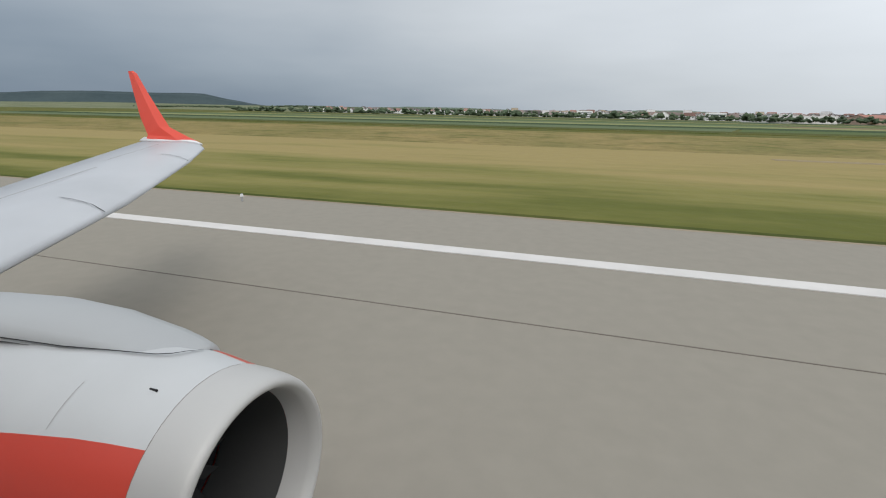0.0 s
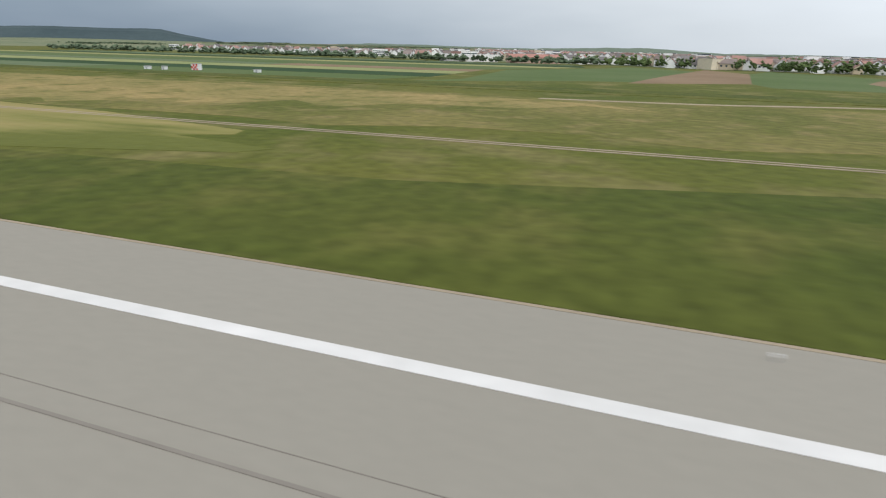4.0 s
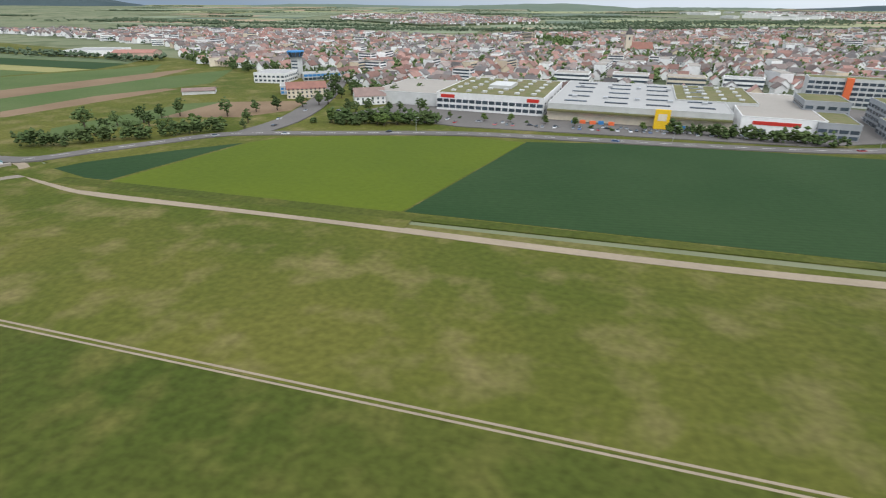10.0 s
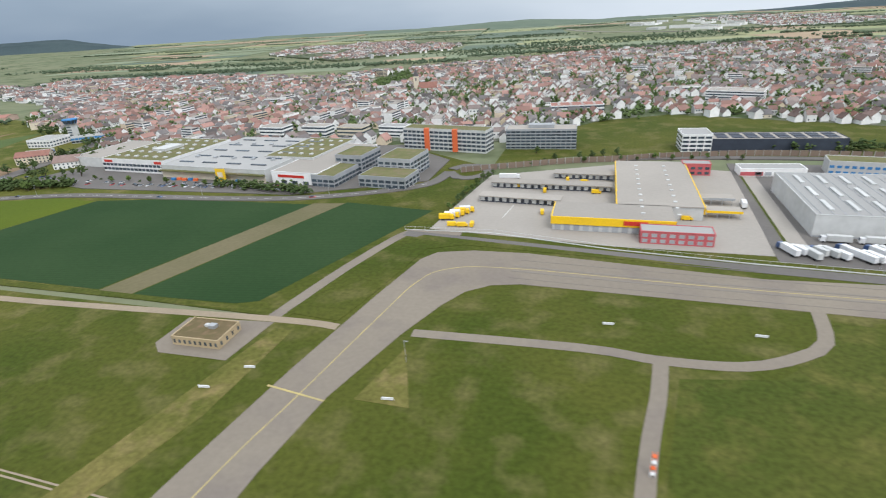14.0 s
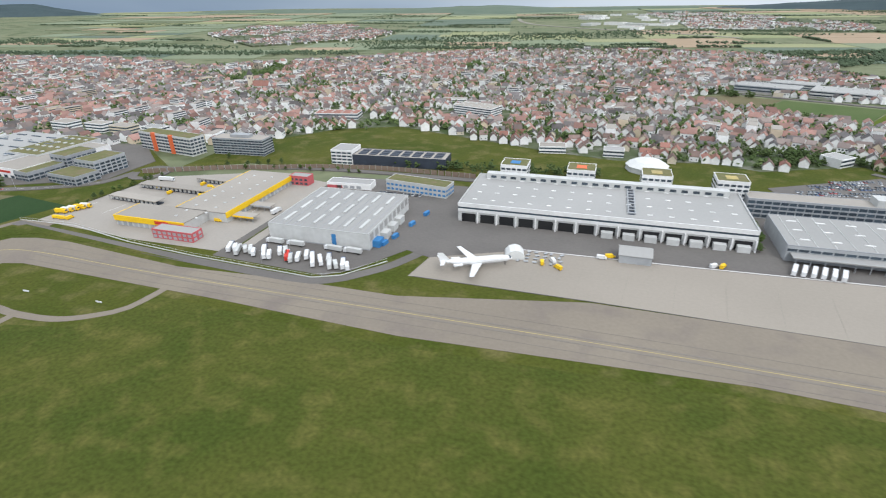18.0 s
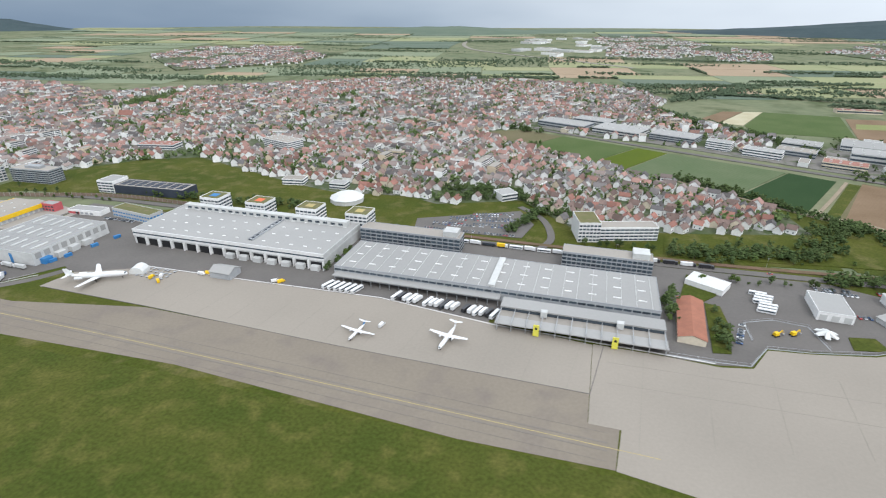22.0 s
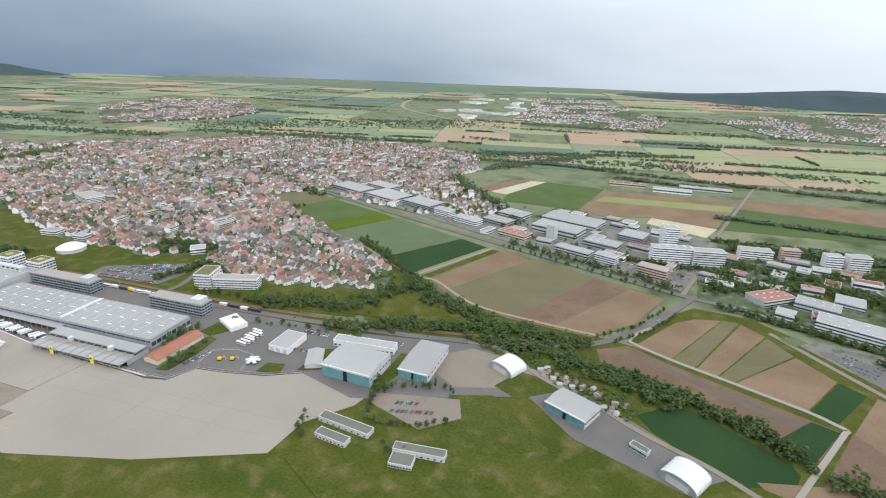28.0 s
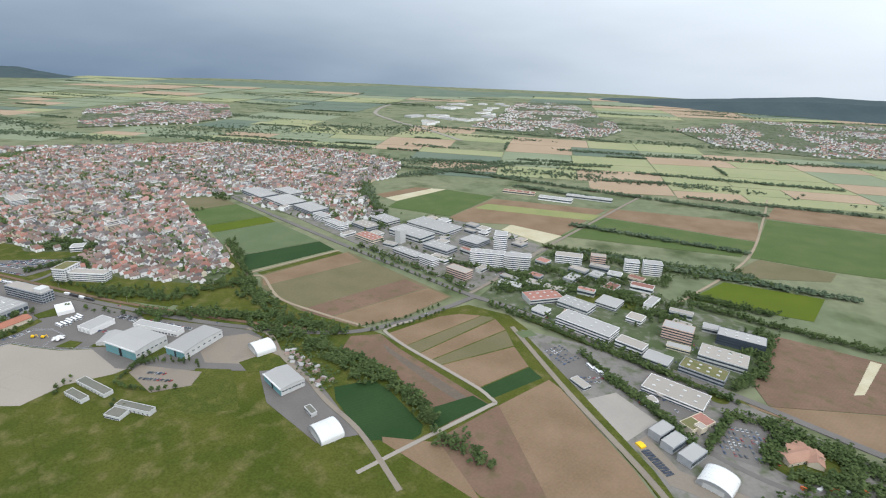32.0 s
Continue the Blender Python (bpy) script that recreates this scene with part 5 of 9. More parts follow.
band(b, "S", w, d, 0.6, 3.2, RED_WALL, "red_panel", 0.12, -20, -6, "red wall panel")
windows(b, "S", w, d, 0.8, 2.4, 4, 4.0, GREY_WALL, "gate", margin=8)
b, w, d = hall("warehouse_office", 1326, 1382, 396, 412, 9.5, PALE_WALL, ROOF_GREEN, "pale office with blue windows and planted roof", turn=-8)
for i in range(2):
    windows(b, "S", w, d, 1.5 + 3.8 * i, 1.7, 14, 2.6, BLUE)
    windows(b, "E", w, d, 1.5 + 3.8 * i, 1.7, 4, 2.6, BLUE)

# freight hall with its four roof pavilions
b, w, d = hall("freight_hall", 1402, 1598, 352, 422, 13.5, PALE_WALL, ROOF_GREY, "long freight hall with white bands and black panels for open gates", parapet=1.0)
for z0, z1 in ((11.6, 14.6), (8.0, 10.0)):
    band(b, "S", w, d, z0, z1, WHITE, "fascia", 0.6, label="white fascia band")
    band(b, "E", w, d, z0, z1, PALE_WALL, "fascia", 0.4)
band(b, "S", w, d, 10.1, 11.5, GLASS, "window_band", 0.15)
for i in range(14):
    u = -w / 2 + 8 + i * 13.9
    x, y = face_spot("S", w, d, u)
    # black panel stands in for the shaded inside of an open gate
    child("gate", shared("gate:freight", box(-5.2, 5.2, -0.2, 0.1, 0, 6.6), BLACK), b, x, y, 0)
    child("pillar", shared("pillar:freight", box(-0.4, 0.4, -2.2, 0.1, 0, 7.9), WHITE), b, x + 6.9, y, 0)
for i in range(7, 14):
    x, y = face_spot("S", w, d, -w / 2 + 8 + i * 13.9)
    child("dock_hood", shared("dock_hood:freight", box(-3.8, 3.8, -4.5, 0, 0, 4.2), PALE_WALL), b, x, y)
roof_boxes(b, w, d, 13.5, 14, 4, 3.2, 0.9, 0.4, WHITE)
child("roof_unit", mesh_of("roof_unit", *join(box(-2.6, -1.9, -26, 24, 0.2, 1.6), box(1.9, 2.6, -26, 24, 0.2, 1.6), *[box(-1.9, 1.9, -25 + 6 * k, -24 + 6 * k, 0.6, 1.4) for k in range(9)]), GREY_WALL), b, 22, 0, 13.5)
child("roof_slot", mesh_of("roof_slot", *box(-1.9, 1.9, -26, 24, 0.2, 0.3), DARK_WALL), b, 22, 0, 13.5)
child("rear_band", mesh_of("rear_band", *box(-90, 90, 24, 31, 13.7, 18.5), PALE_WALL), b)
for i in range(22):
    child("window", shared("window:rear", box(-2.2, 2.2, -0.15, 0.05, 15, 17), GLASS), b, -84 + 8 * i, 24)
for k, (x, top) in enumerate(((1430, BLUE), (1484, ORANGE), (1541, ROOF_GREEN), (1594, ROOF_GREEN))):
    p, pw, pd = hall("roof_pavilion", x - 11, x + 11, 423, 443, 22.5, WHITE, ROOF_GREEN, "white stair pavilion with a planted roof", group="roof pavilions")
    for i in range(5):
        for fc in "SEW":
            windows(p, fc, pw, pd, 5 + 3.4 * i, 1.7, 5, 3.4)
    child("emblem", mesh_of("emblem", *box(-4, 4, -4, 4, 22.72, 22.9), top if k < 2 else YELLOW_LINE), p, label="painted roof emblem")

# second freight hall
b, w, d = hall("cargo_hall", 1612, 1858, 343, 394, 10.5, GREY_WALL, ROOF_GREY, "very long grey cargo hall with a ribbed roof")
for i in range(24):
    child("rib", shared("rib:cargo", box(-0.15, 0.15, -24.5, 24.5, 0.2, 0.42), PALE_WALL), b, -w / 2 + 6 + 10.2 * i, 0, 10.5)
roof_boxes(b, w, d, 10.5, 14, 3, 5.5, 0.8, 0.5, WHITE)
child("roof_unit", mesh_of("roof_unit", *box(-2.5, 2.5, -24, 24, 0.3, 1.8), PALE_WALL), b, 5, 0, 10.5)
windows(b, "S", w, d, 1.0, 4.2, 30, 6.0, GREY_WALL, "gate")
windows(b, "S", w, d, 7.0, 1.6, 40, 5.4)
windows(b, "E", w, d, 3.0, 4.0, 8, 5.0)
cn = root("front_canopy", 1682, 339, 0, 0, "grey loading canopy along the cargo hall", "canopy")
child("roof", mesh_of("roof", *box(-68, 66, -4, 3.8, 5.6, 6.4), ROOF_GREY), cn)
for i in range(18):
    child("post", shared("post:canopy", box(-0.2, 0.2, -3.6, -3.2, 0, 5.6), METAL), cn, -66 + 7.7 * i)
b, w, d = hall("cargo_wing", 1751, 1860, 313, 338, 4.6, GREY_WALL, ROOF_TAN, "lower grey cargo wing with a glazed dark front and trussed roofs")
for i in range(22):
    x, y = face_spot("S", w, d, -w / 2 + 2.5 + i * 5)
    child("window", shared("window:front", box(-2.3, 2.3, -0.2, 0.1, 0.2, 4.2), BLACK), b, x, y)
child("roof_strip", mesh_of("roof_strip", *box(-w / 2, w / 2, -1.5, 11.5, 7.2, 8.2), ROOF_GREY), b, label="upper pale grey roof strip")
child("front_canopy", mesh_of("front_canopy", *box(-w / 2 - 0.5, w / 2 + 0.5, -d / 2 - 7.5, -d / 2 + 2.5, 5.0, 5.7), ROOF_GREY), b, label="lower pale grey canopy strip")
child("front_glass", mesh_of("front_glass", *box(-w / 2 + 1, w / 2 - 1, -1.4, -1.0, 4.9, 7.2), GLASS), b)
for i in range(12):
    u = -w / 2 + 1 + i * (w - 2) / 11
    child("truss", shared("truss:wing", join(box(-0.2, 0.2, -19.5, 11, 6.6, 7.0), box(-0.15, 0.15, -19.5, -19.2, 4.9, 6.6), box(-0.15, 0.15, -10.2, -9.9, 4.9, 6.6)), METAL), b, u, 0)
    child("post", shared("post:wing", box(-0.25, 0.25, -19.4, -18.9, 0, 5.0), METAL), b, u, 0)
for u in (-27, 23):
    x, y = face_spot("S", w, d, u)
    child("banner", mesh_of("banner", *box(-1.9, 1.9, -8.3, -7.7, 0.5, 9.0), BANNER), b, x, y, label="tall yellow banner with a dark emblem")
    child("banner_emblem", mesh_of("banner_emblem", *box(-0.8, 0.8, -8.45, -8.3, 5.6, 7.2), BLACK), b, x, y)
    child("stair_head", mesh_of("stair_head", *box(-2.2, 2.2, 0, 4, 5.2, 9.6), PALE_WALL), b, x + 3, y + 8)
for (x0, x1) in ((1603, 1698), (1786, 1857)):
    b, w, d = hall("terminal_office", x0, x1, 412, 428, 14.5, GREY_WALL, ROOF_TAN, "grey glazed office block behind the cargo hall", group="terminal offices")
    for i in range(4):
        windows(b, "S", w, d, 1.0 + 3.4 * i, 2.1, 18, (w - 6) / 19)
        windows(b, "E", w, d, 1.0 + 3.4 * i, 2.1, 4, 3.2)
    child("plant_room", mesh_of("plant_room", *box(w / 2 - 16, w / 2 - 3, -6, 6, 14.6, 19.5), PALE_WALL), b)

# buildings round the airport
gable("small_hangar", 1515, 1534, 314, 328, 5.5, 8.4, GREY_WALL, ROOF_GREY, "small grey gabled shed on the apron", "shed")
b = root("round_hall", 1540, 512, 0, 0, "white tented hall with a faceted dome", "hall")
child("drum", mesh_of("drum", *tube(0, 0, 0, 5, 19, 18.6, 10), PALE_WALL), b)
child("dome", mesh_of("dome", *join(tube(0, 0, 5.01, 9, 19.5, 12, 10), tube(0, 0, 9.01, 11, 12, 3, 10)), TENT), b)
b, w, d = gable("brick_shed", 1870, 1887, 324, 378, 4.6, 7.2, CREAM, ROOF_ORANGE, "long shed with a red tiled roof", "shed", turn=-5, along="y")
windows(b, "N", w, d, 1.2, 1.6, 12, 1.4)
b, w, d = hall("white_block", 1792, 1812, 470, 500, 19, WHITE, ROOF_GREEN, "white office tower of an L-shaped block", turn=15)
for i in range(5):
    for fc in "SE":
        windows(b, fc, w, d, 1.5 + 3.5 * i, 1.7, 6, 2.6)
b, w, d = hall("white_block", 1812, 1866, 484, 500, 13, WHITE, ROOF_TAN, "white office wing with long window bands", turn=17)
for i in range(4):
    windows(b, "S", w, d, 0.9 + 3.1 * i, 1.5, 12, 4.0)
    windows(b, "E", w, d, 0.9 + 3.1 * i, 1.5, 3, 4.0)
b, w, d = hall("white_shed", 1964, 1986, 380, 411, 6.5, WHITE, ROOF_GREY, "white flat-roofed workshop in the service yard", turn=-3)
windows(b, "S", w, d, 0.4, 4.4, 3, 4.6, PALE_WALL, "gate")
b, w, d = hall("kiosk", 1884, 1912, 402, 420, 4.5, WHITE, TENT, "white canopy kiosk beside trees", turn=-28)
st = root("star_canopy", 1962, 358, 0, 20, "white star-shaped canopy in the yard", "canopy")
for k in range(3):
    child("wing", mesh_of("wing", [(-7, -1.6, 2.6), (7, -1.6, 2.6), (7, 1.6, 2.6), (-7, 1.6, 2.6), (0, -0.6, 5.5), (0, 0.6, 5.5)], [(0, 1, 4), (1, 2, 5, 4), (2, 3, 5), (3, 0, 4, 5), (3, 2, 1, 0)], TENT), st, 0, 0, 0.03 * k, 60 * k)
child("mast", mesh_of("mast", *tube(0, 0, 0, 5.4, 0.3, 0.2, 8), METAL), st)


def hangar(x0, x1, y0, y1, h, turn, label, wall, doors="S"):
    b, w, d = gable("hangar", x0, x1, y0, y1, h - 1.6, h, wall, ROOF_GREY, label, "hangar", turn, group="hangars")
    n = 6
    span = w if doors in "SN" else d
    for i in range(n):
        x, y = face_spot(doors, w, d, -span / 2 + span * (i + 0.5) / n)
        child("door", shared("door:hangar:%.1f" % span, box(-span / n / 2 + 0.15, span / n / 2 - 0.15, -0.35 - 0.2 * (i % 2), 0.1, 0, (h - 1.6) * 0.86), TEAL), b, x, y, 0, FACES[doors], "teal sliding door leaf")
    band(b, doors, w, d, (h - 1.6) * 0.87, h - 1.3, WHITE, "fascia", 0.7, label="white fascia over the doors")
    child("roof_edge", mesh_of("roof_edge", *box(-w / 2 - 0.9, w / 2 + 0.9, -d / 2 - 1.6, -d / 2 - 0.4, h - 1.7, h - 1.2), PALE_WALL), b)
    # black strip before the leaves paints the dark of a door gap
    child("door_gap", mesh_of("door_gap", *box(-span / n * 0.25, span / n * 0.25, -0.62, -0.4, 0, (h - 1.6) * 0.85), BLACK), b, *face_spot(doors, w, d, 0), 0, FACES[doors])
    side = "E" if doors == "S" else "S"
    windows(b, side, w, d, h * 0.45, 1.2, 7, 3.0)
    return b


hangar(2034, 2083, 360, 399, 13.5, -4, "large white hangar with teal sliding doors", PALE_WALL)
hangar(2100, 2128, 381, 435, 11, -3, "white hangar with a teal side and grey roof", PALE_WALL, "S")
hangar(2234, 2270, 372, 398, 9.5, -26, "white hangar with teal doors beside gardens", PALE_WALL)
b, w, d = hall("hangar_annex", 2017, 2080, 412, 424, 6.5, WHITE, ROOF_GREY, "long white flat annex behind the hangar", turn=4)
windows(b, "S", w, d, 1, 1.8, 14, 2.8)
b, w, d = gable("arched_shed", 2007, 2022, 366, 394, 3.6, 5.4, PALE_WALL, ROOF_GREY, "small pale shed with a rounded roof", "shed", turn=24, along="y")
arch_hall("tent_hall", 2189, 430, 27, 22, 9, -30, "white arched tent hall on a grey yard")
arch_hall("tent_hall", 2332, 336, 27, 22, 9, -33, "large white arched tent hall beside a lane")
arch_hall("tent_hall", 2656, 400, 27, 24, 9, -24, "white arched tent hall in a builder's yard")
for (x0, x1, y0, y1, h, t) in ((2063, 2109, 302, 311, 4.5, -8), (2070, 2097, 286, 294, 4.5, -8), (2131, 2170, 293, 301, 5, 5), (2133, 2150, 279, 291, 4, 5), (2296, 2310, 352, 358, 4, -30)):
    b, w, d = hall("barrack", x0, x1, y0, y1, h, PALE_WALL, ROOF_DULL, "low pale barrack with a dull green-grey roof", turn=t, group="barracks")
    windows(b, "S", w, d, 1.2, 1.3, 8, 1.6)

# business park and works, plain blocks along the eastern road
PARK = [
    (2330, 2385, 772, 790, 24, 10, WHITE, ROOF_GREY, 7, "long white hotel slab with window bands"), (2385, 2428, 776, 794, 24, 10, WHITE, ROOF_GREY, 7, "long white hotel slab with window bands"),
    (2350, 2372, 845, 870, 32, 10, WHITE, ROOF_GREY, 9, "tall white office tower"), (2312, 2350, 708, 726, 14, -20, PINK, ROOF_TAN, 4, "reddish brick office block"),
    (2176, 2190, 816, 830, 24, -20, PALE_WALL, ROOF_GREY, 0, "tall concrete works tower"), (2150, 2230, 840, 880, 12, -20, PALE_WALL, ROOF_GREY, 2, "pale works hall"),
    (2236, 2290, 800, 830, 9, -20, GREY_WALL, ROOF_GREY, 2, "grey works hall"), (2100, 2150, 800, 826, 8, -22, CREAM, ROOF_RED, 2, "low works with a red roof"),
    (2195, 2250, 758, 778, 8, -22, PALE_WALL, ROOF_GREY, 2, "pale depot hall along the road"), (2255, 2285, 736, 752, 13, -22, WHITE, ROOF_GREY, 4, "white office along the road"),
    (2459, 2503, 838, 858, 14, 5, WHITE, ROOF_TAN, 4, "white office block"), (2516, 2540, 848, 862, 18, 5, PINK, ROOF_TAN, 5, "reddish apartment tower"),
    (2570, 2592, 842, 858, 18, 8, WHITE, ROOF_GREY, 5, "white apartment tower"), (2598, 2626, 842, 860, 20, 8, WHITE, ROOF_GREY, 6, "white apartment tower"),
    (2496, 2568, 606, 636, 11, -22, WHITE, ROOF_GREY, 3, "long white showroom hall"), (2490, 2535, 664, 690, 9, -22, PALE_WALL, ROOF_GREY, 2, "pale hall"),
    (2440, 2490, 672, 700, 8, 35, PALE_WALL, ROOF_RED, 2, "long shed with a red end"), (2569, 2602, 586, 604, 9, -22, WHITE, ROOF_TAN, 2, "white square pavilion with brown roof"),
    (2621, 2656, 632, 652, 17, -12, PINK, ROOF_GREY, 5, "white and red office block"), (2684, 2736, 642, 666, 13, -12, DARK_WALL, ROOF_GREY, 4, "dark blue office block"),
    (2600, 2628, 562, 584, 8, -20, PALE_WALL, ROOF_GREY, 2, "round-fronted pale office"), (2638, 2684, 556, 580, 8, -20, GREY_WALL, ROOF_GREEN, 2, "grey office with planted roof"),
    (2660, 2710, 590, 620, 9, -14, PALE_WALL, ROOF_TAN, 2, "pale hall with parked cars"), (2600, 2660, 500, 530, 6, -20, WHITE, ROOF_TAN, 2, "low white workshop"),
    (2603, 2625, 440, 452, 8, 55, GREY_WALL, ROOF_GREY, 1, "grey storage hall"), (2613, 2635, 428, 440, 8, 55, GREY_WALL, ROOF_GREY, 1, "grey storage hall"),
    (2626, 2650, 416, 429, 8, 55, GREY_WALL, ROOF_GREY, 1, "grey storage hall"), (2527, 2547, 492, 502, 4, -40, PALE_WALL, ROOF_TAN, 1, "low pale site office"),
    (2540, 2570, 690, 720, 7, -20, PALE_WALL, ROOF_GREY, 2, "pale hall"), (2580, 2600, 660, 680, 7, -20, WHITE, ROOF_TAN, 2, "white hall"),
    (1700, 1790, 965, 1010, 9, -24, GREY_WALL, ROOF_GREY, 2, "wide grey factory hall"), (1800, 1880, 930, 985, 9, -24, PALE_WALL, ROOF_GREY, 2, "wide pale factory hall"),
    (1890, 1960, 905, 950, 10, -24, GREY_WALL, ROOF_GREY, 3, "grey factory hall with rooflights"), (1965, 2000, 870, 890, 13, -24, WHITE, ROOF_GREY, 4, "white factory office"),
    (1760, 1830, 1015, 1050, 8, -24, PALE_WALL, ROOF_GREY, 2, "pale factory hall"), (2010, 2060, 840, 860, 11, -24, WHITE, ROOF_GREY, 3, "white office along the road"),
    (2060, 2110, 860, 890, 8, -24, GREY_WALL, ROOF_TAN, 2, "grey works hall"), (2080, 2130, 905, 940, 9, -24, PALE_WALL, ROOF_GREY, 2, "pale works hall"),
    (2160, 2260, 900, 950, 9, -20, PALE_WALL, ROOF_GREY, 2, "pale works hall"), (2290, 2330, 850, 890, 10, -20, GREY_WALL, ROOF_GREY, 3, "grey works hall"),
    (2265, 2345, 1270, 1290, 6, 0, CREAM, ROOF_RED, 1, "farm hall with a red roof"), (2360, 2440, 1240, 1262, 7, -3, WHITE, ROOF_GREY, 1, "long white farm hall"),
    (2420, 2530, 1290, 1310, 6, -3, PALE_WALL, ROOF_GREY, 1, "long grey farm hall"),
    (1120, 1180, 640, 665, 8, 10, WHITE, ROOF_RED, 2, "long white school building"), (1300, 1360, 700, 730, 12, -20, WHITE, ROOF_TAN, 4, "white apartment block"),
    (1500, 1520, 545, 560, 7, 0, WHITE, ROOF_GREY, 2, "white flat house"), (1435, 1462, 545, 562, 7, 8, WHITE, ROOF_TAN, 2, "white flat-roofed pavilion"),
    (1700, 1720, 560, 580, 8, 40, WHITE, ROOF_GREY, 2, "white building at the bend"), (820, 850, 500, 520, 11, -5, WHITE, ROOF_TAN, 3, "white apartment block"),
    (870, 900, 505, 522, 11, -5, WHITE, ROOF_TAN, 3, "white apartment block"), (915, 945, 500, 518, 11, -5, CREAM, ROOF_TAN, 3, "cream apartment block"),
    (960, 990, 505, 520, 11, -8, WHITE, ROOF_GREY, 3, "white apartment block"),
]
for x0, x1, y0, y1, h, turn, wall, roof, floors, label in PARK:
    b, w, d = hall("office_block" if floors > 3 else "works_hall", x0, x1, y0, y1, h, wall, roof, label + " along paved yards", turn=turn)
    fh = h / max(1, floors)
    for i in range(floors):
        for fc in "SE":
            band(b, fc, w, d, fh * i + fh * 0.35, fh * i + fh * 0.8, GLASS, "window_band")
    if w * d > 900:
        roof_boxes(b, w, d, h, 4, 2, 3.0, 2.0, 0.8, PALE_WALL)
random.seed(63)
for k in range(26):
    for _ in range(60):
        x, y = random.uniform(1290, 1790), random.uniform(2430, 3900)
        if inside(x, y, WORKS_FAR):
            break
    w, d = random.uniform(35, 100), random.uniform(30, 60)
    hall("far_works", x - w / 2, x + w / 2, y - d / 2, y + d / 2, random.uniform(7, 12), (WHITE, WHITE, PALE_WALL)[k % 3], (ROOF_GREY, ROOF_TAN)[k % 2], "distant pale factory hall at a far town", turn=random.choice((-25, -20, 65)), group="far works")

# ---- town houses ----
def house_shape(w, d, eaves, ridge):
    v, f = prism([(-d / 2, -0.3), (d / 2, -0.3), (d / 2, eaves), (0, ridge), (-d / 2, eaves)], -w / 2, w / 2)
    wall = ([(y, x, z) for x, y, z in v], [q[::-1] for q in f])
    o, k = 0.4, (ridge - eaves) / (d / 2)
    e = eaves - o * k
    v, f = prism([(-d / 2 - o, e + 0.04), (0, ridge + 0.04), (d / 2 + o, e + 0.04), (d / 2 + o, e + 0.3), (0, ridge + 0.32), (-d / 2 - o, e + 0.3)], -w / 2 - 0.4, w / 2 + 0.4)
    return wall, ([(y, x, z) for x, y, z in v], [q[::-1] for q in f])


def dormer(w, x, eaves, ridge, d):
    z = eaves + (ridge - eaves) * 0.25
    return box(x - w / 2, x + w / 2, -d * 0.42, -d * 0.1, z, z + 1.5)


KINDS = []
random.seed(5)
for i in range(9):
    w, d = random.uniform(8.2, 12.4), random.uniform(7.2, 9.2)
    e = random.choice((3.9, 5.0, 5.8, 6.6))
    KINDS.append((w, d, e, e + d * random.uniform(0.38, 0.52)))
KIND_MESH = [house_shape(*k) for k in KINDS]
WALLS = [WHITE, WHITE, WHITE, WHITE, WHITE, WHITE, WHITE, CREAM]
ROOFS = [ROOF_RED, ROOF_RED, ROOF_BROWN, ROOF_BROWN, ROOF_BROWN, ROOF_BROWN, ROOF_DARK]
HOUSE_LABELS = {"red_tiles": "red-tiled", "brown_tiles": "brown-tiled", "dark_tiles": "dark-roofed"}
WALL_WORD = {"white_render": "white", "cream_render": "cream"}


def house(x, y, turn, kind, wall, roof):
    w, d, e, r = KINDS[kind]
    h = root("house", x, y, 0.3, turn, "%s gabled town house with a %s roof" % (WALL_WORD[wall.name], HOUSE_LABELS[roof.name]), "house", "town houses")
    child("wall", shared("wall:%d:%s" % (kind, wall.name), KIND_MESH[kind][0], wall), h)
    rf = child("roof", shared("roof:%d:%s" % (kind, roof.name), KIND_MESH[kind][1], roof), h)
    child("chimney", shared("chimney:%d" % kind, box(-0.45, 0.45, -0.45, 0.45, 0, 2.0), ROOF_BROWN), rf, w * 0.2, 0.8, r - 0.9)
    for u in (-0.27, 0.27):
        child("window", pane_mesh(1.2, 1.3), h, w * u, -d / 2, 1.2)
    return h


PARK_BOXES = [(p[0] - 14, p[1] + 14, p[2] - 14, p[3] + 14) for p in PARK] + [(1506, 1574, 490, 535), (1785, 1872, 462, 512), (1630, 1756, 450, 536), (1096, 1165, 455, 490), (1000, 1092, 440, 478)]


def clear(x, y):
    return not any(a < x < b and c < y < d for a, b, c, d in PARK_BOXES)


def ground_at(x, y):
    return relief(x, y) + 0.3 if y > 1650 else 0.0


random.seed(21)
SPOTS = []


def lay_streets(poly, gap_u, gap_v, keep, ragged=0.0):
    xs, ys = [p[0] for p in poly], [p[1] for p in poly]
    cx, cy = sum(xs) / len(xs), sum(ys) / len(ys)
    R = max(max(xs) - min(xs), max(ys) - min(ys))
    v = -R
    row = 0
    while v < R:
        u = -R
        row += 1
        while u < R:
            ang = 18 * noise.noise((u * 0.0016, v * 0.0016, 2)) * 3 - 8
            c, s = math.cos(radians(ang * 0.25)), math.sin(radians(ang * 0.25))
            x = cx + u * c - v * s + random.uniform(-2.2, 2.2)
            y = cy + u * s + v * c + random.uniform(-2.2, 2.2)
            open_land = noise.noise((x * 0.0045, y * 0.0045, 7)) + 0.5 * noise.noise((x * 0.013, y * 0.013, 8)) > 0.55 - ragged
            if inside(x, y, poly) and clear(x, y) and not open_land and random.random() < keep:
                SPOTS.append((x, y, ang + random.choice((0, 90, 90)) + random.uniform(-6, 6)))
            u += gap_u * random.uniform(0.85, 1.25)
        v += gap_v if row % 2 else gap_v * 1.35


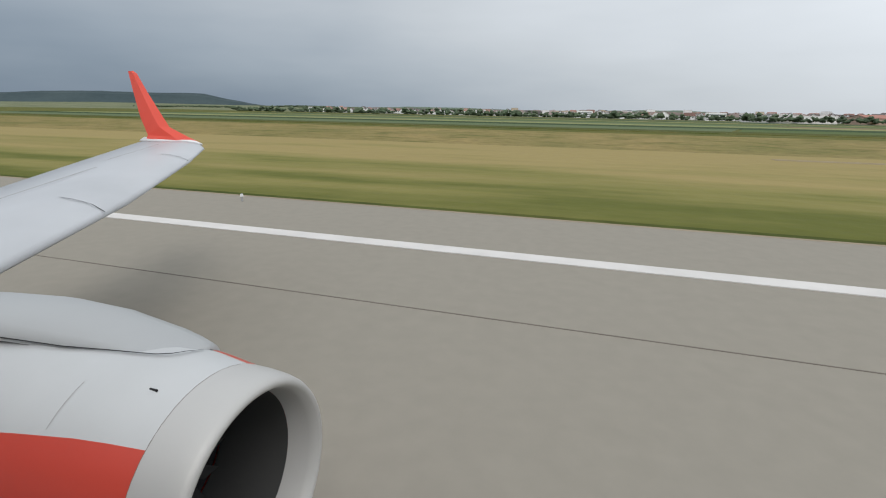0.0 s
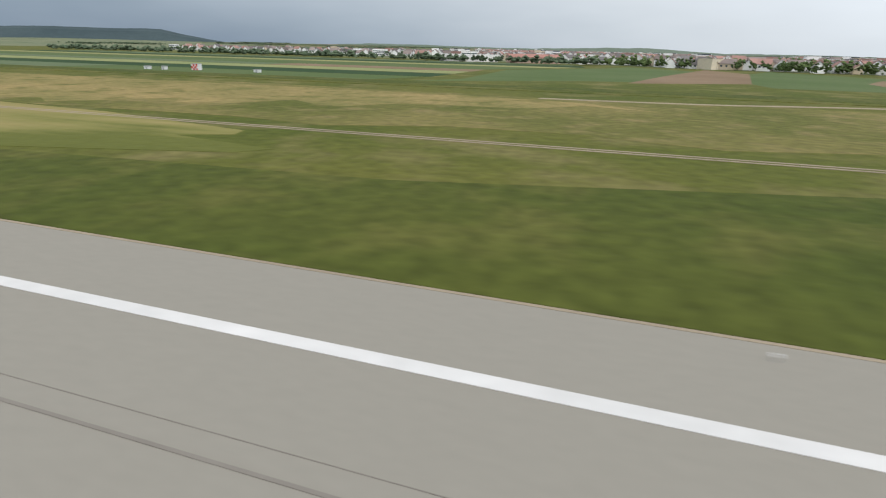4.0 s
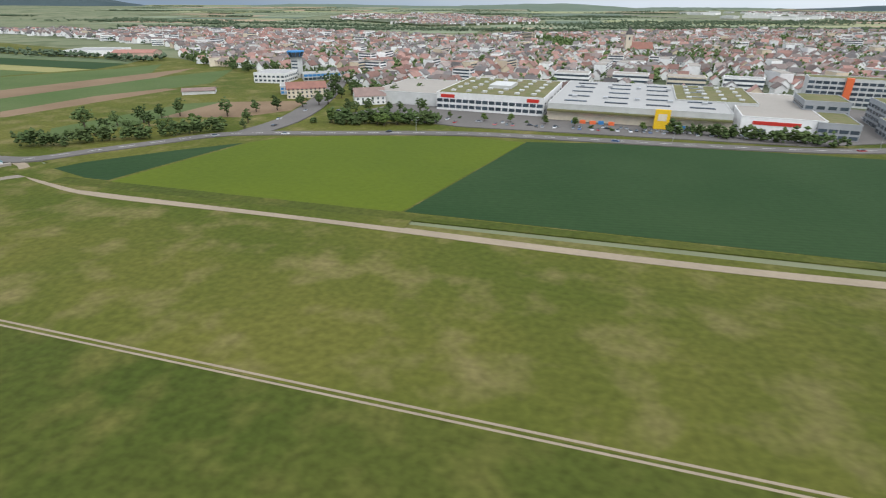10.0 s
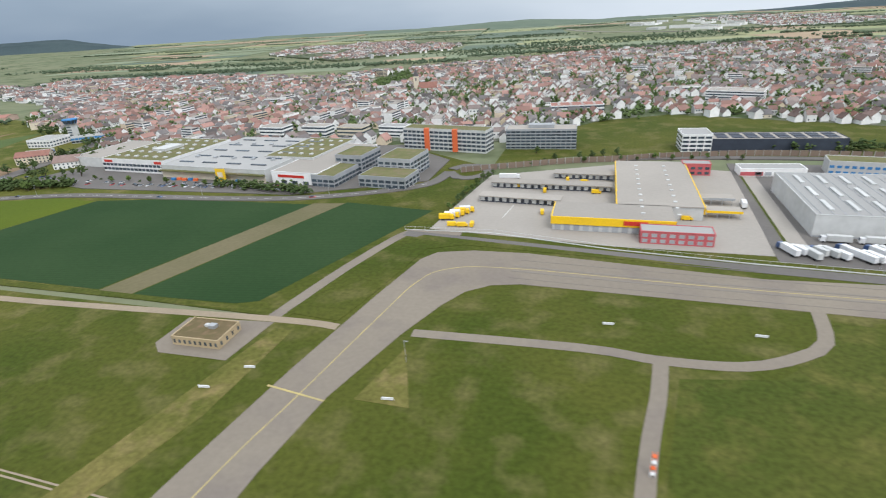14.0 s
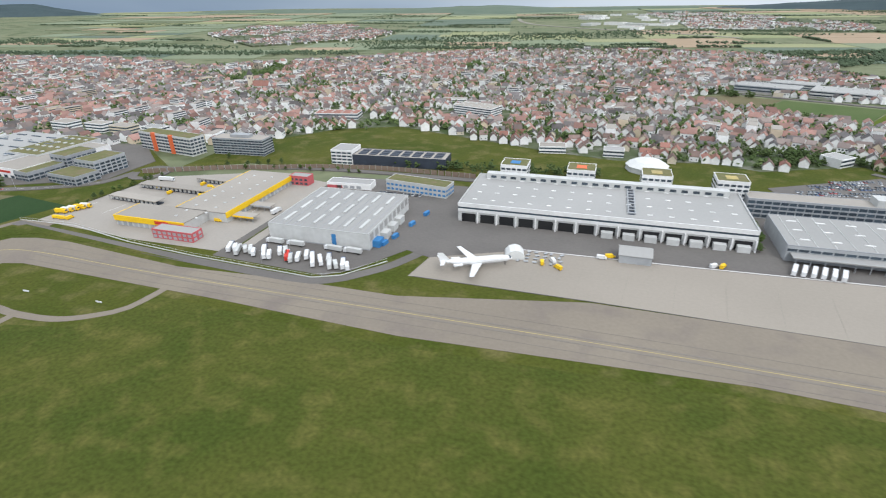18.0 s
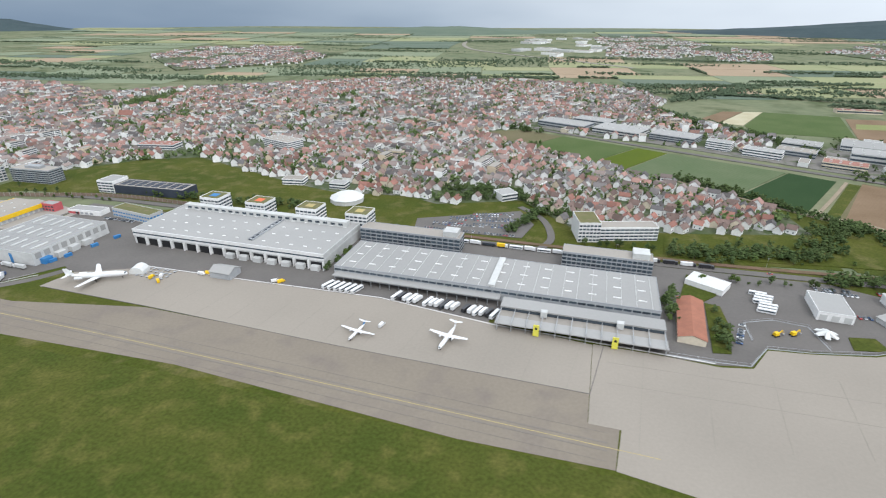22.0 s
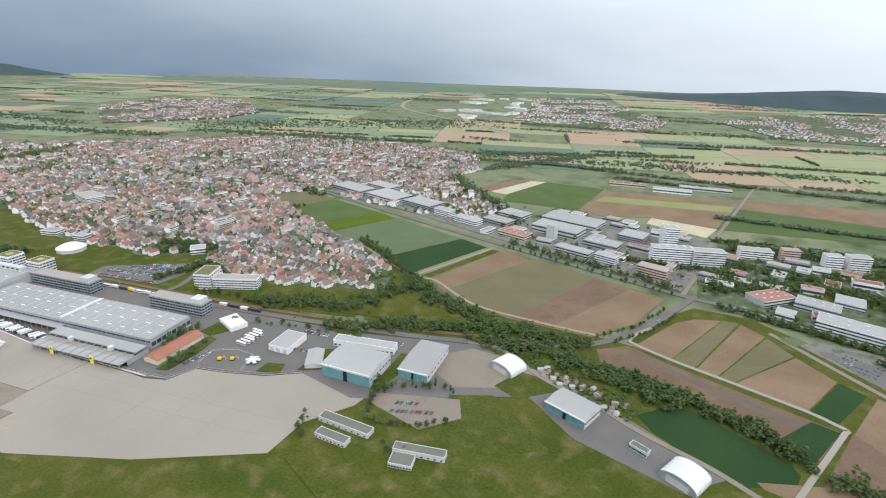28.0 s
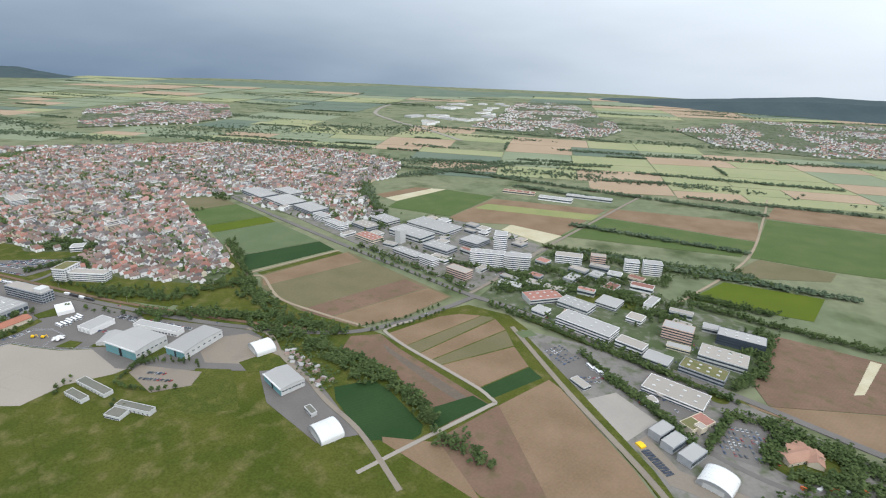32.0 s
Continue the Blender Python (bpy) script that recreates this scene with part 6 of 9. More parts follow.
lay_streets(TOWN_MAIN, 12.8, 14.2, 0.83)
base = list(SPOTS)
extra_at = len(SPOTS)
lay_streets([(1790, 505), (1873, 515), (2008, 545), (1998, 600), (1900, 678), (1700, 812), (1640, 770), (1700, 640)], 9.5, 11, 0.8)
SPOTS[extra_at:] = [p for p in SPOTS[extra_at:] if min((p[0] - q[0]) ** 2 + (p[1] - q[1]) ** 2 for q in base) > 81]
main_n = len(SPOTS)
lay_streets(TOWN_WEST, 14, 15.5, 0.76, 0.3)
lay_streets(TOWN_NORTH, 15, 16, 0.76, 0.4)
lay_streets(TOWN_FAR, 18, 21, 0.75, 0.5)
lay_streets(TOWN_EAST, 18, 21, 0.75, 0.5)


def near_rank(p):
    x, y, a = p
    return min(y - 520 if x > 1150 else y - 430, 1e9) + (0 if 1100 < x < 2030 else 60)


order = sorted(range(main_n), key=lambda i: near_rank(SPOTS[i]))
NEAR = set(order[:210])
for i in sorted(NEAR):
    x, y, a = SPOTS[i]
    house(x, y, a, random.randrange(9), random.choice(WALLS), random.choice(ROOFS))

# the rest of the towns, by colour of wall and roof
I_WALL = [material("town_wall", (0.82, 0.81, 0.795), (0.76, 0.75, 0.735), 0.8, fine=0.3, coarse=0.1, island=0.14), material("town_wall_cream", (0.62, 0.52, 0.38), (0.56, 0.47, 0.36), 0.8, fine=0.3, coarse=0.1, island=0.14)]
# paler copies of the near tiles, partly painting in haze over the town
I_ROOF = [material("town_roof_red", (0.30, 0.175, 0.148), (0.25, 0.155, 0.13), 0.85, fine=0.5, coarse=0.1, island=0.4), material("town_roof_brown", (0.235, 0.19, 0.172), (0.195, 0.16, 0.147), 0.85, fine=0.5, coarse=0.1, island=0.4),
          material("town_roof_dark", (0.165, 0.148, 0.142), (0.13, 0.12, 0.118), 0.8, fine=0.5, coarse=0.1, island=0.4)]


def far_houses(spots, name, label):
    verts, faces, mats = [], [], []
    slots = I_WALL + I_ROOF + [GLASS, ROOF_TAN]

    def put(shape, x, y, z, a, k, slot):
        c, s = math.cos(a) * k, math.sin(a) * k
        n0 = len(verts)
        verts.extend((x + px * c - py * s, y + px * s + py * c, z + pz * k) for px, py, pz in shape[0])
        for q in shape[1]:
            faces.append(tuple(i + n0 for i in q))
            mats.append(slot)

    for x, y, a in spots:
        i = random.randrange(9)
        z, t, k = ground_at(x, y), radians(a), random.uniform(0.9, 1.22)
        if random.random() < 0.045:
            bw, bh, n = random.uniform(8, 13), random.choice((7.5, 10, 10, 13)), 3
            put(box(-bw, bw, -5.5, 5.5, -0.3, bh), x, y, z, t, 1.0, 0 if random.random() < 0.8 else 1)
            put(box(-bw + 0.4, bw - 0.4, -5.1, 5.1, bh + 0.01, bh + 0.35), x, y, z, t, 1.0, 6)
            for f in range(int(bh / 2.6)):
                put(box(-bw + 0.8, bw - 0.8, -5.58, -5.4, 1.1 + 2.7 * f, 2.4 + 2.7 * f), x, y, z, t, 1.0, 5)
                put(box(bw - 0.1, bw + 0.08, -4.5, 4.5, 1.1 + 2.7 * f, 2.4 + 2.7 * f), x, y, z, t, 1.0, 5)
            continue
        put(KIND_MESH[i][0], x, y, z, t, k, 0 if random.random() < 0.88 else 1)
        put(KIND_MESH[i][1], x, y, z, t, k, 2 + random.choice((0, 0, 1, 1, 1, 2, 2) if noise.noise((x * 0.004, y * 0.004, 12)) < 0.05 else (0, 0, 0, 0, 1, 1, 2)))
        if y < 1100:
            w, d, e, r = KINDS[i]
            for u in (-0.3, 0.0, 0.3):
                put(box(w * u - 0.7, w * u + 0.7, -d / 2 - 0.06, -d / 2 + 0.1, e * 0.5, e * 0.5 + 1.4), x, y, z, t, k, 5)
            for u in (-0.25, 0.25):
                put(box(w / 2 - 0.1, w / 2 + 0.06, d * u - 0.7, d * u + 0.7, e * 0.5, e * 0.5 + 1.4), x, y, z, t, k, 5)
    me = mesh_of(name, verts, faces, slots)
    me.polygons.foreach_set("material_index", mats)
    tagged(new(name, me), label, "houses", kind="stuff")


rest = [p for i, p in enumerate(SPOTS) if i not in NEAR]
far_houses([p for p in rest if p[1] < 1700], "town_houses", "crowded white houses with red and brown roofs")
far_houses([p for p in rest if p[1] >= 1700], "distant_houses", "distant white houses with reddish roofs")

ch = root("church", 910, 825, 0, 12, "white church with a red roof and a pointed tower", "church")
v_, f_ = house_shape(30, 14, 9, 17)
child("nave", mesh_of("nave", *v_, WHITE), ch)
child("roof", mesh_of("roof", *f_, ROOF_RED), ch)
twr = child("tower", mesh_of("tower", *box(-4, 4, -4, 4, 0, 27), CREAM), ch, -18, 0)
child("spire", mesh_of("spire", [(-4.4, -4.4, 27), (4.4, -4.4, 27), (4.4, 4.4, 27), (-4.4, 4.4, 27), (0, 0, 38)], [(3, 2, 1, 0), (0, 1, 4), (1, 2, 4), (2, 3, 4), (3, 0, 4)], ROOF_DARK), twr)
for fc_ in range(4):
    child("belfry_opening", shared("belfry_opening", box(-1.0, 1.0, -4.12, -3.9, 20, 24), DARK_WALL), twr, turn=90 * fc_)

# ---- trees ----
ICO_V = [(0, 0, 1)] + [(0.894 * math.cos(2 * math.pi * i / 5), 0.894 * math.sin(2 * math.pi * i / 5), 0.447) for i in range(5)] + \
        [(0.894 * math.cos(2 * math.pi * (i + 0.5) / 5), 0.894 * math.sin(2 * math.pi * (i + 0.5) / 5), -0.447) for i in range(5)] + [(0, 0, -1)]
ICO_F = [(0, 1 + i, 1 + (i + 1) % 5) for i in range(5)] + [(1 + i, 6 + i, 1 + (i + 1) % 5) for i in range(5)] + [(1 + (i + 1) % 5, 6 + i, 6 + (i + 1) % 5) for i in range(5)] + [(6 + i, 11, 6 + (i + 1) % 5) for i in range(5)]
OCT_V = [(0, 0, 1), (1, 0, 0.1), (0, 1, -0.1), (-1, 0, 0.1), (0, -1, -0.1), (0, 0, -0.9)]
OCT_F = [(0, 1, 2), (0, 2, 3), (0, 3, 4), (0, 4, 1), (5, 2, 1), (5, 3, 2), (5, 4, 3), (5, 1, 4)]
rng = np.random.RandomState(3)


def clumps(n, radius, height, base, size, lobes=4, coarse=False):
    """A crown of small uneven leaf clumps round a few lobes."""
    verts, faces = [], []
    cs = [(rng.uniform(-0.45, 0.45) * radius, rng.uniform(-0.45, 0.45) * radius, base + height * rng.uniform(0.3, 0.75), rng.uniform(0.45, 0.75)) for _ in range(lobes)]
    for k in range(n):
        cx, cy, cz, cr = cs[k % lobes]
        v = rng.normal(size=3)
        v /= np.linalg.norm(v)
        rr = rng.uniform(0.55, 1.05) * cr
        p = (cx + v[0] * rr * radius, cy + v[1] * rr * radius, max(base + 0.2, cz + v[2] * rr * height * 0.5))
        s = size * rng.uniform(0.55, 1.25)
        n0 = len(verts)
        jit = rng.uniform(0.6, 1.3, size=(12, 1)) * s * (1.15 if coarse else 1.0)
        spin = rng.uniform(0, 6.28)
        c, w = math.cos(spin), math.sin(spin)
        for q, j in zip(OCT_V if coarse else ICO_V, jit):
            verts.append((p[0] + (q[0] * c - q[1] * w) * j[0], p[1] + (q[0] * w + q[1] * c) * j[0], p[2] + q[2] * j[0] * 0.75))
        faces += [tuple(i + n0 for i in f) for f in (OCT_F if coarse else ICO_F)]
    return verts, faces


def trunk_shape(h, r):
    shapes = [tube(0, 0, -0.3, h, r, r * 0.55, 7)]
    for k in range(3):
        a = k * 2.1 + 0.4
        v, f = tube(0, 0, 0, h * 0.55, r * 0.45, r * 0.12, 5)
        c, s = math.cos(a), math.sin(a)
        shapes.append(([(x + z * 0.7 * c, y + z * 0.7 * s, z * 0.8 + h * 0.75) for x, y, z in v], f))
    return join(*shapes)


TREE_KINDS = []
for k in range(5):
    rad, hei = ((3.6, 7.5), (2.6, 6.0), (4.6, 9.5), (1.5, 9.0), (2.0, 2.6))[k]
    th = 0.25 if k == 4 else hei * 0.32
    crown = clumps(80 if k != 4 else 45, rad, hei, th * 0.8, 0.70 if k != 4 else 0.5)
    TREE_KINDS.append((mesh_of("trunk", *trunk_shape(th + 1.0, 0.1 * rad), BARK), mesh_of("crown", *crown, LEAF if k != 1 else LEAF_LIGHT)))
TREE_LABEL = ["round-crowned dark green leafy tree", "small light green leafy tree", "broad dark green leafy tree", "slender upright green tree", "low rounded green bush"]


def tree(x, y, k, size=1.0, group="", beside="beside the road"):
    t = root("bush" if k == 4 else "tree", x, y, 0, random.uniform(0, 360), TREE_LABEL[k] + " " + beside, "bush" if k == 4 else "tree", group)
    t.matrix_basis = t.matrix_basis @ Matrix.Scale(size, 4)
    for nm, me in zip(("trunk", "crown"), TREE_KINDS[k]):
        ob = new(nm, me)
        ob.parent = t
    return t


BELT = []


def belt_line(pts, step, kinds, size, beside, wide=2.0, group=""):
    for (x0, y0), (x1, y1) in zip(pts, pts[1:]):
        n = max(1, int(math.hypot(x1 - x0, y1 - y0) / step * 4.6))
        for i in range(n):
            t = (i + random.random()) / n
            BELT.append((x0 + (x1 - x0) * t + random.gauss(0, wide * 0.85), y0 + (y1 - y0) * t + random.gauss(0, wide * 0.85)))


def tree_line(pts, step, kinds, size, beside, wide=2.0, group=""):
    for (x0, y0), (x1, y1) in zip(pts, pts[1:]):
        n = max(1, int(math.hypot(x1 - x0, y1 - y0) / step))
        for i in range(n):
            t = (i + random.uniform(0.2, 0.8)) / n
            tree(x0 + (x1 - x0) * t + random.uniform(-wide, wide), y0 + (y1 - y0) * t + random.uniform(-wide, wide), random.choice(kinds), size * random.uniform(0.75, 1.2), group, beside)


random.seed(8)
tree_line([(575, 222), (600, 250), (640, 285), (660, 290)], 11, [0, 1, 0, 2], 0.9, "beside the brown field", 6, "roadside trees")
tree_line([(585, 232), (625, 262), (655, 272)], 6, [0, 1, 4], 0.8, "along the road cutting", 5, "roadside trees")
tree_line([(690, 300), (725, 300), (760, 318)], 6, [4, 4, 1], 1.3, "between road and market", 4, "market hedge")
tree_line([(690, 330), (745, 345)], 9, [2, 0], 1.0, "before the market hall", 6)
tree_line([(640, 390), (735, 400)], 10, [2, 0, 1], 1.0, "between the houses", 10)
tree_line([(760, 335), (890, 328), (975, 322)], 13, [4, 1], 0.8, "along the market car park", 3)
tree_line([(1092, 300), (1098, 345), (1106, 385)], 7, [1, 4, 0], 0.7, "at the yard fence", 2)
tree_line([(1110, 405), (1200, 430), (1290, 440)], 12, [0, 1], 0.7, "on the bank behind the depot", 4, "bank trees")
tree_line([(1400, 438), (1600, 446)], 16, [0, 1, 4], 0.8, "behind the freight hall", 3)
tree_line([(1601, 345), (1604, 390)], 6, [0, 1, 4], 0.9, "between the halls", 2)
tree_line([(1868, 345), (1864, 380), (1872, 395)], 5, [0, 2, 1], 0.9, "beside the cargo hall", 3)
tree_line([(1893, 330), (1898, 375)], 6, [4, 1, 0], 0.8, "beside the red shed", 2)
tree_line([(1870, 462), (1960, 475), (2020, 490)], 6.5, [0, 1, 2, 4], 0.8, "on the railway bank", 8, "bank trees")
tree_line([(1885, 418), (1990, 432)], 8, [0, 4, 1], 0.8, "along the service road", 3)
tree_line([(1800, 462), (1868, 470)], 8, [0, 2, 1], 0.8, "before the white office", 3)
belt_line([(569, 206), (588, 209), (604, 226), (622, 238), (648, 264)], 8, [0], 1.0, "", 2.5)
tree_line([(572, 232), (580, 262), (600, 300)], 14, [2, 2, 0], 1.25, "beside the brown field", 5, "roadside trees")
tree_line([(622, 300), (650, 335), (672, 368)], 12, [2, 0], 1.2, "along the road into the town", 5, "roadside trees")
belt_line([(700, 300), (765, 318)], 5, [0], 0.7, "", 3)
belt_line([(660, 395), (700, 420), (745, 440)], 11, [0], 0.9, "", 14)
belt_line([(360, 600), (480, 520), (590, 495), (660, 440)], 15, [0], 0.9, "", 12)
for x, y, q in ((2031, 432, 1.5), (2037, 427, 1.1), (1868, 372, 1.3), (1866, 360, 1.1)):
    tree(x, y, 2, q, "yard trees", "beside the service yard")
for x, y in ((1146, 423), (1165, 429), (1175, 433), (1183, 438), (1194, 444), (1129, 447)):
    tree(x, y, 0, 0.8, "bank trees", "on the grass bank beside the road")
belt_line([(1640, 545), (1720, 580), (1790, 520)], 7, [0], 0.8, "", 6)
belt_line([(1905, 700), (1960, 660), (2025, 600)], 6, [0], 0.9, "", 4)
belt_line([(2030, 590), (2081, 540), (2165, 502), (2225, 500), (2255, 490)], 3.6, [2, 0, 0, 1], 0.95, "in the dark hedge belt", 9, "hedge belt")
belt_line([(2150, 470), (2230, 465), (2290, 440), (2330, 420)], 3.8, [2, 0, 0], 0.95, "in the dark hedge belt", 8, "hedge belt")
belt_line([(2272, 456), (2300, 452), (2333, 436), (2366, 422), (2396, 400), (2415, 380)], 3.6, [2, 0, 1], 0.95, "in the hedge between fields", 5, "hedge belt")
belt_line([(2424, 364), (2450, 364), (2480, 350)], 5, [2, 0, 1], 0.95, "", 5)
tree_line([(2372, 420), (2405, 396), (2418, 378)], 9, [2, 2, 0], 1.3, "in the hedge between fields", 3, "hedge belt")
tree_line([(2263, 515), (2303, 550), (2340, 610)], 8, [0], 0.75, "in the row along the road", 1, "avenue trees")
tree_line([(2282, 512), (2318, 545), (2352, 600)], 8, [0], 0.7, "in the row along the road", 1, "avenue trees")
tree_line([(2110, 760), (2240, 705), (2355, 658)], 11, [0, 1], 0.8, "along the eastern road", 2, "avenue trees")
tree_line([(2084, 372), (2090, 345), (2096, 318)], 3.6, [0, 2, 3], 0.7, "round the gravel car park", 1.5, "car park trees")
tree_line([(2098, 364), (2140, 378), (2158, 372)], 5.5, [0, 1, 3], 0.75, "round the gravel car park", 2, "car park trees")
tree_line([(2098, 322), (2118, 318), (2142, 326), (2160, 338)], 4, [0, 1], 0.7, "round the gravel car park", 2, "car park trees")
tree_line([(2048, 314), (2052, 296), (2062, 280)], 5, [0, 1, 4], 0.7, "beside the barracks", 2)
tree_line([(2120, 306), (2128, 290), (2150, 304)], 6, [0, 1, 4], 0.7, "beside the barracks", 3)
tree_line([(2088, 355), (2104, 362)], 3.5, [2, 0], 0.9, "beside the hangar", 3)
tree_line([(2400, 650), (2500, 612), (2620, 566)], 9, [0, 1], 0.8, "along the eastern road", 3, "avenue trees")
belt_line([(2660, 752), (2760, 722), (2870, 698)], 6, [2, 0], 1.0, "in the hedge behind the business park", 4, "hedge belt")
belt_line([(2400, 640), (2470, 612), (2560, 574), (2690, 522)], 9, [0], 0.8, "", 2)
belt_line([(2396, 690), (2440, 720), (2560, 745), (2650, 735)], 5, [0], 0.9, "", 10)
belt_line([(2450, 870), (2560, 880), (2650, 870)], 6, [0], 0.9, "", 10)
belt_line([(2120, 780), (2240, 728), (2360, 680)], 14, [0], 0.9, "", 5)
belt_line([(2690, 550), (2720, 590), (2750, 690)], 5, [0], 0.9, "", 4)
belt_line([(2700, 500), (2800, 460), (2860, 430)], 6, [0], 0.9, "", 8)
belt_line([(2640, 330), (2720, 400), (2790, 440)], 6, [0], 0.9, "", 8)
belt_line([(1896, 322), (1901, 350)], 14, [0], 0.8, "", 1.5)
belt_line([(1880, 470), (1990, 490), (2040, 570)], 5, [0], 0.9, "", 10)
belt_line([(2115, 890), (2060, 990), (1960, 1100), (1900, 1200)], 4, [0], 0.9, "", 10)
tree_line([(2395, 700), (2440, 690), (2480, 740)], 8, [2, 0, 1], 0.9, "in the business park", 8)

for pts, st_, wd_ in (([(2652, 436), (2678, 500), (2724, 490), (2745, 482)], 6, 2), ([(2700, 436), (2714, 480), (2760, 474), (2764, 440), (2716, 428)], 4, 5), ([(2560, 520), (2620, 470), (2640, 440)], 6, 2), ([(2640, 545), (2600, 566), (2540, 592)], 14, 2),
                     ([(2690, 600), (2722, 640), (2740, 700)], 5, 4), ([(2590, 700), (2640, 690), (2560, 740), (2470, 745)], 5, 10), ([(2620, 470), (2560, 530), (2530, 560)], 9, 1.5), ([(2440, 800), (2520, 780), (2600, 800), (2640, 830)], 5, 12),
                     ([(2400, 700), (2420, 740), (2440, 790)], 4, 8), ([(2430, 700), (2470, 720), (2500, 700)], 5, 6), ([(2760, 470), (2850, 440)], 5, 6), ([(2280, 770), (2320, 760), (2440, 760)], 8, 4), ([(2660, 870), (2760, 900)], 5, 14),
                     ([(2770, 760), (2700, 770), (2660, 780)], 4, 5), ([(2430, 905), (2560, 905), (2800, 870)], 6, 3), ([(900, 330), (985, 320)], 9, 2),
                     ([(1280, 470), (1400, 470), (1500, 480)], 10, 6), ([(1730, 470), (1760, 545)], 7, 3), ([(2035, 455), (2100, 480), (2150, 490)], 4, 7), ([(1990, 440), (2030, 452)], 5, 4)):
    belt_line(pts, st_, [0], 0.9, "", wd_)

# woods, gardens and far hedges too many to count
SMALL = [clumps(15, 3.2, 6.6, 0.3, 1.05, 4, True) for _ in range(5)]


def many_trees(spots, name, label, mat, size=1.0):
    v0 = [np.array(s[0]) for s in SMALL]
    f0 = [s[1] for s in SMALL]
    verts, faces = [], []
    for x, y in spots:
        k = random.randrange(len(SMALL))
        a, s = random.uniform(0, 6.28), size * random.uniform(0.6, 1.3)
        c, n = math.cos(a), math.sin(a)
        p = v0[k] * s
        z = ground_at(x, y)
        n0 = len(verts)
        verts.extend(zip(x + p[:, 0] * c - p[:, 1] * n, y + p[:, 0] * n + p[:, 1] * c, z + p[:, 2]))
        faces.extend(tuple(i + n0 for i in q) for q in f0[k])
    tagged(new(name, mesh_of(name, verts, faces, mat)), label, "trees", kind="stuff")


for pts, st_, wd_ in (([(1300, 962), (1458, 920), (1572, 937)], 6, 7), ([(1269, 1185), (1539, 1017), (1704, 917)], 7, 7), ([(1728, 724), (1756, 781)], 6, 8), ([(1503, 648), (1547, 697)], 6, 10), ([(1629, 583), (1714, 591)], 7, 6), ([(1764, 1432), (1903, 1332)], 7, 10)):
    belt_line(pts, st_, [0], 0.9, "", wd_)
random.seed(52)
for _ in range(900):
    x, y = random.uniform(1700, 2740), random.uniform(480, 1000)
    if (inside(x, y, [(1700, 965), (1860, 908), (2100, 795), (2240, 740), (2360, 682), (2440, 890), (2330, 965), (2200, 995)]) or inside(x, y, [(2395, 720), (2435, 655), (2550, 602), (2690, 552), (2740, 690), (2640, 745), (2560, 855), (2450, 880)])) and \
            not any(a - 3 < x < b + 3 and c - 3 < y < d + 3 for a, b, c, d in ((p[0], p[1], p[2], p[3]) for p in PARK)) and noise.noise((x * 0.02, y * 0.02, 6)) > -0.05:
        BELT.append((x, y))
many_trees(BELT, "hedge_belt", "dense dark green hedge belts between the fields", LEAF, 1.15)
SMALL = [clumps(7, 3.0, 6.4, 0.4, 1.5, 3, True) for _ in range(5)]
random.seed(31)
spots = []
while len(spots) < 5600:
    x, y = random.uniform(150, 2050), random.uniform(420, 1600)
    if inside(x, y, TOWN_MAIN) and clear(x, y) and noise.noise((x * 0.011, y * 0.011, 1)) > random.uniform(-0.3, 0.45):
        spots.append((x, y))
for _ in range(230):
    for _ in range(40):
        cx, cy = random.uniform(250, 2050), random.uniform(470, 1560)
        if inside(cx, cy, TOWN_MAIN) and clear(cx, cy) and cy > 560:
            break
    a, L = random.uniform(-0.6, 0.6), random.uniform(8, 38)
    for _ in range(int(10 + L * 0.7)):
        u, v = random.gauss(0, L), random.gauss(0, 5)
        spots.append((cx + u * math.cos(a) - v * math.sin(a), cy + u * math.sin(a) + v * math.cos(a)))
spots = [p for p in spots if clear(*p)]
many_trees(spots, "garden_trees", "dark green garden trees between the town houses", LEAF, 1.15)
spots = []
for _ in range(1500):
    poly = random.choice((TOWN_WEST, TOWN_NORTH, TOWN_FAR, TOWN_EAST))
    for _ in range(30):
        x, y = random.uniform(min(p[0] for p in poly), max(p[0] for p in poly)), random.uniform(min(p[1] for p in poly), max(p[1] for p in poly))
        if inside(x, y, poly):
            spots.append((x, y))
            break
for (x0, y0), (x1, y1), n, wd in (((-500, 640), (330, 560), 110, 14), ((2085, 1459), (2865, 1319), 150, 8), ((2277, 1349), (2483, 1312), 60, 8), ((1960, 1330), (2200, 1640), 120, 30), ((2575, 1685), (3123, 1700), 110, 10),
                               ((800, 1560), (1650, 1680), 260, 40), ((1900, 1560), (2500, 1760), 160, 20), ((2300, 2000), (3400, 2150), 200, 25), ((1650, 2400), (2500, 2330), 150, 25), ((-400, 1250), (800, 1420), 330, 50),
                               ((2115, 900), (2030, 1010), 90, 16), ((2030, 1010), (1900, 1200), 110, 16), ((2640, 880), (2900, 860), 60, 8), ((2500, 900), (2760, 890), 90, 12), ((2460, 1060), (2780, 1020), 70, 5),
                               ((700, 1700), (1700, 2300), 300, 160), ((-900, 1700), (300, 1500), 200, 60), ((2700, 1420), (3400, 1420), 90, 6), ((1900, 1450), (2300, 1450), 80, 8)):
    for _ in range(int(n * 3.2)):
        t = random.random()
        spots.append((x0 + (x1 - x0) * t + random.gauss(0, wd * 0.5), y0 + (y1 - y0) * t + random.gauss(0, wd * 0.5)))
SMALL = [clumps(5, 4.0, 5.6, 0.2, 2.1, 3, True) for _ in range(5)]
many_trees([p for p in spots if not inside(*p, TOWN_MAIN)], "far_trees", "dark hedges and tree belts between far fields", LEAF_HAZED, 1.15)
spots = []
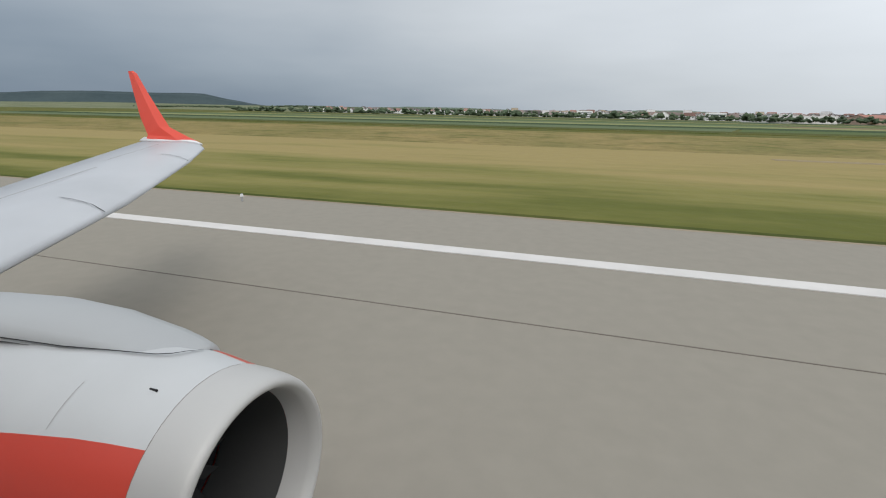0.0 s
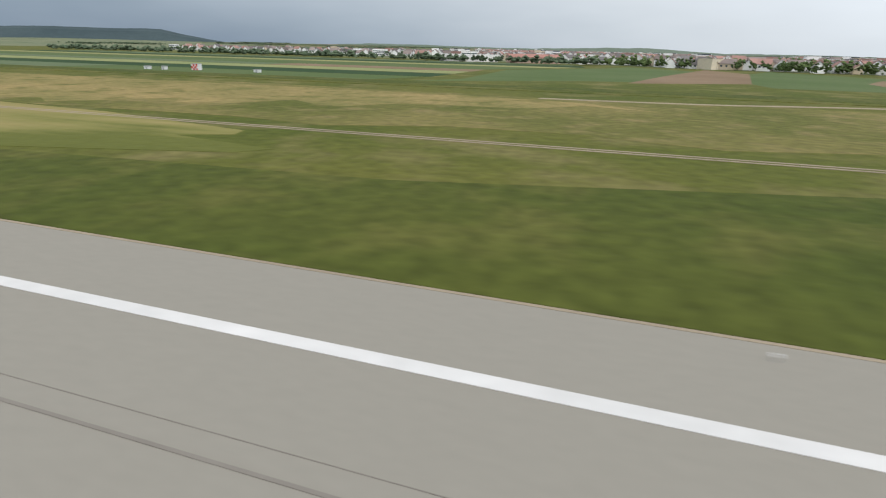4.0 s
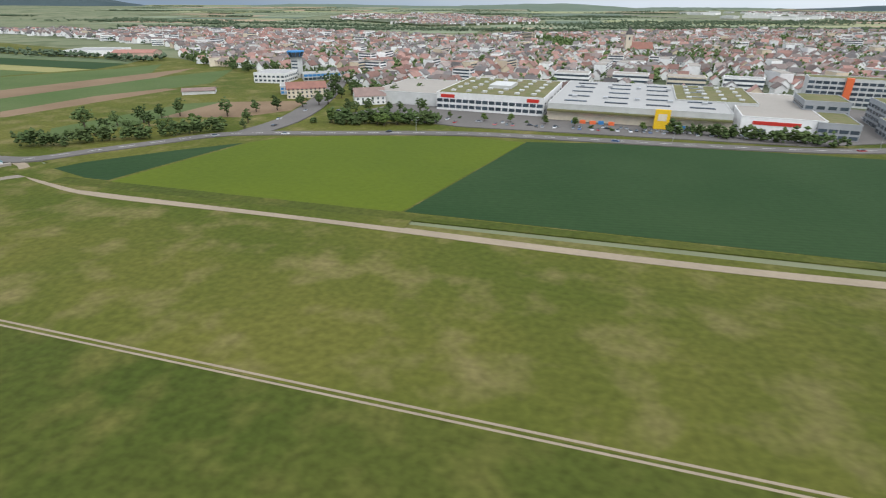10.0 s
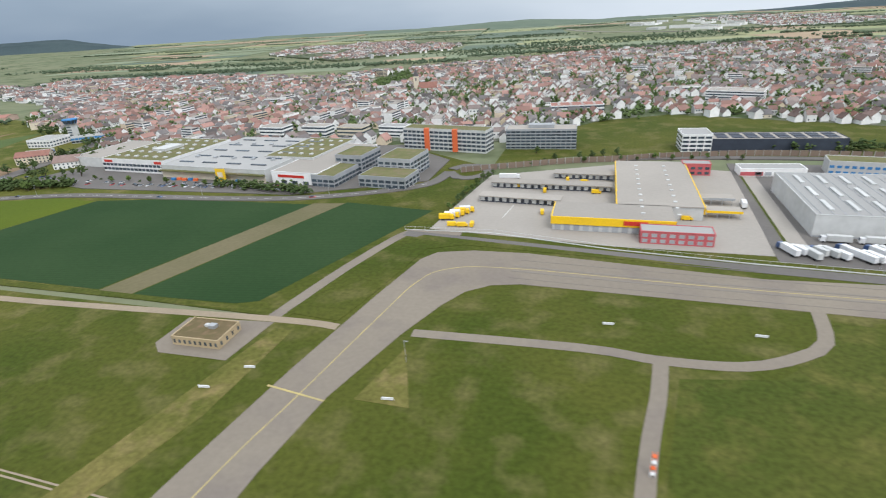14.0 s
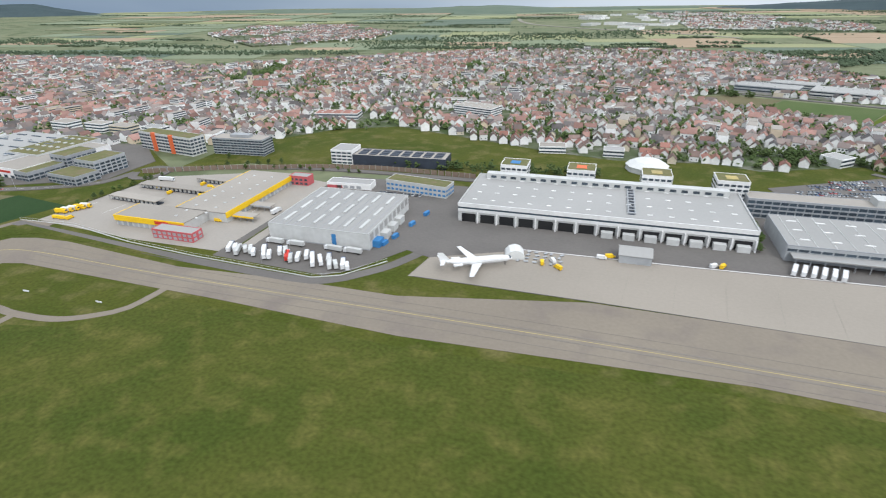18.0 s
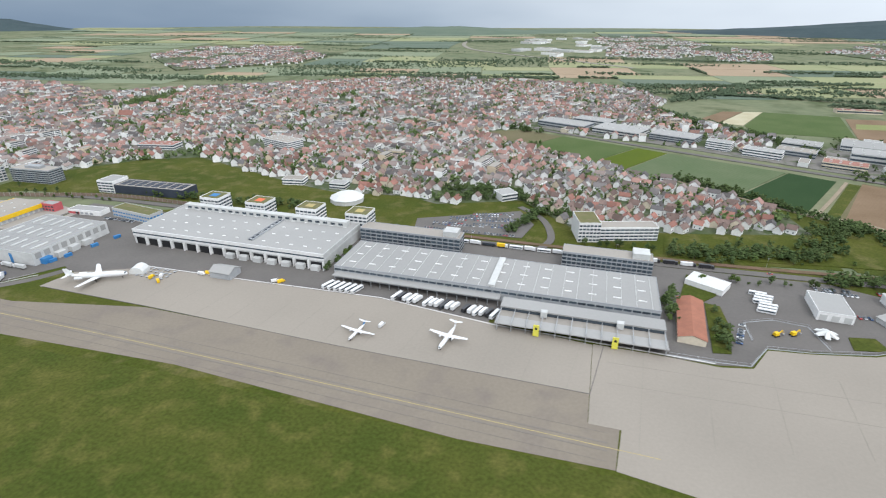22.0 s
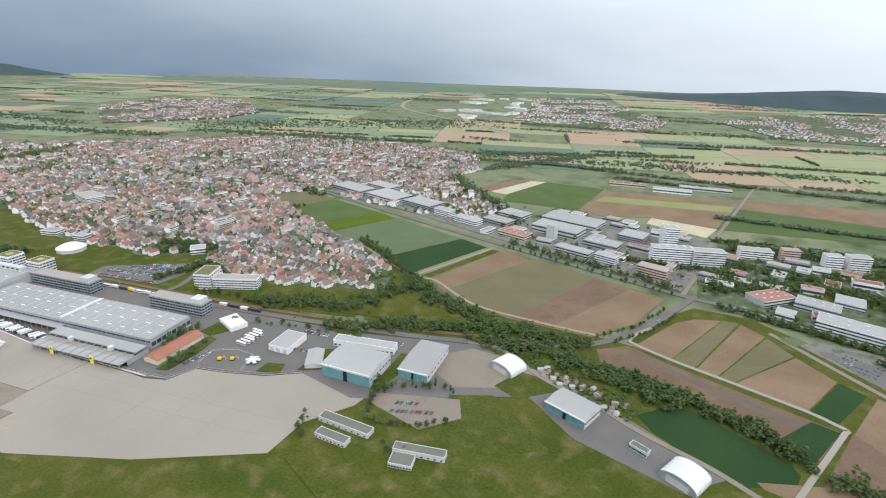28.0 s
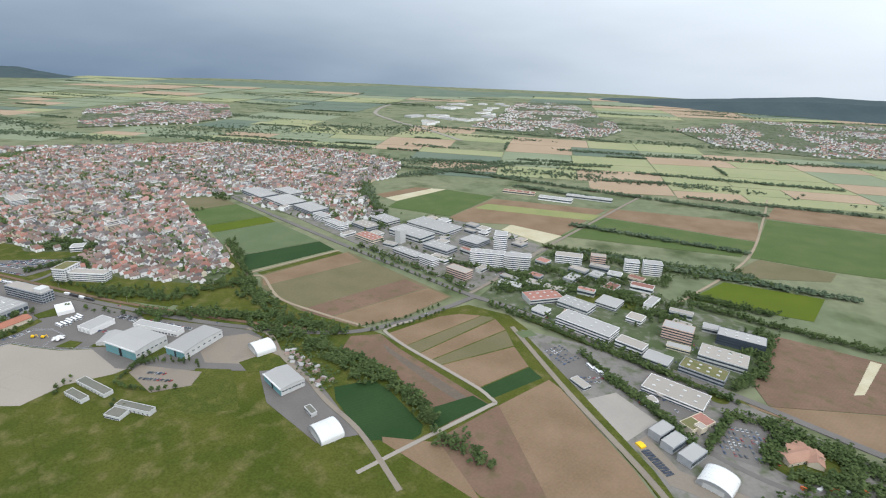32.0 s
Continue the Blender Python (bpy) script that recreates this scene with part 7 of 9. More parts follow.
for (x0, y0), (x1, y1) in EDGES:
    if random.random() < 0.12:
        n = int(math.hypot(x1 - x0, y1 - y0) / 2.4)
        lo = random.uniform(0, 0.5)
        for _ in range(n):
            t = lo + (1 - lo) * random.random()
            spots.append((x0 + (x1 - x0) * t + random.gauss(0, 1.8), y0 + (y1 - y0) * t + random.gauss(0, 1.8)))
for _ in range(60):
    cx, cy, r = random.uniform(-2200, 4600), random.uniform(1500, 4800), random.uniform(25, 90)
    if not in_town(cx, cy):
        spots += [(cx + random.gauss(0, 2.0 * r), cy + random.gauss(0, 0.35 * r)) for _ in range(int(r * 3.2))]
SMALL = [clumps(4, 3.8, 5.0, 0.2, 2.2, 2, True) for _ in range(4)]
many_trees([p for p in spots if not in_town(*p)], "distant_trees", "scattered distant hedges and copses", LEAF_HAZED, 1.2)
spots = []
for _ in range(420):
    t = 0.6 * random.random()
    spots.append((2214 + 140 * t + random.gauss(0, 5), 446 - 75 * t + random.gauss(0, 7)))
many_trees(spots[:230], "garden_bushes", "bushes of small allotment gardens", LEAF, 0.5)
random.seed(77)
for i in range(26):
    t = 0.6 * i / 26
    b, w, d = gable("garden_shed", -2.2, 2.2, -1.8, 1.8, 2.0, 3.0, CREAM if i % 3 else WHITE, ROOF_BROWN if i % 2 else ROOF_GREY, "small allotment shed among bushes", "shed", group="garden sheds")
    place(b, 2216 + 130 * t + random.uniform(-4, 4), 440 - 72 * t + random.uniform(-9, 9), 0, random.uniform(0, 90))


# wooded ridges on the horizon, with haze painted into their colours
def ridge(x0, y0, x1, y1, h, depth, label, mat=None):
    n = 60
    verts, faces = [], []
    dx, dy = x1 - x0, y1 - y0
    L = math.hypot(dx, dy)
    nx, ny = -dy / L, dx / L
    for i in range(n + 1):
        t = i / n
        e = min(1, 3.2 * t, 5 * (1 - t)) ** 1.3
        top = h * e * (0.75 + 0.4 * noise.noise((t * 4 + x0, 0.3, 1))) + 5 * noise.noise((t * 40, x0, 2))
        for k, s in ((-0.5, 0), (-0.2, 0.8), (0.0, 1.0), (0.5, 0)):
            verts.append((x0 + dx * t + nx * depth * k, y0 + dy * t + ny * depth * k, top * s - (20 if s == 0 else 0)))
    for i in range(n):
        for k in range(3):
            a = 4 * i + k
            faces.append((a, a + 4, a + 5, a + 1))
    tagged(new("wooded_ridge", mesh_of("wooded_ridge", verts, faces, mat or WOOD_HAZED)), label, "hill", kind="structure")


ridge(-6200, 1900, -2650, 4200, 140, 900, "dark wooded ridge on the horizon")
ridge(2000, 5250, 7800, 3700, 125, 1500, "wooded ridge tinted dark blue for haze on the far horizon")
ridge(-3300, 3900, 1500, 5000, 52, 1500, "low green hill on the horizon", HAZED_DUSK)
ridge(500, 4900, 3000, 5300, 22, 700, "low green rise on the horizon", HAZED_DUSK)

# ---- vehicles ----
def wheel_mesh(r, t):
    v, f = tube(0, 0, -t / 2, t / 2, r, r, 10)
    return shared("wheel:%.2f" % r, ([(x, z, y + r) for x, y, z in v], [q[::-1] for q in f]), TYRE)


def axle_mesh(y, r):
    pair = []
    for s in (-1, 1):
        v, f = tube(0, 0, -0.11, 0.11, r, r, 8)
        pair.append(([(px, pz + s * y, py + r) for px, py, pz in v], [q[::-1] for q in f]))
    return shared("axle:%.2f" % r, join(*pair), TYRE)


def wheels(v, xs, y, r, t=0.3):
    for x in xs:
        for s in (-1, 1):
            child("wheel", wheel_mesh(r, t), v, x, s * y, 0)


def lorry(x, y, turn, box_mat, cab_mat, label, length=12.0, group="parked lorries"):
    v = root("lorry", x, y, 0.2, turn, label, "lorry", group)
    child("cargo_box", shared("cargo_box:%s:%.0f" % (box_mat.name, length), box(-length / 2, length / 2 - 2.6, -1.25, 1.25, 1.1, 3.9), box_mat), v)
    prof = [(length / 2 - 2.4, 0.7), (length / 2, 0.7), (length / 2, 1.9), (length / 2 - 0.35, 3.2), (length / 2 - 2.4, 3.3)]
    child("cab", shared("cab:%s:%.0f" % (cab_mat.name, length), prism(prof, -1.2, 1.2), cab_mat), v)
    child("windscreen", shared("windscreen:%.0f" % length, prism([(length / 2 + 0.03, 1.95), (length / 2 - 0.28, 3.05), (length / 2 - 0.4, 3.0), (length / 2 - 0.1, 1.9)], -1.05, 1.05), GLASS), v)
    wheels(v, (-length / 2 + 1.5, -length / 2 + 2.8, length / 2 - 1.4), 1.1, 0.5)
    return v


def bus(x, y, turn, mat, label):
    v = root("bus", x, y, 0.2, turn, label, "bus", "parked buses")
    child("body", shared("body:bus:%s" % mat.name, prism([(-6, 0.5), (6, 0.5), (6, 2.6), (5.7, 3.2), (-5.9, 3.2), (-6, 2.8)], -1.25, 1.25), mat), v)
    for s in (-1, 1):
        child("window_band", shared("window_band:bus", box(-5.6, 5.3, -0.03, 0.03, 1.6, 2.6), GLASS), v, 0, s * 1.26)
    child("windscreen", shared("windscreen:bus", box(5.98, 6.04, -1.1, 1.1, 1.2, 2.7), GLASS), v)
    wheels(v, (-3.4, 3.6), 1.1, 0.5)
    return v


CAR_PAINT = [material("car_paint_%s" % nm, c, None, 0.3, spec=0.6) for nm, c in (("white", (0.7, 0.7, 0.7)), ("silver", (0.42, 0.43, 0.45)), ("black", (0.03, 0.03, 0.035)), ("blue", (0.04, 0.09, 0.22)), ("red", (0.38, 0.03, 0.03)), ("grey", (0.14, 0.145, 0.15)))]
CAR_WORD = ["white", "silver", "black", "dark blue", "red", "dark grey"]


def car(x, y, turn, k, beside, van=False, mat=None, word=""):
    mat = mat or CAR_PAINT[k]
    word = word or CAR_WORD[k]
    v = root("van" if van else "car", x, y, 0.25, turn, "%s %s %s" % (word, "delivery van" if van else "passenger car", beside), "van" if van else "car", "vans in the yard" if van else "parked cars")
    if van:
        prof, gl, L = [(-3, 0.4), (3, 0.4), (3, 1.2), (2.1, 1.6), (1.5, 2.5), (-3, 2.6)], [(2.05, 1.62), (1.5, 2.42), (1.3, 2.42), (1.8, 1.62)], 1.0
    else:
        prof, gl, L = [(-2.15, 0.35), (2.15, 0.35), (2.2, 0.75), (1.2, 0.95), (-1.6, 1.0), (-2.15, 0.95)], [(1.15, 0.96), (0.4, 1.42), (-1.1, 1.45), (-1.75, 1.0)], 0.9
    child("body", shared("body:%s:%s" % (van, mat.name), prism(prof, -L, L), mat), v)
    child("glass", shared("glass:%s" % van, prism(gl, -L + 0.1 - (0.12 if van else 0), L - 0.1 + (0.12 if van else 0)), GLASS), v)
    for ax in (-1.9, 1.9) if van else (-1.3, 1.35):
        child("axle", axle_mesh(L - 0.1, 0.36 if van else 0.32), v, ax)
    return v


random.seed(13)
# yellow vans and trailers of the depot
for i in range(5):
    lorry(1096 + 2.2 * i, 286 + 3.6 * i, 12, YELLOW if i % 3 == 0 else PAINT, YELLOW, "yellow and white parcel lorry parked in the depot yard", 9, "depot lorries")
for i, (x, y) in enumerate(((1102, 277), (1108, 277), (1113, 279), (1150, 304), (1229, 304), (1237, 316), (1128, 352), (1147, 345), (1172, 366), (1180, 345), (1186, 387), (1160, 371))):
    car(x, y, random.choice((0, 10, 95)), 0, "parked in the depot yard", True, YELLOW, "yellow")
lorry(1119, 372, 6, PAINT, PAINT, "white lorry parked at the depot's edge", 15)
lorry(1262, 330, 85, PAINT, CAR_PAINT[0], "white lorry on the yard lane", 10)
# lorries along the warehouse
for i in range(23):
    mat = (PAINT, PAINT, PALE_WALL, PAINT, PALE_WALL, PAINT, PAINT, RED if i == 11 else PALE_WALL)[(i * 5) % 8]
    lorry(1268 + 4.0 * i, 267 - 0.1 * i + random.choice((0, 0, 4, -2.5)), 118 + random.uniform(-7, 7), mat, PAINT if i % 3 else CAR_PAINT[3], "parked lorry with a %s trailer before the warehouse" % ("white" if mat in (PAINT, PALE_WALL) else "coloured"), random.choice((9, 11, 13)))
for x in (1292, 1308, 1336, 1350):
    lorry(x, 282.5, 176 + random.uniform(-3, 3), PALE_WALL, PAINT, "pale trailer lorry along the warehouse wall", 13)
for x, y in ((1365, 300), (1368, 312), (1372, 335), (1376, 356)):
    c = root("container", x, y, 0.2, 80, "blue steel container beside the warehouse", "container", "containers")
    child("body", shared("body:container", box(-3, 3, -1.2, 1.2, 0, 2.6), BLUE), c)
    child("door", shared("door:container", box(3.0, 3.06, -1.1, 1.1, 0.1, 2.5), METAL), c)
    for k in range(5):
        child("rib", shared("rib:container", box(-0.08, 0.08, -1.26, 1.26, 0.1, 2.55), BLUE), c, -2.4 + 1.2 * k)
# buses and lorries before the cargo halls
for i in range(6):
    bus(1614 + 5.0 * i, 328 - 0.2 * i, 70, PAINT, "white bus parked before the cargo hall")
for i in range(19):
    if i in (5, 12):
        continue
    (bus if i % 3 == 0 else lorry)(*((1672 + 4.2 * i, 327 - 0.28 * i, 72, CAR_PAINT[2] if i % 4 == 1 else PAINT, "bus parked in a row before the cargo hall") if i % 3 == 0 else
                                    (1672 + 4.2 * i, 327 - 0.28 * i, 72, CAR_PAINT[2] if i % 4 == 1 else PAINT, CAR_PAINT[2] if i % 4 == 1 else PAINT, "lorry parked in a row before the cargo hall", 10)))
for i in range(7):
    bus(1932 + 1.6 * (i % 3), 380 + 4.3 * i, -8, PAINT, "white airport bus parked in the service yard")
for i in range(9):
    (lorry if i % 2 else bus)(*((1694 + 12.5 * i, 437, 0, YELLOW if i == 3 else PAINT, PAINT, "lorry parked along the road behind the hall", 10) if i % 2 else (1694 + 12.5 * i, 437, 0, CAR_PAINT[2] if i == 2 else PAINT, "bus parked along the road behind the hall")))
for i in range(4):
    lorry(1860 + 14 * i, 443, 2, CAR_PAINT[2] if i % 2 else PAINT, CAR_PAINT[2], "dark lorry waiting on the main road", 12)
# cars
for i in range(14):
    car(2112 + 3.9 * (i % 9) + random.uniform(-1, 1), 336 + 1.0 * (i % 9) + (0, 11)[i // 9], 80, random.randrange(6), "in the gravel car park")
for j in range(6):
    for i in range(13):
        if random.random() < 0.72:
            car(2662 + 4.2 * i + 3 * j, 442 + 7.6 * j + 0.2 * i, 105, random.randrange(6), "in the full car park")
for i in range(14):
    car(2530 + 4.4 * (i % 7) + 6 * (i // 7), 500 + 10 * (i // 7) + 1.6 * (i % 7), 60, random.randrange(6), "in the showroom yard")
for i in range(18):
    car(690 + 16 * i + random.uniform(-3, 3), 336 - 8 * math.sin(i * 0.2) + random.uniform(-2, 2), random.choice((0, 90)), random.randrange(6), "in the market car park")
for i, (x, y, a) in enumerate(((690, 265, 25), (655, 250, 50), (745, 286, 12), (870, 300, 2), (990, 314, 18), (1040, 338, 30), (664, 300, 95), (666, 330, 100), (672, 282, 85), (1200, 432, 10), (1950, 446, 2), (2100, 458, 6), (2330, 583, 60), (2400, 652, -18), (2500, 612, -24), (2200, 728, -24))):
    car(x, y, a, i % 6, "driving along the road")


# crowded yards, too many cars to count
def crowd_of_cars(rows):
    body = prism([(-2.15, 0.3), (2.15, 0.3), (2.2, 0.75), (1.2, 0.95), (-1.6, 1.0), (-2.15, 0.95)], -0.9, 0.9)
    glass = prism([(1.15, 0.96), (0.4, 1.42), (-1.1, 1.45), (-1.75, 1.0)], -0.8, 0.8)
    verts, faces, mats = [], [], []
    for x, y, a in rows:
        c, q = math.cos(radians(a)), math.sin(radians(a))
        paint = random.choice((0, 0, 1, 1, 2, 3, 4, 5, 5))
        for (v, f), slot in ((body, paint), (glass, 6)):
            n0 = len(verts)
            verts.extend((x + px * c - py * q, y + px * q + py * c, pz + 0.2) for px, py, pz in v)
            faces.extend(tuple(i + n0 for i in k) for k in f)
            mats.extend([slot] * len(f))
    me = mesh_of("yard_cars", verts, faces, CAR_PAINT + [GLASS])
    me.polygons.foreach_set("material_index", mats)
    tagged(new("yard_cars", me), "crowded rows of parked cars in paved yards", "cars", kind="stuff")


CROWD = []
for x0, y0, nu, nv, du, dv, a, keep in ((1650, 461, 30, 1, 3.0, 0, 92, 0.9), (1655, 472, 26, 2, 3.1, 5.4, 98, 0.85), (1668, 489, 22, 2, 3.1, 5.4, 100, 0.85), (1686, 504, 15, 2, 3.1, 5.4, 104, 0.8), (760, 322, 60, 1, 3.6, 0, 92, 0.5), (860, 334, 30, 1, 3.4, 0, 88, 0.5), (985, 408, 18, 1, 3.4, 0, 90, 0.6),
                                          (2130, 775, 30, 1, 4.4, -1.7, 70, 0.6), (2270, 716, 22, 1, 4.4, -1.7, 70, 0.6), (2440, 650, 26, 1, 4.4, -1.8, 68, 0.6), (2560, 610, 26, 1, 4.4, -1.7, 70, 0.5), (2655, 620, 14, 3, 3.4, 7, 78, 0.6), (2380, 740, 16, 3, 3.4, 8, 70, 0.6), (2440, 740, 16, 2, 3.6, 8, 80, 0.5),
                                          (2605, 540, 14, 2, 3.6, -6, 66, 0.5), (2230, 850, 14, 2, 3.6, 7, 70, 0.5), (2300, 745, 12, 2, 3.6, 7, 70, 0.5), (1320, 392, 14, 1, 3.2, 0, 90, 0.6), (1906, 334, 10, 1, 3.4, 0, 165, 0.8), (1977, 423, 9, 2, 3.2, 5.5, 92, 0.8), (1986, 390, 5, 1, 3.4, 0, 95, 0.8), (1410, 432, 40, 1, 3.6, 0, 90, 0.4), (2020, 432, 20, 1, 3.4, 0.4, 92, 0.6)):
    c, q = math.cos(radians(a - 90)), math.sin(radians(a - 90))
    for i in range(nu):
        for j in range(nv):
            if random.random() < keep:
                CROWD.append((x0 + du * i * c - dv * j * q, y0 + du * i * q + dv * j * c, a + random.choice((0, 180)) + random.uniform(-3, 3)))
crowd_of_cars(CROWD)

# ---- parked aircraft ----
def airliner(x, y, turn, L, span, label, engines, tail_mat):
    """A small aircraft, its nose along local x."""
    p = root("aircraft", x, y, 0.2, turn, label, "aircraft", "parked aircraft")
    r, zc = L * 0.052, L * 0.105
    n = 12
    prof = ((-0.5, 0.12, 0.55), (-0.38, 0.5, 0.35), (-0.22, 0.95, 0.04), (0, 1, 0), (0.3, 1, 0), (0.42, 0.8, -0.06), (0.48, 0.42, -0.16), (0.5, 0.06, -0.22))
    verts, faces = [], []
    for u, s, dz in prof:
        verts += [(u * L, r * s * math.cos(2 * math.pi * i / n), zc + r * dz + r * s * math.sin(2 * math.pi * i / n)) for i in range(n)]
    for k in range(len(prof) - 1):
        faces += [(k * n + i, k * n + (i + 1) % n, (k + 1) * n + (i + 1) % n, (k + 1) * n + i) for i in range(n)]
    faces += [tuple(range(n)), tuple(range((len(prof) - 1) * n, len(prof) * n))]
    child("fuselage", mesh_of("fuselage", verts, faces, PAINT), p)

    def blade(name, x0, x1, tip0, tip1, y0, y1, z0, z1, mat, t=0.12):
        v = [(x0, y0, z0 - t), (x1, y0, z0 - t), (tip1, y1, z1 - t * 0.5), (tip0, y1, z1 - t * 0.5), (x0, y0, z0 + t), (x1, y0, z0 + t), (tip1, y1, z1 + t * 0.5), (tip0, y1, z1 + t * 0.5)]
        child(name, mesh_of(name, v, box(0, 1, 0, 1, 0, 1)[1], mat), p)

    high = engines == "prop"
    zw = zc + r * (0.85 if high else -0.5)
    sw = 0.02 if high else 0.13
    for s in (-1, 1):
        blade("wing", -0.06 * L, 0.08 * L, (-0.06 - sw) * L, (0.0 - sw) * L, s * r * 0.4, s * span / 2, zw, zw + (0 if high else span * 0.04), PAINT)
        blade("tailplane", -0.49 * L, -0.41 * L, -0.52 * L, -0.47 * L, 0, s * span * 0.17, zc + r * (2.9 if high else 0.9), zc + r * (2.9 if high else 1.0), PAINT, 0.08)
        ex, ey = (0.05 * L, span * 0.16) if engines != "rear" else (-0.27 * L, r * 1.9)
        v, f = tube(0, 0, -L * 0.06, L * 0.06, r * 0.45, r * 0.36, 10)
        child("engine", mesh_of("engine", [(z, xx, yy) for xx, yy, z in v], f, PAINT), p, ex, s * ey, zw + (0 if high else (0.6 * r if engines == "rear" else -0.6 * r)))
        child("main_gear", mesh_of("main_gear", *box(-0.25, 0.25, -0.2, 0.2, 0, zc - r * 0.5), TYRE), p, -0.02 * L, s * r * 1.2, 0)
    fin = [(-0.5 * L, -0.1, zc + r * 0.6), (-0.36 * L, -0.1, zc + r * 0.8), (-0.46 * L, -0.06, zc + r * 3.1), (-0.53 * L, -0.06, zc + r * 3.1)]
    child("fin", mesh_of("fin", fin + [(a, -b, c) for a, b, c in fin], [(0, 1, 2, 3), (7, 6, 5, 4), (0, 4, 5, 1), (1, 5, 6, 2), (2, 6, 7, 3), (3, 7, 4, 0)], tail_mat), p)
    child("nose_gear", mesh_of("nose_gear", *box(-0.2, 0.2, -0.15, 0.15, 0, zc - r * 0.5), TYRE), p, 0.4 * L, 0, 0)
    child("windscreen", mesh_of("windscreen", *box(0.455 * L, 0.475 * L, -r * 0.5, r * 0.5, zc + r * 0.1, zc + r * 0.42), GLASS), p)
    return p


airliner(1432, 285, 26, 45, 40, "white airliner parked tail outward on the apron", "rear", PAINT)
airliner(1664, 274, 262, 20, 26, "small white propeller aircraft with a blue nose on the apron", "prop", BLUE)
airliner(1724, 284, 262, 28, 27, "white propeller airliner parked on the apron", "prop", PAINT)
b = root("bulk_tank", 1452, 306, 0, 15, "white rounded cover beside the airliner", "tent")
child("cover", mesh_of("cover", *prism([(-6, 0), (-5.6, 3), (-3.5, 5.4), (0, 6.4), (3.5, 5.4), (5.6, 3), (6, 0)], -5, 5), TENT), b)
for i, (x, y) in enumerate(((1505, 316), (1510, 319), (1570, 322), (1575, 323), (1676, 288), (1470, 300), (1476, 304), (1480, 296))):
    car(x, y, 20 * i, 0, "used as apron tug", True, YELLOW if i % 2 else PAINT, "yellow" if i % 2 else "white")
for i in range(24):
    g = root("ground_unit", 1455 + 5 * (i % 6) + random.uniform(-1, 1), 300 + 4.5 * (i // 6), 0.15, random.uniform(0, 90), "small grey apron cart on the forecourt", "cart", "apron carts")
    child("bed", shared("bed:cart", box(-1.4, 1.4, -0.8, 0.8, 0.4, 0.7), GREY_WALL), g)
    child("axle", shared("axle:cart", box(-1.0, 1.0, -0.7, 0.7, 0, 0.4), TYRE), g)

# ---- airfield fixtures ----
a = root("antenna_mast", 528, 153, 0, 0, "blue steel antenna frame on a small lawn", "antenna")
for s in (-1.1, 1.1):
    for q in (-1.1, 1.1):
        child("leg", shared("leg:antenna", box(-0.14, 0.14, -0.14, 0.14, 0, 6.4), BLUE), a, s, q)
for z in (1.2, 3.0, 4.8, 6.2):
    child("brace", shared("brace:antenna", join(box(-1.2, 1.2, -1.2, -1.0, 0, 0.25), box(-1.2, 1.2, 1.0, 1.2, 0, 0.25), box(-1.2, -1.0, -1.2, 1.2, 0, 0.25), box(1.0, 1.2, -1.2, 1.2, 0, 0.25)), BLUE), a, 0, 0, z)
child("cabin", mesh_of("cabin", *box(-2.6, 2.6, -1.6, 1.6, 0, 2.4), BLUE), a, 0.4, -1.2, label="blue equipment cabin")
for x, y, w, d, h, t, lab in ((606, 150, 4.2, 3.0, 3.0, 10, "white equipment cabin beside the ramp"), (531, 204, 7.5, 3, 2.0, 20, "low white cabin beside the path"), (143, 232, 4, 3, 3.2, 0, "red and white chequered equipment box"), (118, 225, 3, 2, 1.6, 0, "small white equipment box"),
                              (128, 226, 2, 2, 1.8, 0, "small white equipment box"), (180, 232, 3, 2, 1.5, 0, "small white box in dry grass")):
    c = root("equipment_box", x, y, 0, t, lab, "equipment box", "airfield cabins")
    child("body", mesh_of("body", *box(-w / 2, w / 2, -d / 2, d / 2, 0, h), PAINT), c)
    child("lid", mesh_of("lid", *box(-w / 2 - 0.15, w / 2 + 0.15, -d / 2 - 0.15, d / 2 + 0.15, h, h + 0.2), ROOF_GREY), c)
    child("door", mesh_of("door", *box(-0.5, 0.5, -d / 2 - 0.06, -d / 2, 0.1, min(h, 2.0) - 0.2), GREY_WALL), c)
    if "chequered" in lab:
        for i in range(4):
            for j in range(3):
                if (i + j) % 2:
                    child("panel", shared("panel:check", box(-0.5, 0.5, -0.05, 0.05, 0, 1.06), RED), c, -1.5 + i, -d / 2 - 0.03, 1.06 * j)
for x, y, t in ((1066, 135, 10), (1121, 130, 6), (500, 172, 10), (588, 130, 20), (1188, 188, 5), (1240, 190, 0), (1057, 122, 8)):
    c = root("sign_board", x, y, 0, t, "low white taxiway sign board in the grass", "sign", "taxiway signs")
    child("panel", shared("panel:board", box(-2.0, 2.0, -0.15, 0.15, 0.3, 1.2), PAINT), c)
    for s in (-1.4, 1.4):
        child("foot", shared("foot:board", box(-0.08, 0.08, -0.08, 0.08, 0, 0.3), METAL), c, s)
for x in range(-60, 2400, 60):
    c = root("edge_light", x, 26.6, 0.1, 0, "small runway edge light on a short post", "lamp", "runway lights")
    child("post", shared("post:light", tube(0, 0, 0, 0.3, 0.05, 0.04, 6), METAL), c)
    child("lens", shared("lens:light", tube(0, 0, 0.3, 0.45, 0.1, 0.07, 8), PAINT), c)
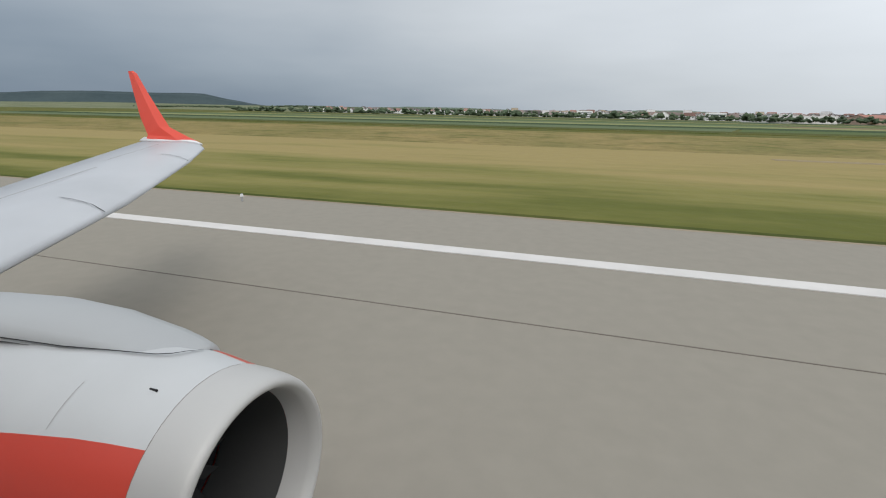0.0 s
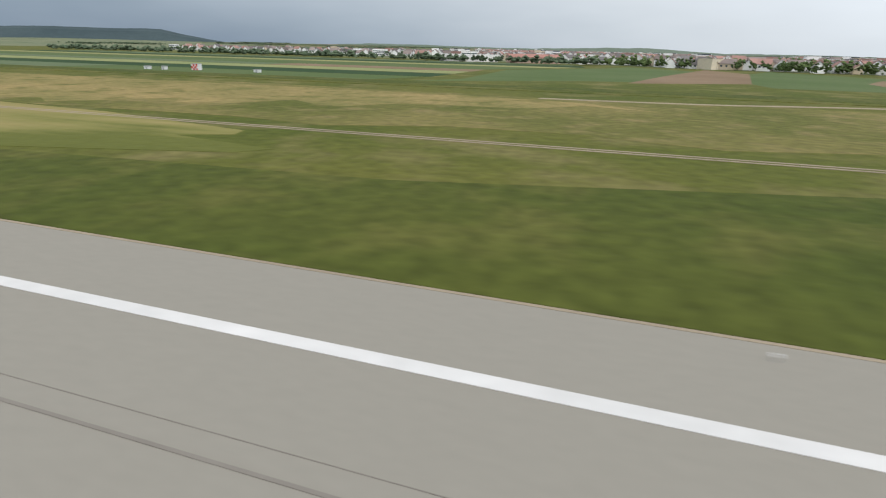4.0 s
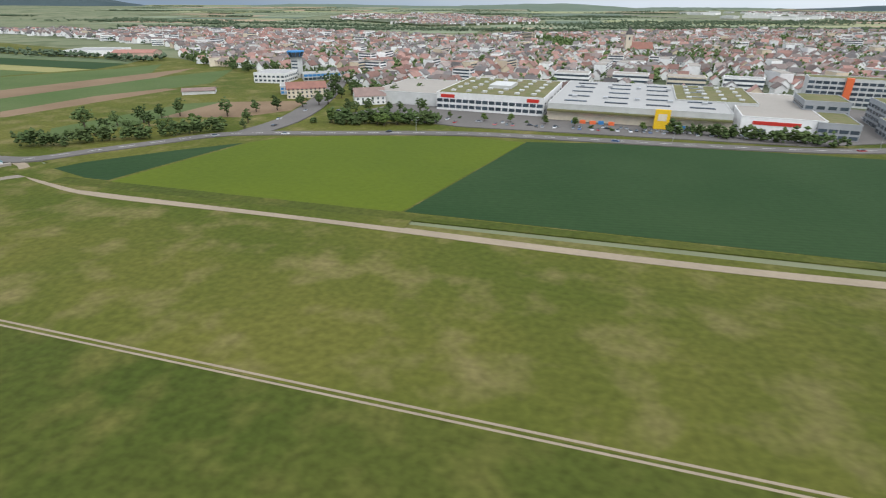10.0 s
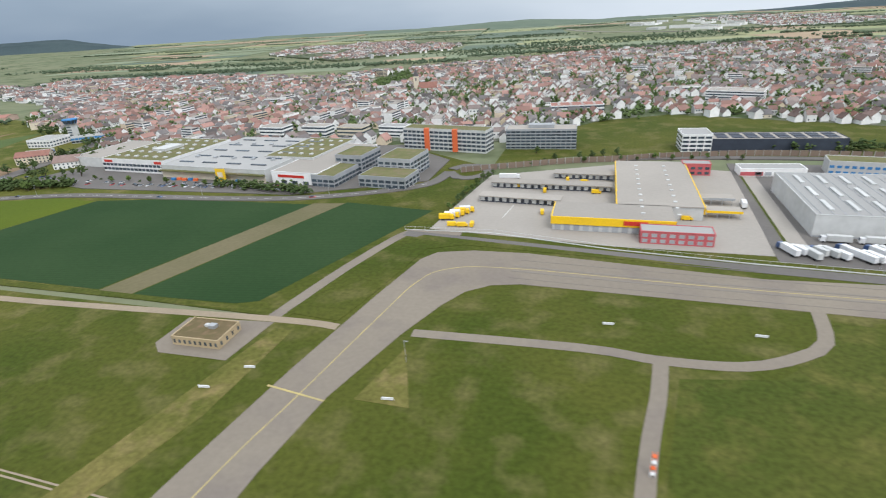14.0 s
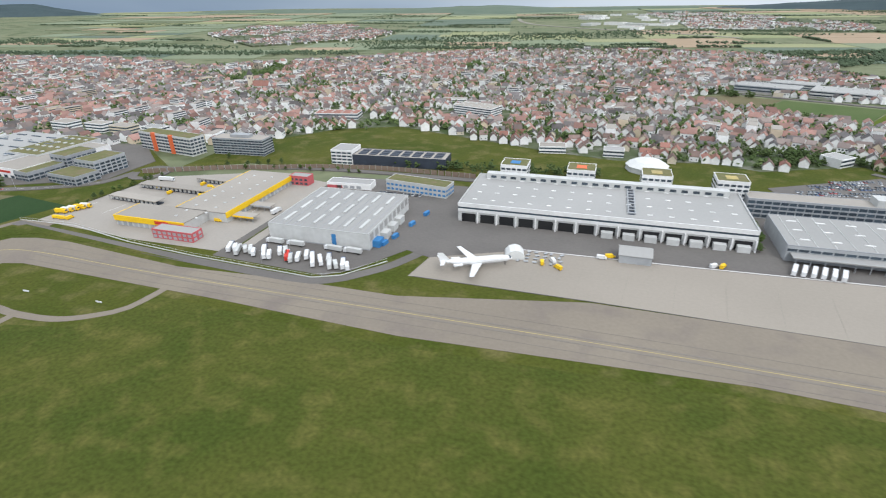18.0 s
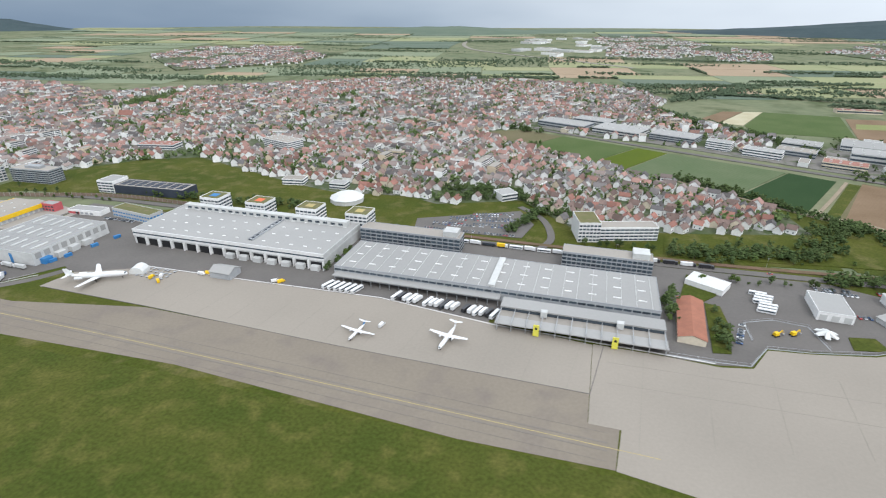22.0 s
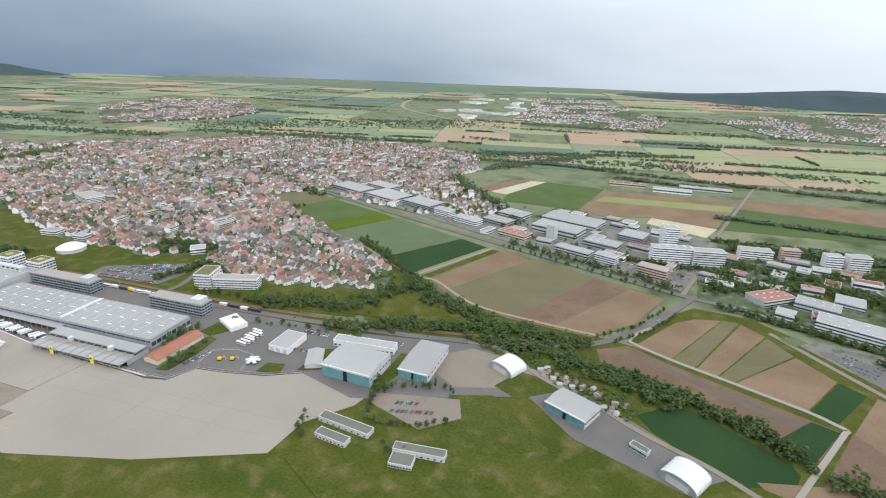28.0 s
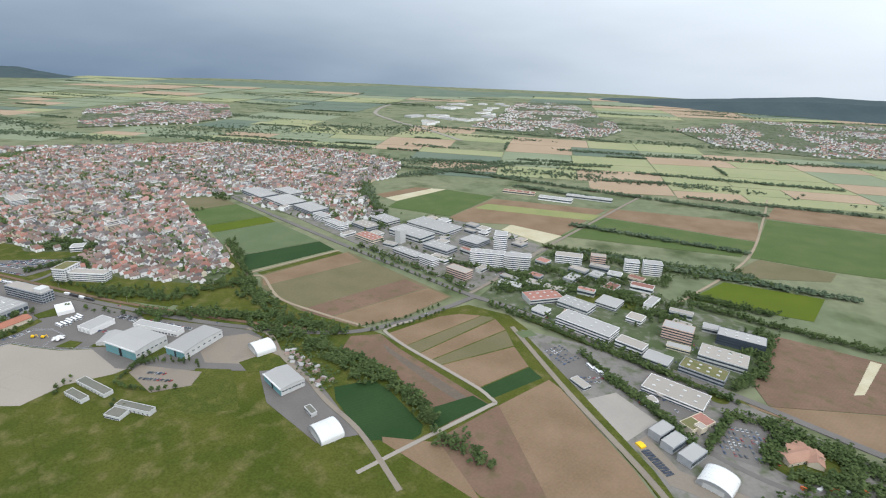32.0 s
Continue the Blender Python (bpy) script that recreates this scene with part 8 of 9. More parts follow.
for x, y in ((1199, 118), (1196, 96)):
    c = root("approach_mast", x, y, 0, 0, "short orange and white lattice mast in the grass", "mast", "lattice masts")
    for k in range(4):
        child("segment", shared("segment:mast:%d" % (k % 2), join(*[box(sx - 0.08, sx + 0.08, sy - 0.08, sy + 0.08, 0, 2) for sx in (-0.5, 0.5) for sy in (-0.5, 0.5)], box(-0.6, 0.6, -0.6, 0.6, 0.9, 1.1)), ORANGE if k % 2 else PAINT), c, 0, 0, 2 * k)

# underpass: wing walls, deck and railings over the sunken road
up_ = root("underpass", 585, 168, 0, 0, "concrete road underpass with pale wing walls and a railed deck", "underpass")
child("deck", mesh_of("deck", *box(0, 37.5, -2.2, 2.2, 0, 1.5), PALE_WALL), up_, -24, 14, 0, -14, "pale bridge deck")
# no opening here: a dark panel stands in for shade in the tunnel
child("portal", mesh_of("portal", *box(10, 27, -2.5, -2.15, 0, 1.3), DARK_WALL), up_, -24, 14, 0, -14, "dark panel for the shaded tunnel mouth")
for o in (-2.1, 2.1):
    child("railing", mesh_of("railing", *join(box(0, 37.5, o - 0.06, o + 0.06, 2.5, 2.65), box(0, 37.5, o - 0.04, o + 0.04, 1.5, 2.3), *[box(k, k + 0.14, o - 0.08, o + 0.08, 1.5, 2.6) for k in range(0, 37, 3)]), TEAL), up_, -24, 14, 0, -14, "blue-green steel railing")
for x0, y0, x1, y1, wd in ((-24, 16, -37, -29, 1.4), (-44, -34, -9, -37, 0.7), (-9, -36, 15, 9, 2.2)):
    L, ang = math.hypot(x1 - x0, y1 - y0), math.degrees(math.atan2(y1 - y0, x1 - x0))
    child("wing_wall", mesh_of("wing_wall", *box(0, L, -wd / 2, wd / 2, 0, 1.1), APRON), up_, x0, y0, 0, ang, "pale concrete wing wall")
flat("cutting", [(560, 180), (550, 140), (568, 134), (580, 168), (578, 176)], 0.2, GRASS_LUSH, "steep green cutting beside the underpass", "bank")
flat("cutting_road", [(566, 131), (575, 132), (594, 170), (578, 174)], 0.21, ASPHALT, "grey road dipping into the underpass", "road")
ribbon("road_line", [(571, 133), (585, 171)], 0.3, 0.24, WHITE_LINE, "broken white centre line", "road marking", dash=1)


def fence(pts, h, step, label, mat=None):
    f = root("fence", pts[0][0], pts[0][1], 0, 0, label, "fence")
    ox, oy = pts[0]
    for (x0, y0), (x1, y1) in zip(pts, pts[1:]):
        L, ang = math.hypot(x1 - x0, y1 - y0), math.degrees(math.atan2(y1 - y0, x1 - x0))
        child("rail", mesh_of("rail", *join(box(0, L, -0.06, 0.06, h - 0.12, h), box(0, L, -0.06, 0.06, 0.3, 0.42), box(0, L, -0.3, 0.3, 0, 0.35)), mat or PALE_WALL), f, x0 - ox, y0 - oy, 0, ang)
        for k in range(int(L / step)):
            child("post", shared("post:fence:%.1f" % h, box(-0.07, 0.07, -0.07, 0.07, 0, h), METAL), f, x0 - ox + (x1 - x0) * k * step / L, y0 - oy + (y1 - y0) * k * step / L)


fence([(1076, 268), (1128, 270), (1191, 258), (1251, 252), (1340, 247), (1356, 254), (1376, 278)], 2.2, 6, "long pale boundary fence with a concrete foot")
fence([(1860, 308.5), (1888, 308.5), (1908, 310), (1922, 333), (1947, 335.5), (1985, 344), (2014, 359)], 2.4, 6, "grey boundary fence along the apron", GREY_WALL)

fence([(1915, 340), (1914, 362), (1934, 371), (1955, 368), (1960, 342)], 2.0, 9, "grey fence round the digger plot", GREY_WALL)

# bank with a retaining wall behind the depot
NOISE_WALL = material("noise_wall_boards", (0.235, 0.175, 0.135), (0.20, 0.15, 0.12), 0.9, fine=0.8, coarse=0.1)
rw = root("noise_wall", 1079, 385, 0, 0, "long brown slatted noise wall on the bank", "wall")
line = smooth_line([(1079, 385), (1113, 400), (1155, 417), (1195, 427), (1225, 437), (1281, 448), (1330, 450), (1390, 448)], 5.8)
for p, q in zip(line, line[1:]):
    ang = math.degrees(math.atan2(q.y - p.y, q.x - p.x))
    child("panel", shared("panel:noise", box(0, 5.6, -0.15, 0.15, 0, 4.4), NOISE_WALL), rw, p.x - 1079, p.y - 385, 0, ang)
    child("pillar", shared("pillar:noise", box(-0.25, 0.25, -0.3, 0.3, 0, 4.7), ROOF_TAN), rw, p.x - 1079, p.y - 385, 0, ang)
for (x, y) in ((1700, 448), (1830, 452), (1950, 458), (2050, 468), (1120, 150), (1300, 255), (900, 310), (760, 290), (1000, 320), (2330, 600), (2420, 648), (2520, 606)):
    c = root("street_lamp", x, y, 0, 0, "slender grey street lamp beside the road", "lamp", "street lamps")
    child("pole", shared("pole:lamp", tube(0, 0, 0, 9, 0.12, 0.07, 6), METAL), c)
    child("head", shared("head:lamp", box(-0.2, 1.4, -0.15, 0.15, 8.9, 9.1), METAL), c)
for x, y in ((1931, 350), (1942, 354)):
    c = root("digger", x, y, 0.2, 30, "yellow excavator in the service yard", "excavator", "excavators")
    child("tracks", shared("tracks:digger", join(box(-2, 2, -1.4, -0.8, 0, 0.9), box(-2, 2, 0.8, 1.4, 0, 0.9)), TYRE), c)
    child("cab", shared("cab:digger", box(-1.6, 1.4, -1.2, 1.2, 0.9, 3.0), YELLOW), c)
    child("boom", shared("boom:digger", join(prism([(1.2, 1.6), (4.2, 4.2), (4.5, 3.9), (1.5, 1.2)], -0.25, 0.25), prism([(4.1, 4.2), (5.6, 1.2), (5.3, 1.1), (3.9, 3.9)], -0.2, 0.2)), YELLOW), c)
    child("bucket", shared("bucket:digger", box(5.0, 6.0, -0.6, 0.6, 0.4, 1.3), METAL), c)

# small workshops scattered over the business park
random.seed(41)
taken = [(p[0] - 6, p[1] + 6, p[2] - 6, p[3] + 6) for p in PARK]
n = 0
for _ in range(4000):
    zone = random.choice(([(1700, 960), (1860, 915), (2100, 800), (2240, 745), (2355, 690), (2430, 890), (2330, 960), (2200, 990), (2110, 890)], [(2400, 720), (2430, 660), (2550, 606), (2690, 556), (2715, 600), (2740, 690), (2640, 740), (2560, 850), (2450, 880)]))
    x, y = random.uniform(1690, 2760), random.uniform(540, 1000)
    w, d = random.uniform(14, 34), random.uniform(10, 20)
    if not inside(x, y, zone) or any(a - w / 2 < x < b + w / 2 and c - d / 2 < y < e + d / 2 for a, b, c, e in taken):
        continue
    h = random.choice((5, 6, 7, 9))
    wall, word = random.choice(((WHITE, "white"), (PALE_WALL, "pale grey"), (CREAM, "cream"), (GREY_WALL, "grey")))
    b, ww, dd = hall("workshop", x - w / 2, x + w / 2, y - d / 2, y + d / 2, h, wall, random.choice((ROOF_GREY, ROOF_TAN, ROOF_TAN, ROOF_RED)), "%s flat-roofed workshop in the business park" % word, turn=-22 + random.choice((0, 0, 90, 12)), group="workshops")
    for fc in "SE":
        band(b, fc, ww, dd, h * 0.35, h * 0.7, GLASS, "window_band")
    taken.append((x - w / 2 - 4, x + w / 2 + 4, y - d / 2 - 4, y + d / 2 + 4))
    n += 1
    if n == 46:
        break


# ---- the airliner that the view begins from, standing on the runway ----
def smooth(me):
    me.polygons.foreach_set("use_smooth", [True] * len(me.polygons))
    return me


NACELLE = material("nacelle_paint", (0.46, 0.47, 0.475), (0.43, 0.44, 0.445), 0.45, fine=0.6, coarse=0.2, spec=0.5)
LIP = material("bare_lip", (0.46, 0.455, 0.445), (0.42, 0.415, 0.405), 0.5, metal=0.2, fine=0.6, coarse=0.3)
WING_GREY = material("wing_paint", (0.44, 0.455, 0.475), (0.40, 0.415, 0.435), 0.45, fine=0.5, coarse=0.2, spec=0.5)
WINGLET_RED = material("winglet_paint", (0.72, 0.075, 0.04), (0.68, 0.07, 0.04), 0.35, spec=0.5)
COWL_RED = material("cowl_paint", (0.50, 0.050, 0.030), (0.44, 0.045, 0.028), 0.4, fine=0.6, coarse=0.3, spec=0.5)
# lining near-black: the shade inside the intake sits in its colour
INTAKE_DARK = material("intake_lining", (0.06, 0.06, 0.06), (0.05, 0.05, 0.05), 0.6)
# nacelle paint darkened, the pylon's grey shading put into its colour
FAIRING_SHADE = material("fairing_paint", (0.36, 0.37, 0.375), (0.32, 0.33, 0.335), 0.5, fine=0.8, coarse=0.4, spec=0.4)


def lathe(prof, x0, y0, z0, n=40, a0=0.0, a1=360.0):
    """A body turned round an axis along x: (x, radius) pairs."""
    verts, faces = [], []
    closed = a1 - a0 > 359
    m = n if closed else n + 1
    for px, pr in prof:
        for i in range(m):
            a = radians(a0 + (a1 - a0) * i / n)
            verts.append((x0 + px, y0 + pr * math.cos(a), z0 + pr * math.sin(a)))
    for k in range(len(prof) - 1):
        for i in range(n):
            j = (i + 1) % m
            faces.append((k * m + i, k * m + j, (k + 1) * m + j, (k + 1) * m + i))
    return verts, faces


def wing_shape(sections):
    """Aerofoil sections (y, leading x, trailing x, z, thickness) skinned along the span."""
    prof = [(0, 0), (0.03, 0.35), (0.12, 0.75), (0.3, 1.0), (0.6, 0.7), (1.0, 0.03), (1.0, -0.03), (0.6, -0.3), (0.3, -0.5), (0.1, -0.4), (0.02, -0.2)]
    n = len(prof)
    verts, faces = [], []
    for y, xl, xt, z, t in sections:
        verts += [(xl + (xt - xl) * u, y, z + t * v) for u, v in prof]
    for k in range(len(sections) - 1):
        faces += [(k * n + i, (k + 1) * n + i, (k + 1) * n + (i + 1) % n, k * n + (i + 1) % n) for i in range(n)]
    return verts, faces + [tuple(range(n)), tuple(range(len(sections) * n - 1, (len(sections) - 1) * n - 1, -1))]


jet = root("airliner", 0, 0, 0, 0, "white jet airliner with red winglets standing on the runway", "aircraft")
jet.matrix_basis = pose(20.195 * S, 2.009 * S, -0.669 * S, 0.713, 0.95, 3.548)
FY, FZ = -1.8, 5.75
child("fuselage", smooth(mesh_of("fuselage", *lathe([(16.5, 0.05), (16.0, 0.5), (15.0, 0.95), (13.2, 1.35), (11, 1.5), (-10, 1.5), (-15, 1.15), (-19, 0.5), (-20, 0.15)], 0, FY, FZ, 32), PAINT)), jet, turn=-3.548)
for i in range(22):
    x = 10.5 - 0.95 * i
    if abs(x) > 0.6:
        child("cabin_window", shared("cabin_window:jet", box(-0.12, 0.12, -0.02, 0.02, -0.18, 0.18), BLACK), jet, x, FY + 1.49 - 0.062 * x, FZ + 0.2, -3.548)
for s in (1, -1):
    def yy(v):
        return v if s == 1 else 2 * FY - v
    def wing_z(v):
        return 3.35 + 0.142 * (v - 3.2)
    sec = [(-1.2, -6.0, -11.3, 0.5), (3.2, -7.2, -11.35, 0.36), (5.2, -7.72, -11.5, 0.31), (8.0, -8.3, -11.8, 0.24), (10.9, -9.3, -12.2, 0.16), (12.3, -9.95, -12.38, 0.11), (12.72, -10.4, -12.42, 0.08)]
    w_ = child("wing", smooth(mesh_of("wing", *wing_shape([(yy(v), a, c, wing_z(v) - 0.2 * t, t) for v, a, c, t in sec]), WING_GREY)), jet)
    tip = [(12.76, -10.45, -12.3, 4.74, 0.05), (12.82, -10.85, -12.28, 4.86, 0.06), (12.9, -11.56, -12.45, 5.12, 0.06), (12.98, -11.79, -12.62, 5.35, 0.06), (13.21, -12.46, -12.98, 6.05, 0.045), (13.39, -12.95, -13.25, 6.6, 0.03), (13.41, -13.08, -13.28, 6.67, 0.02)]
    verts, faces = [], []
    for v, xl, xt, z, t in tip:
        verts += [(xl, yy(v), z), (xl + (xt - xl) * 0.35, yy(v) + t, z), (xt, yy(v), z), (xl + (xt - xl) * 0.35, yy(v) - t, z)]
    for k in range(len(tip) - 1):
        faces += [(4 * k + i, 4 * k + 4 + i, 4 * k + 4 + (i + 1) % 4, 4 * k + (i + 1) % 4) for i in range(4)]
    k = 4 * len(tip)
    child("winglet", mesh_of("winglet", verts, faces + [(0, 1, 2, 3), (k - 1, k - 2, k - 3, k - 4)], WINGLET_RED), w_, label="bright red upswept winglet")
    child("tip_fairing", smooth(mesh_of("tip_fairing", *wing_shape([(yy(12.70), -10.3, -12.5, 4.70, 0.06), (yy(12.84), -10.7, -12.45, 4.80, 0.05)]), PAINT)), w_, label="white fairing at the winglet's foot")
    for (ya, xa, yb, xb, wd) in ((6.0, -10.15, 9.6, -10.72, 0.02), (9.9, -10.78, 12.0, -11.15, 0.015)):
        za, zb = wing_z(ya) + 0.19, wing_z(yb) + 0.115
        child("panel_gap", mesh_of("panel_gap", [(xa, yy(ya), za), (xb, yy(yb), zb), (xb - wd, yy(yb), zb), (xa - wd, yy(ya), za)], [(0, 1, 2, 3)], TYRE_MARK), w_)
    for v, xl in ((7.35, -8.12), (10.95, -9.32)):
        t = 0.25 if v < 9 else 0.16
        pts = [(0.02, 0.22), (0.1, 0.72), (0.22, 0.95), (0.3, 1.01)]
        ch_ = 3.55 if v < 9 else 2.9
        verts = [(xl - u * ch_, yy(v) + o, wing_z(v) - 0.2 * t + q * t + 0.012) for u, q in pts for o in (0.0, 0.018)]
        child("slat_gap", mesh_of("slat_gap", verts, [(2 * i, 2 * i + 2, 2 * i + 3, 2 * i + 1) for i in range(3)], BLACK), w_)
    ex, ey, ez = -2.074, yy(2.932), 3.064
    cowl = [(-0.456, 0.932), (-0.75, 0.975), (-1.0, 1.0), (-1.5, 1.015), (-2.0, 1.02), (-3.2, 0.92), (-4.2, 0.75)]
    split_at = {-0.456: 130.5, -0.75: 132, -1.0: 133.5, -1.5: 137.5, -2.0: 142, -3.2: 149, -4.2: 149}

    def cowl_shape(lower):
        verts, faces, n = [], [], 40
        for px, pr in cowl:
            lo, hi = (62.0, split_at[px]) if not lower else (split_at[px], 422.0)
            verts += [(ex + px, ey + s * pr * math.cos(radians(lo + (hi - lo) * i / n)), ez + pr * math.sin(radians(lo + (hi - lo) * i / n))) for i in range(n + 1)]
        for k in range(len(cowl) - 1):
            faces += [(k * (n + 1) + i, k * (n + 1) + i + 1, (k + 1) * (n + 1) + i + 1, (k + 1) * (n + 1) + i) for i in range(n)]
        return verts, faces

    eng = child("engine", smooth(mesh_of("engine", *cowl_shape(False), NACELLE)), jet)
    eng.matrix_basis = pose(ex * S, ey * S, ez * S, 0, -0.8, -3.9 * s) @ Matrix.Translation((-ex * S, -ey * S, -ez * S))
    child("lower_cowl", smooth(mesh_of("lower_cowl", *cowl_shape(True), COWL_RED)), eng, label="red lower engine cowl")
    child("inlet_lip", smooth(mesh_of("inlet_lip", *lathe([(-0.456, 0.934), (-0.3, 0.93), (-0.18, 0.918), (-0.1, 0.902), (-0.06, 0.88), (-0.045, 0.85), (-0.06, 0.82), (-0.15, 0.785), (-0.35, 0.755)], ex, ey, ez, 64), LIP)), eng, label="dull grey inlet lip")
    child("intake", smooth(mesh_of("intake", *lathe([(-0.35, 0.755), (-0.8, 0.74), (-1.1, 0.74)], ex, ey, ez, 40), INTAKE_DARK)), eng)
    # black disc paints in the dark depth of the intake
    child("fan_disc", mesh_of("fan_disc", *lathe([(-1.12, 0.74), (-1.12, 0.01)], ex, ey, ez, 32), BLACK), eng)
    child("spinner", smooth(mesh_of("spinner", *lathe([(-1.1, 0.24), (-0.95, 0.18), (-0.8, 0.01)], ex, ey, ez, 20), INTAKE_DARK)), eng)
    for k in range(16):
        child("fan_blade", shared("fan_blade:jet", ([(-0.06, 0.2, -0.03), (0.03, 0.2, 0.04), (0.04, 0.7, 0.09), (-0.08, 0.7, -0.07)], [(0, 1, 2, 3)]), INTAKE_DARK), eng, ex - 1.05, ey, ez).matrix_basis = pose((ex - 1.05) * S, ey * S, ez * S, 22.5 * k)
    child("exhaust", smooth(mesh_of("exhaust", *lathe([(-4.1, 0.62), (-5.0, 0.45), (-5.4, 0.36)], ex, ey, ez, 24), METAL)), eng)
    yc = ey + 0.45 * s
    pyl = [(-2.90, 0.03, 3.95), (-2.93, 0.19, 3.97), (-2.98, 0.29, 3.995), (-3.08, 0.35, 4.02), (-3.26, 0.38, 4.075), (-3.47, 0.41, 4.115), (-3.86, 0.47, 4.19), (-4.48, 0.50, 4.225), (-5.16, 0.50, 4.18), (-6.5, 0.46, 4.05), (-8.0, 0.30, 3.95)]

    def foot(v, r=0.99):
        return ez + math.sqrt(max(0.1, r * r - (v - ey) ** 2))
    verts, faces = [], []
    for px, hw, pz in pyl:
        for q, e in ((-1.0, 0.0), (-0.97, 0.35), (-0.85, 0.66), (-0.6, 0.9), (-0.25, 0.99), (0.2, 0.95), (0.5, 0.8), (0.8, 0.5), (0.95, 0.25), (1.0, 0.0)):
            v = yc + hw * q
            verts.append((px, v, foot(v) - 0.02 + (pz - foot(v) + 0.02) * e))
    for k in range(len(pyl) - 1):
        faces += [(10 * k + i, 10 * k + 10 + i, 10 * k + 11 + i, 10 * k + 1 + i) for i in range(9)]
    child("pylon", smooth(mesh_of("pylon", verts, faces + [tuple(range(10))], FAIRING_SHADE)), jet, label="pylon fairing in nacelle grey darkened for shading")
    verts = []
    for q in (-1, 1):
        for px, hw, pz in pyl[:8]:
            for o in (0.0, 0.016):
                v = yc + q * (hw + o)
                verts.append((px + o * 0.8, v, foot(v, 1.0) + 0.008))
    faces = [(16 * h + 2 * k, 16 * h + 2 * k + 2, 16 * h + 2 * k + 3, 16 * h + 2 * k + 1) for h in (0, 1) for k in range(7)]
    child("fairing_seal", mesh_of("fairing_seal", verts, faces, BLACK), jet, label="thin dark seal round the fairing")
    child("cowl_seam", mesh_of("cowl_seam", *lathe([(-1.25, 1.0125), (-1.253, 1.0125)], ex, ey, ez, 40, 112, 133) if s == 1 else lathe([(-1.25, 1.0125), (-1.253, 1.0125)], ex, ey, ez, 40, 47, 68), TYRE_MARK), eng)
    child("lip_seam", mesh_of("lip_seam", *lathe([(-0.454, 0.9355), (-0.459, 0.9355)], ex, ey, ez, 48), TYRE_MARK), eng)
    child("cowl_latch", shared("cowl_latch:jet", box(-0.035, 0.035, -0.006, 0.006, -0.012, 0.012), BLACK), eng, ex - 0.70, ey - 0.28 * s, ez + 0.925)
    leg = child("main_gear", mesh_of("main_gear", *box(-0.14, 0.14, -0.14, 0.14, 0.5, 3.2), METAL), jet, -9.6, yy(1.0), 0.51 if s == 1 else 0.58)
    for q in (-0.35, 0.35):
        child("gear_wheel", wheel_mesh(0.5, 0.3), leg, 0, q, 0.12)
    child("tailplane", smooth(mesh_of("tailplane", *wing_shape([(FY, -16.2, -19.2, 6.6, 0.16), (yy(FY + 5.5), -18.3, -19.9, 7.2, 0.06)]), PAINT)), jet, turn=-3.548)
leg = child("nose_gear", mesh_of("nose_gear", *box(-0.1, 0.1, -0.1, 0.1, 0.4, 4.6), METAL), jet, 12.2, FY - 0.76, 0.9)
for q in (-0.25, 0.25):
    child("gear_wheel", wheel_mesh(0.4, 0.2), leg, 0, q, 0.12)
child("fin", mesh_of("fin", [(-13.8, FY - 0.12, 6.9), (-19.2, FY - 0.12, 6.4), (-20.6, FY - 0.05, 12.3), (-18.4, FY - 0.05, 12.3), (-13.8, FY + 0.12, 6.9), (-19.2, FY + 0.12, 6.4), (-20.6, FY + 0.05, 12.3), (-18.4, FY + 0.05, 12.3)],
                     [(0, 1, 2, 3), (7, 6, 5, 4), (0, 4, 5, 1), (1, 5, 6, 2), (2, 6, 7, 3), (3, 7, 4, 0)], WINGLET_RED), jet, turn=-3.548, label="red tail fin")

# ---- the corner round the eastern roundabout ----
random.seed(91)


def ring(cx, cy, r, n=24):
    return [(cx + r * math.cos(2 * math.pi * i / n), cy + r * math.sin(2 * math.pi * i / n)) for i in range(n + 1)]


ribbon("roundabout_road", ring(2672, 527, 14), 8.0, 0.2, ASPHALT, "small grey asphalt roundabout beside the main road", "road")
flat("roundabout_island", ring(2672, 527, 10)[:-1], 0.2, GRASS_LUSH, "round green island of the roundabout", "lawn")
ribbon("link_road", [(2664, 539), (2640, 530), (2622, 510), (2626, 480), (2640, 448), (2690, 420), (2740, 410)], 6.0, 0.17, ASPHALT, "grey lane into the builders' yards", "road")
flat("showroom_yard", [(2480, 570), (2533, 553), (2560, 520), (2540, 486), (2510, 520)], 0.15, ASPHALT, "dark grey vehicle yard beside the lane", "car park")
flat("guest_car_park", [(2652, 440), (2680, 497), (2722, 487), (2692, 433)], 0.15, ASPHALT, "dark asphalt car park full of cars", "car park")
flat("pond", [(2449, 580), (2461, 569), (2477, 583), (2466, 593)], 0.15, CROP_BLUE, "small overgrown rainwater basin", "pond")
flat("filling_yard", [(2588, 500), (2620, 540), (2655, 520), (2640, 480), (2610, 478)], 0.14, ASPHALT, "grey forecourt of the filling station", "yard")
flat("villa_garden", [(2700, 440), (2725, 490), (2770, 478), (2760, 440), (2720, 425)], 0.14, GRASS_LUSH, "green garden round the tiled villa", "lawn")
flat("builders_yard", [(2590, 424), (2602, 440), (2628, 404), (2690, 392), (2680, 372), (2620, 384)], 0.14, ASPHALT_OLD, "grey builders' yard between storage halls", "yard")

flat("yard_lawn", [(1888, 318), (1899, 320), (1904, 350), (1902, 380), (1892, 382)], 0.15, GRASS_LUSH, "green lawn beside the red-roofed shed", "lawn")
flat("yard_lawn", [(2008, 359), (2010, 398), (2039, 413), (2034, 372)], 0.15, GRASS_LUSH, "green lawn round the rounded shed", "lawn")
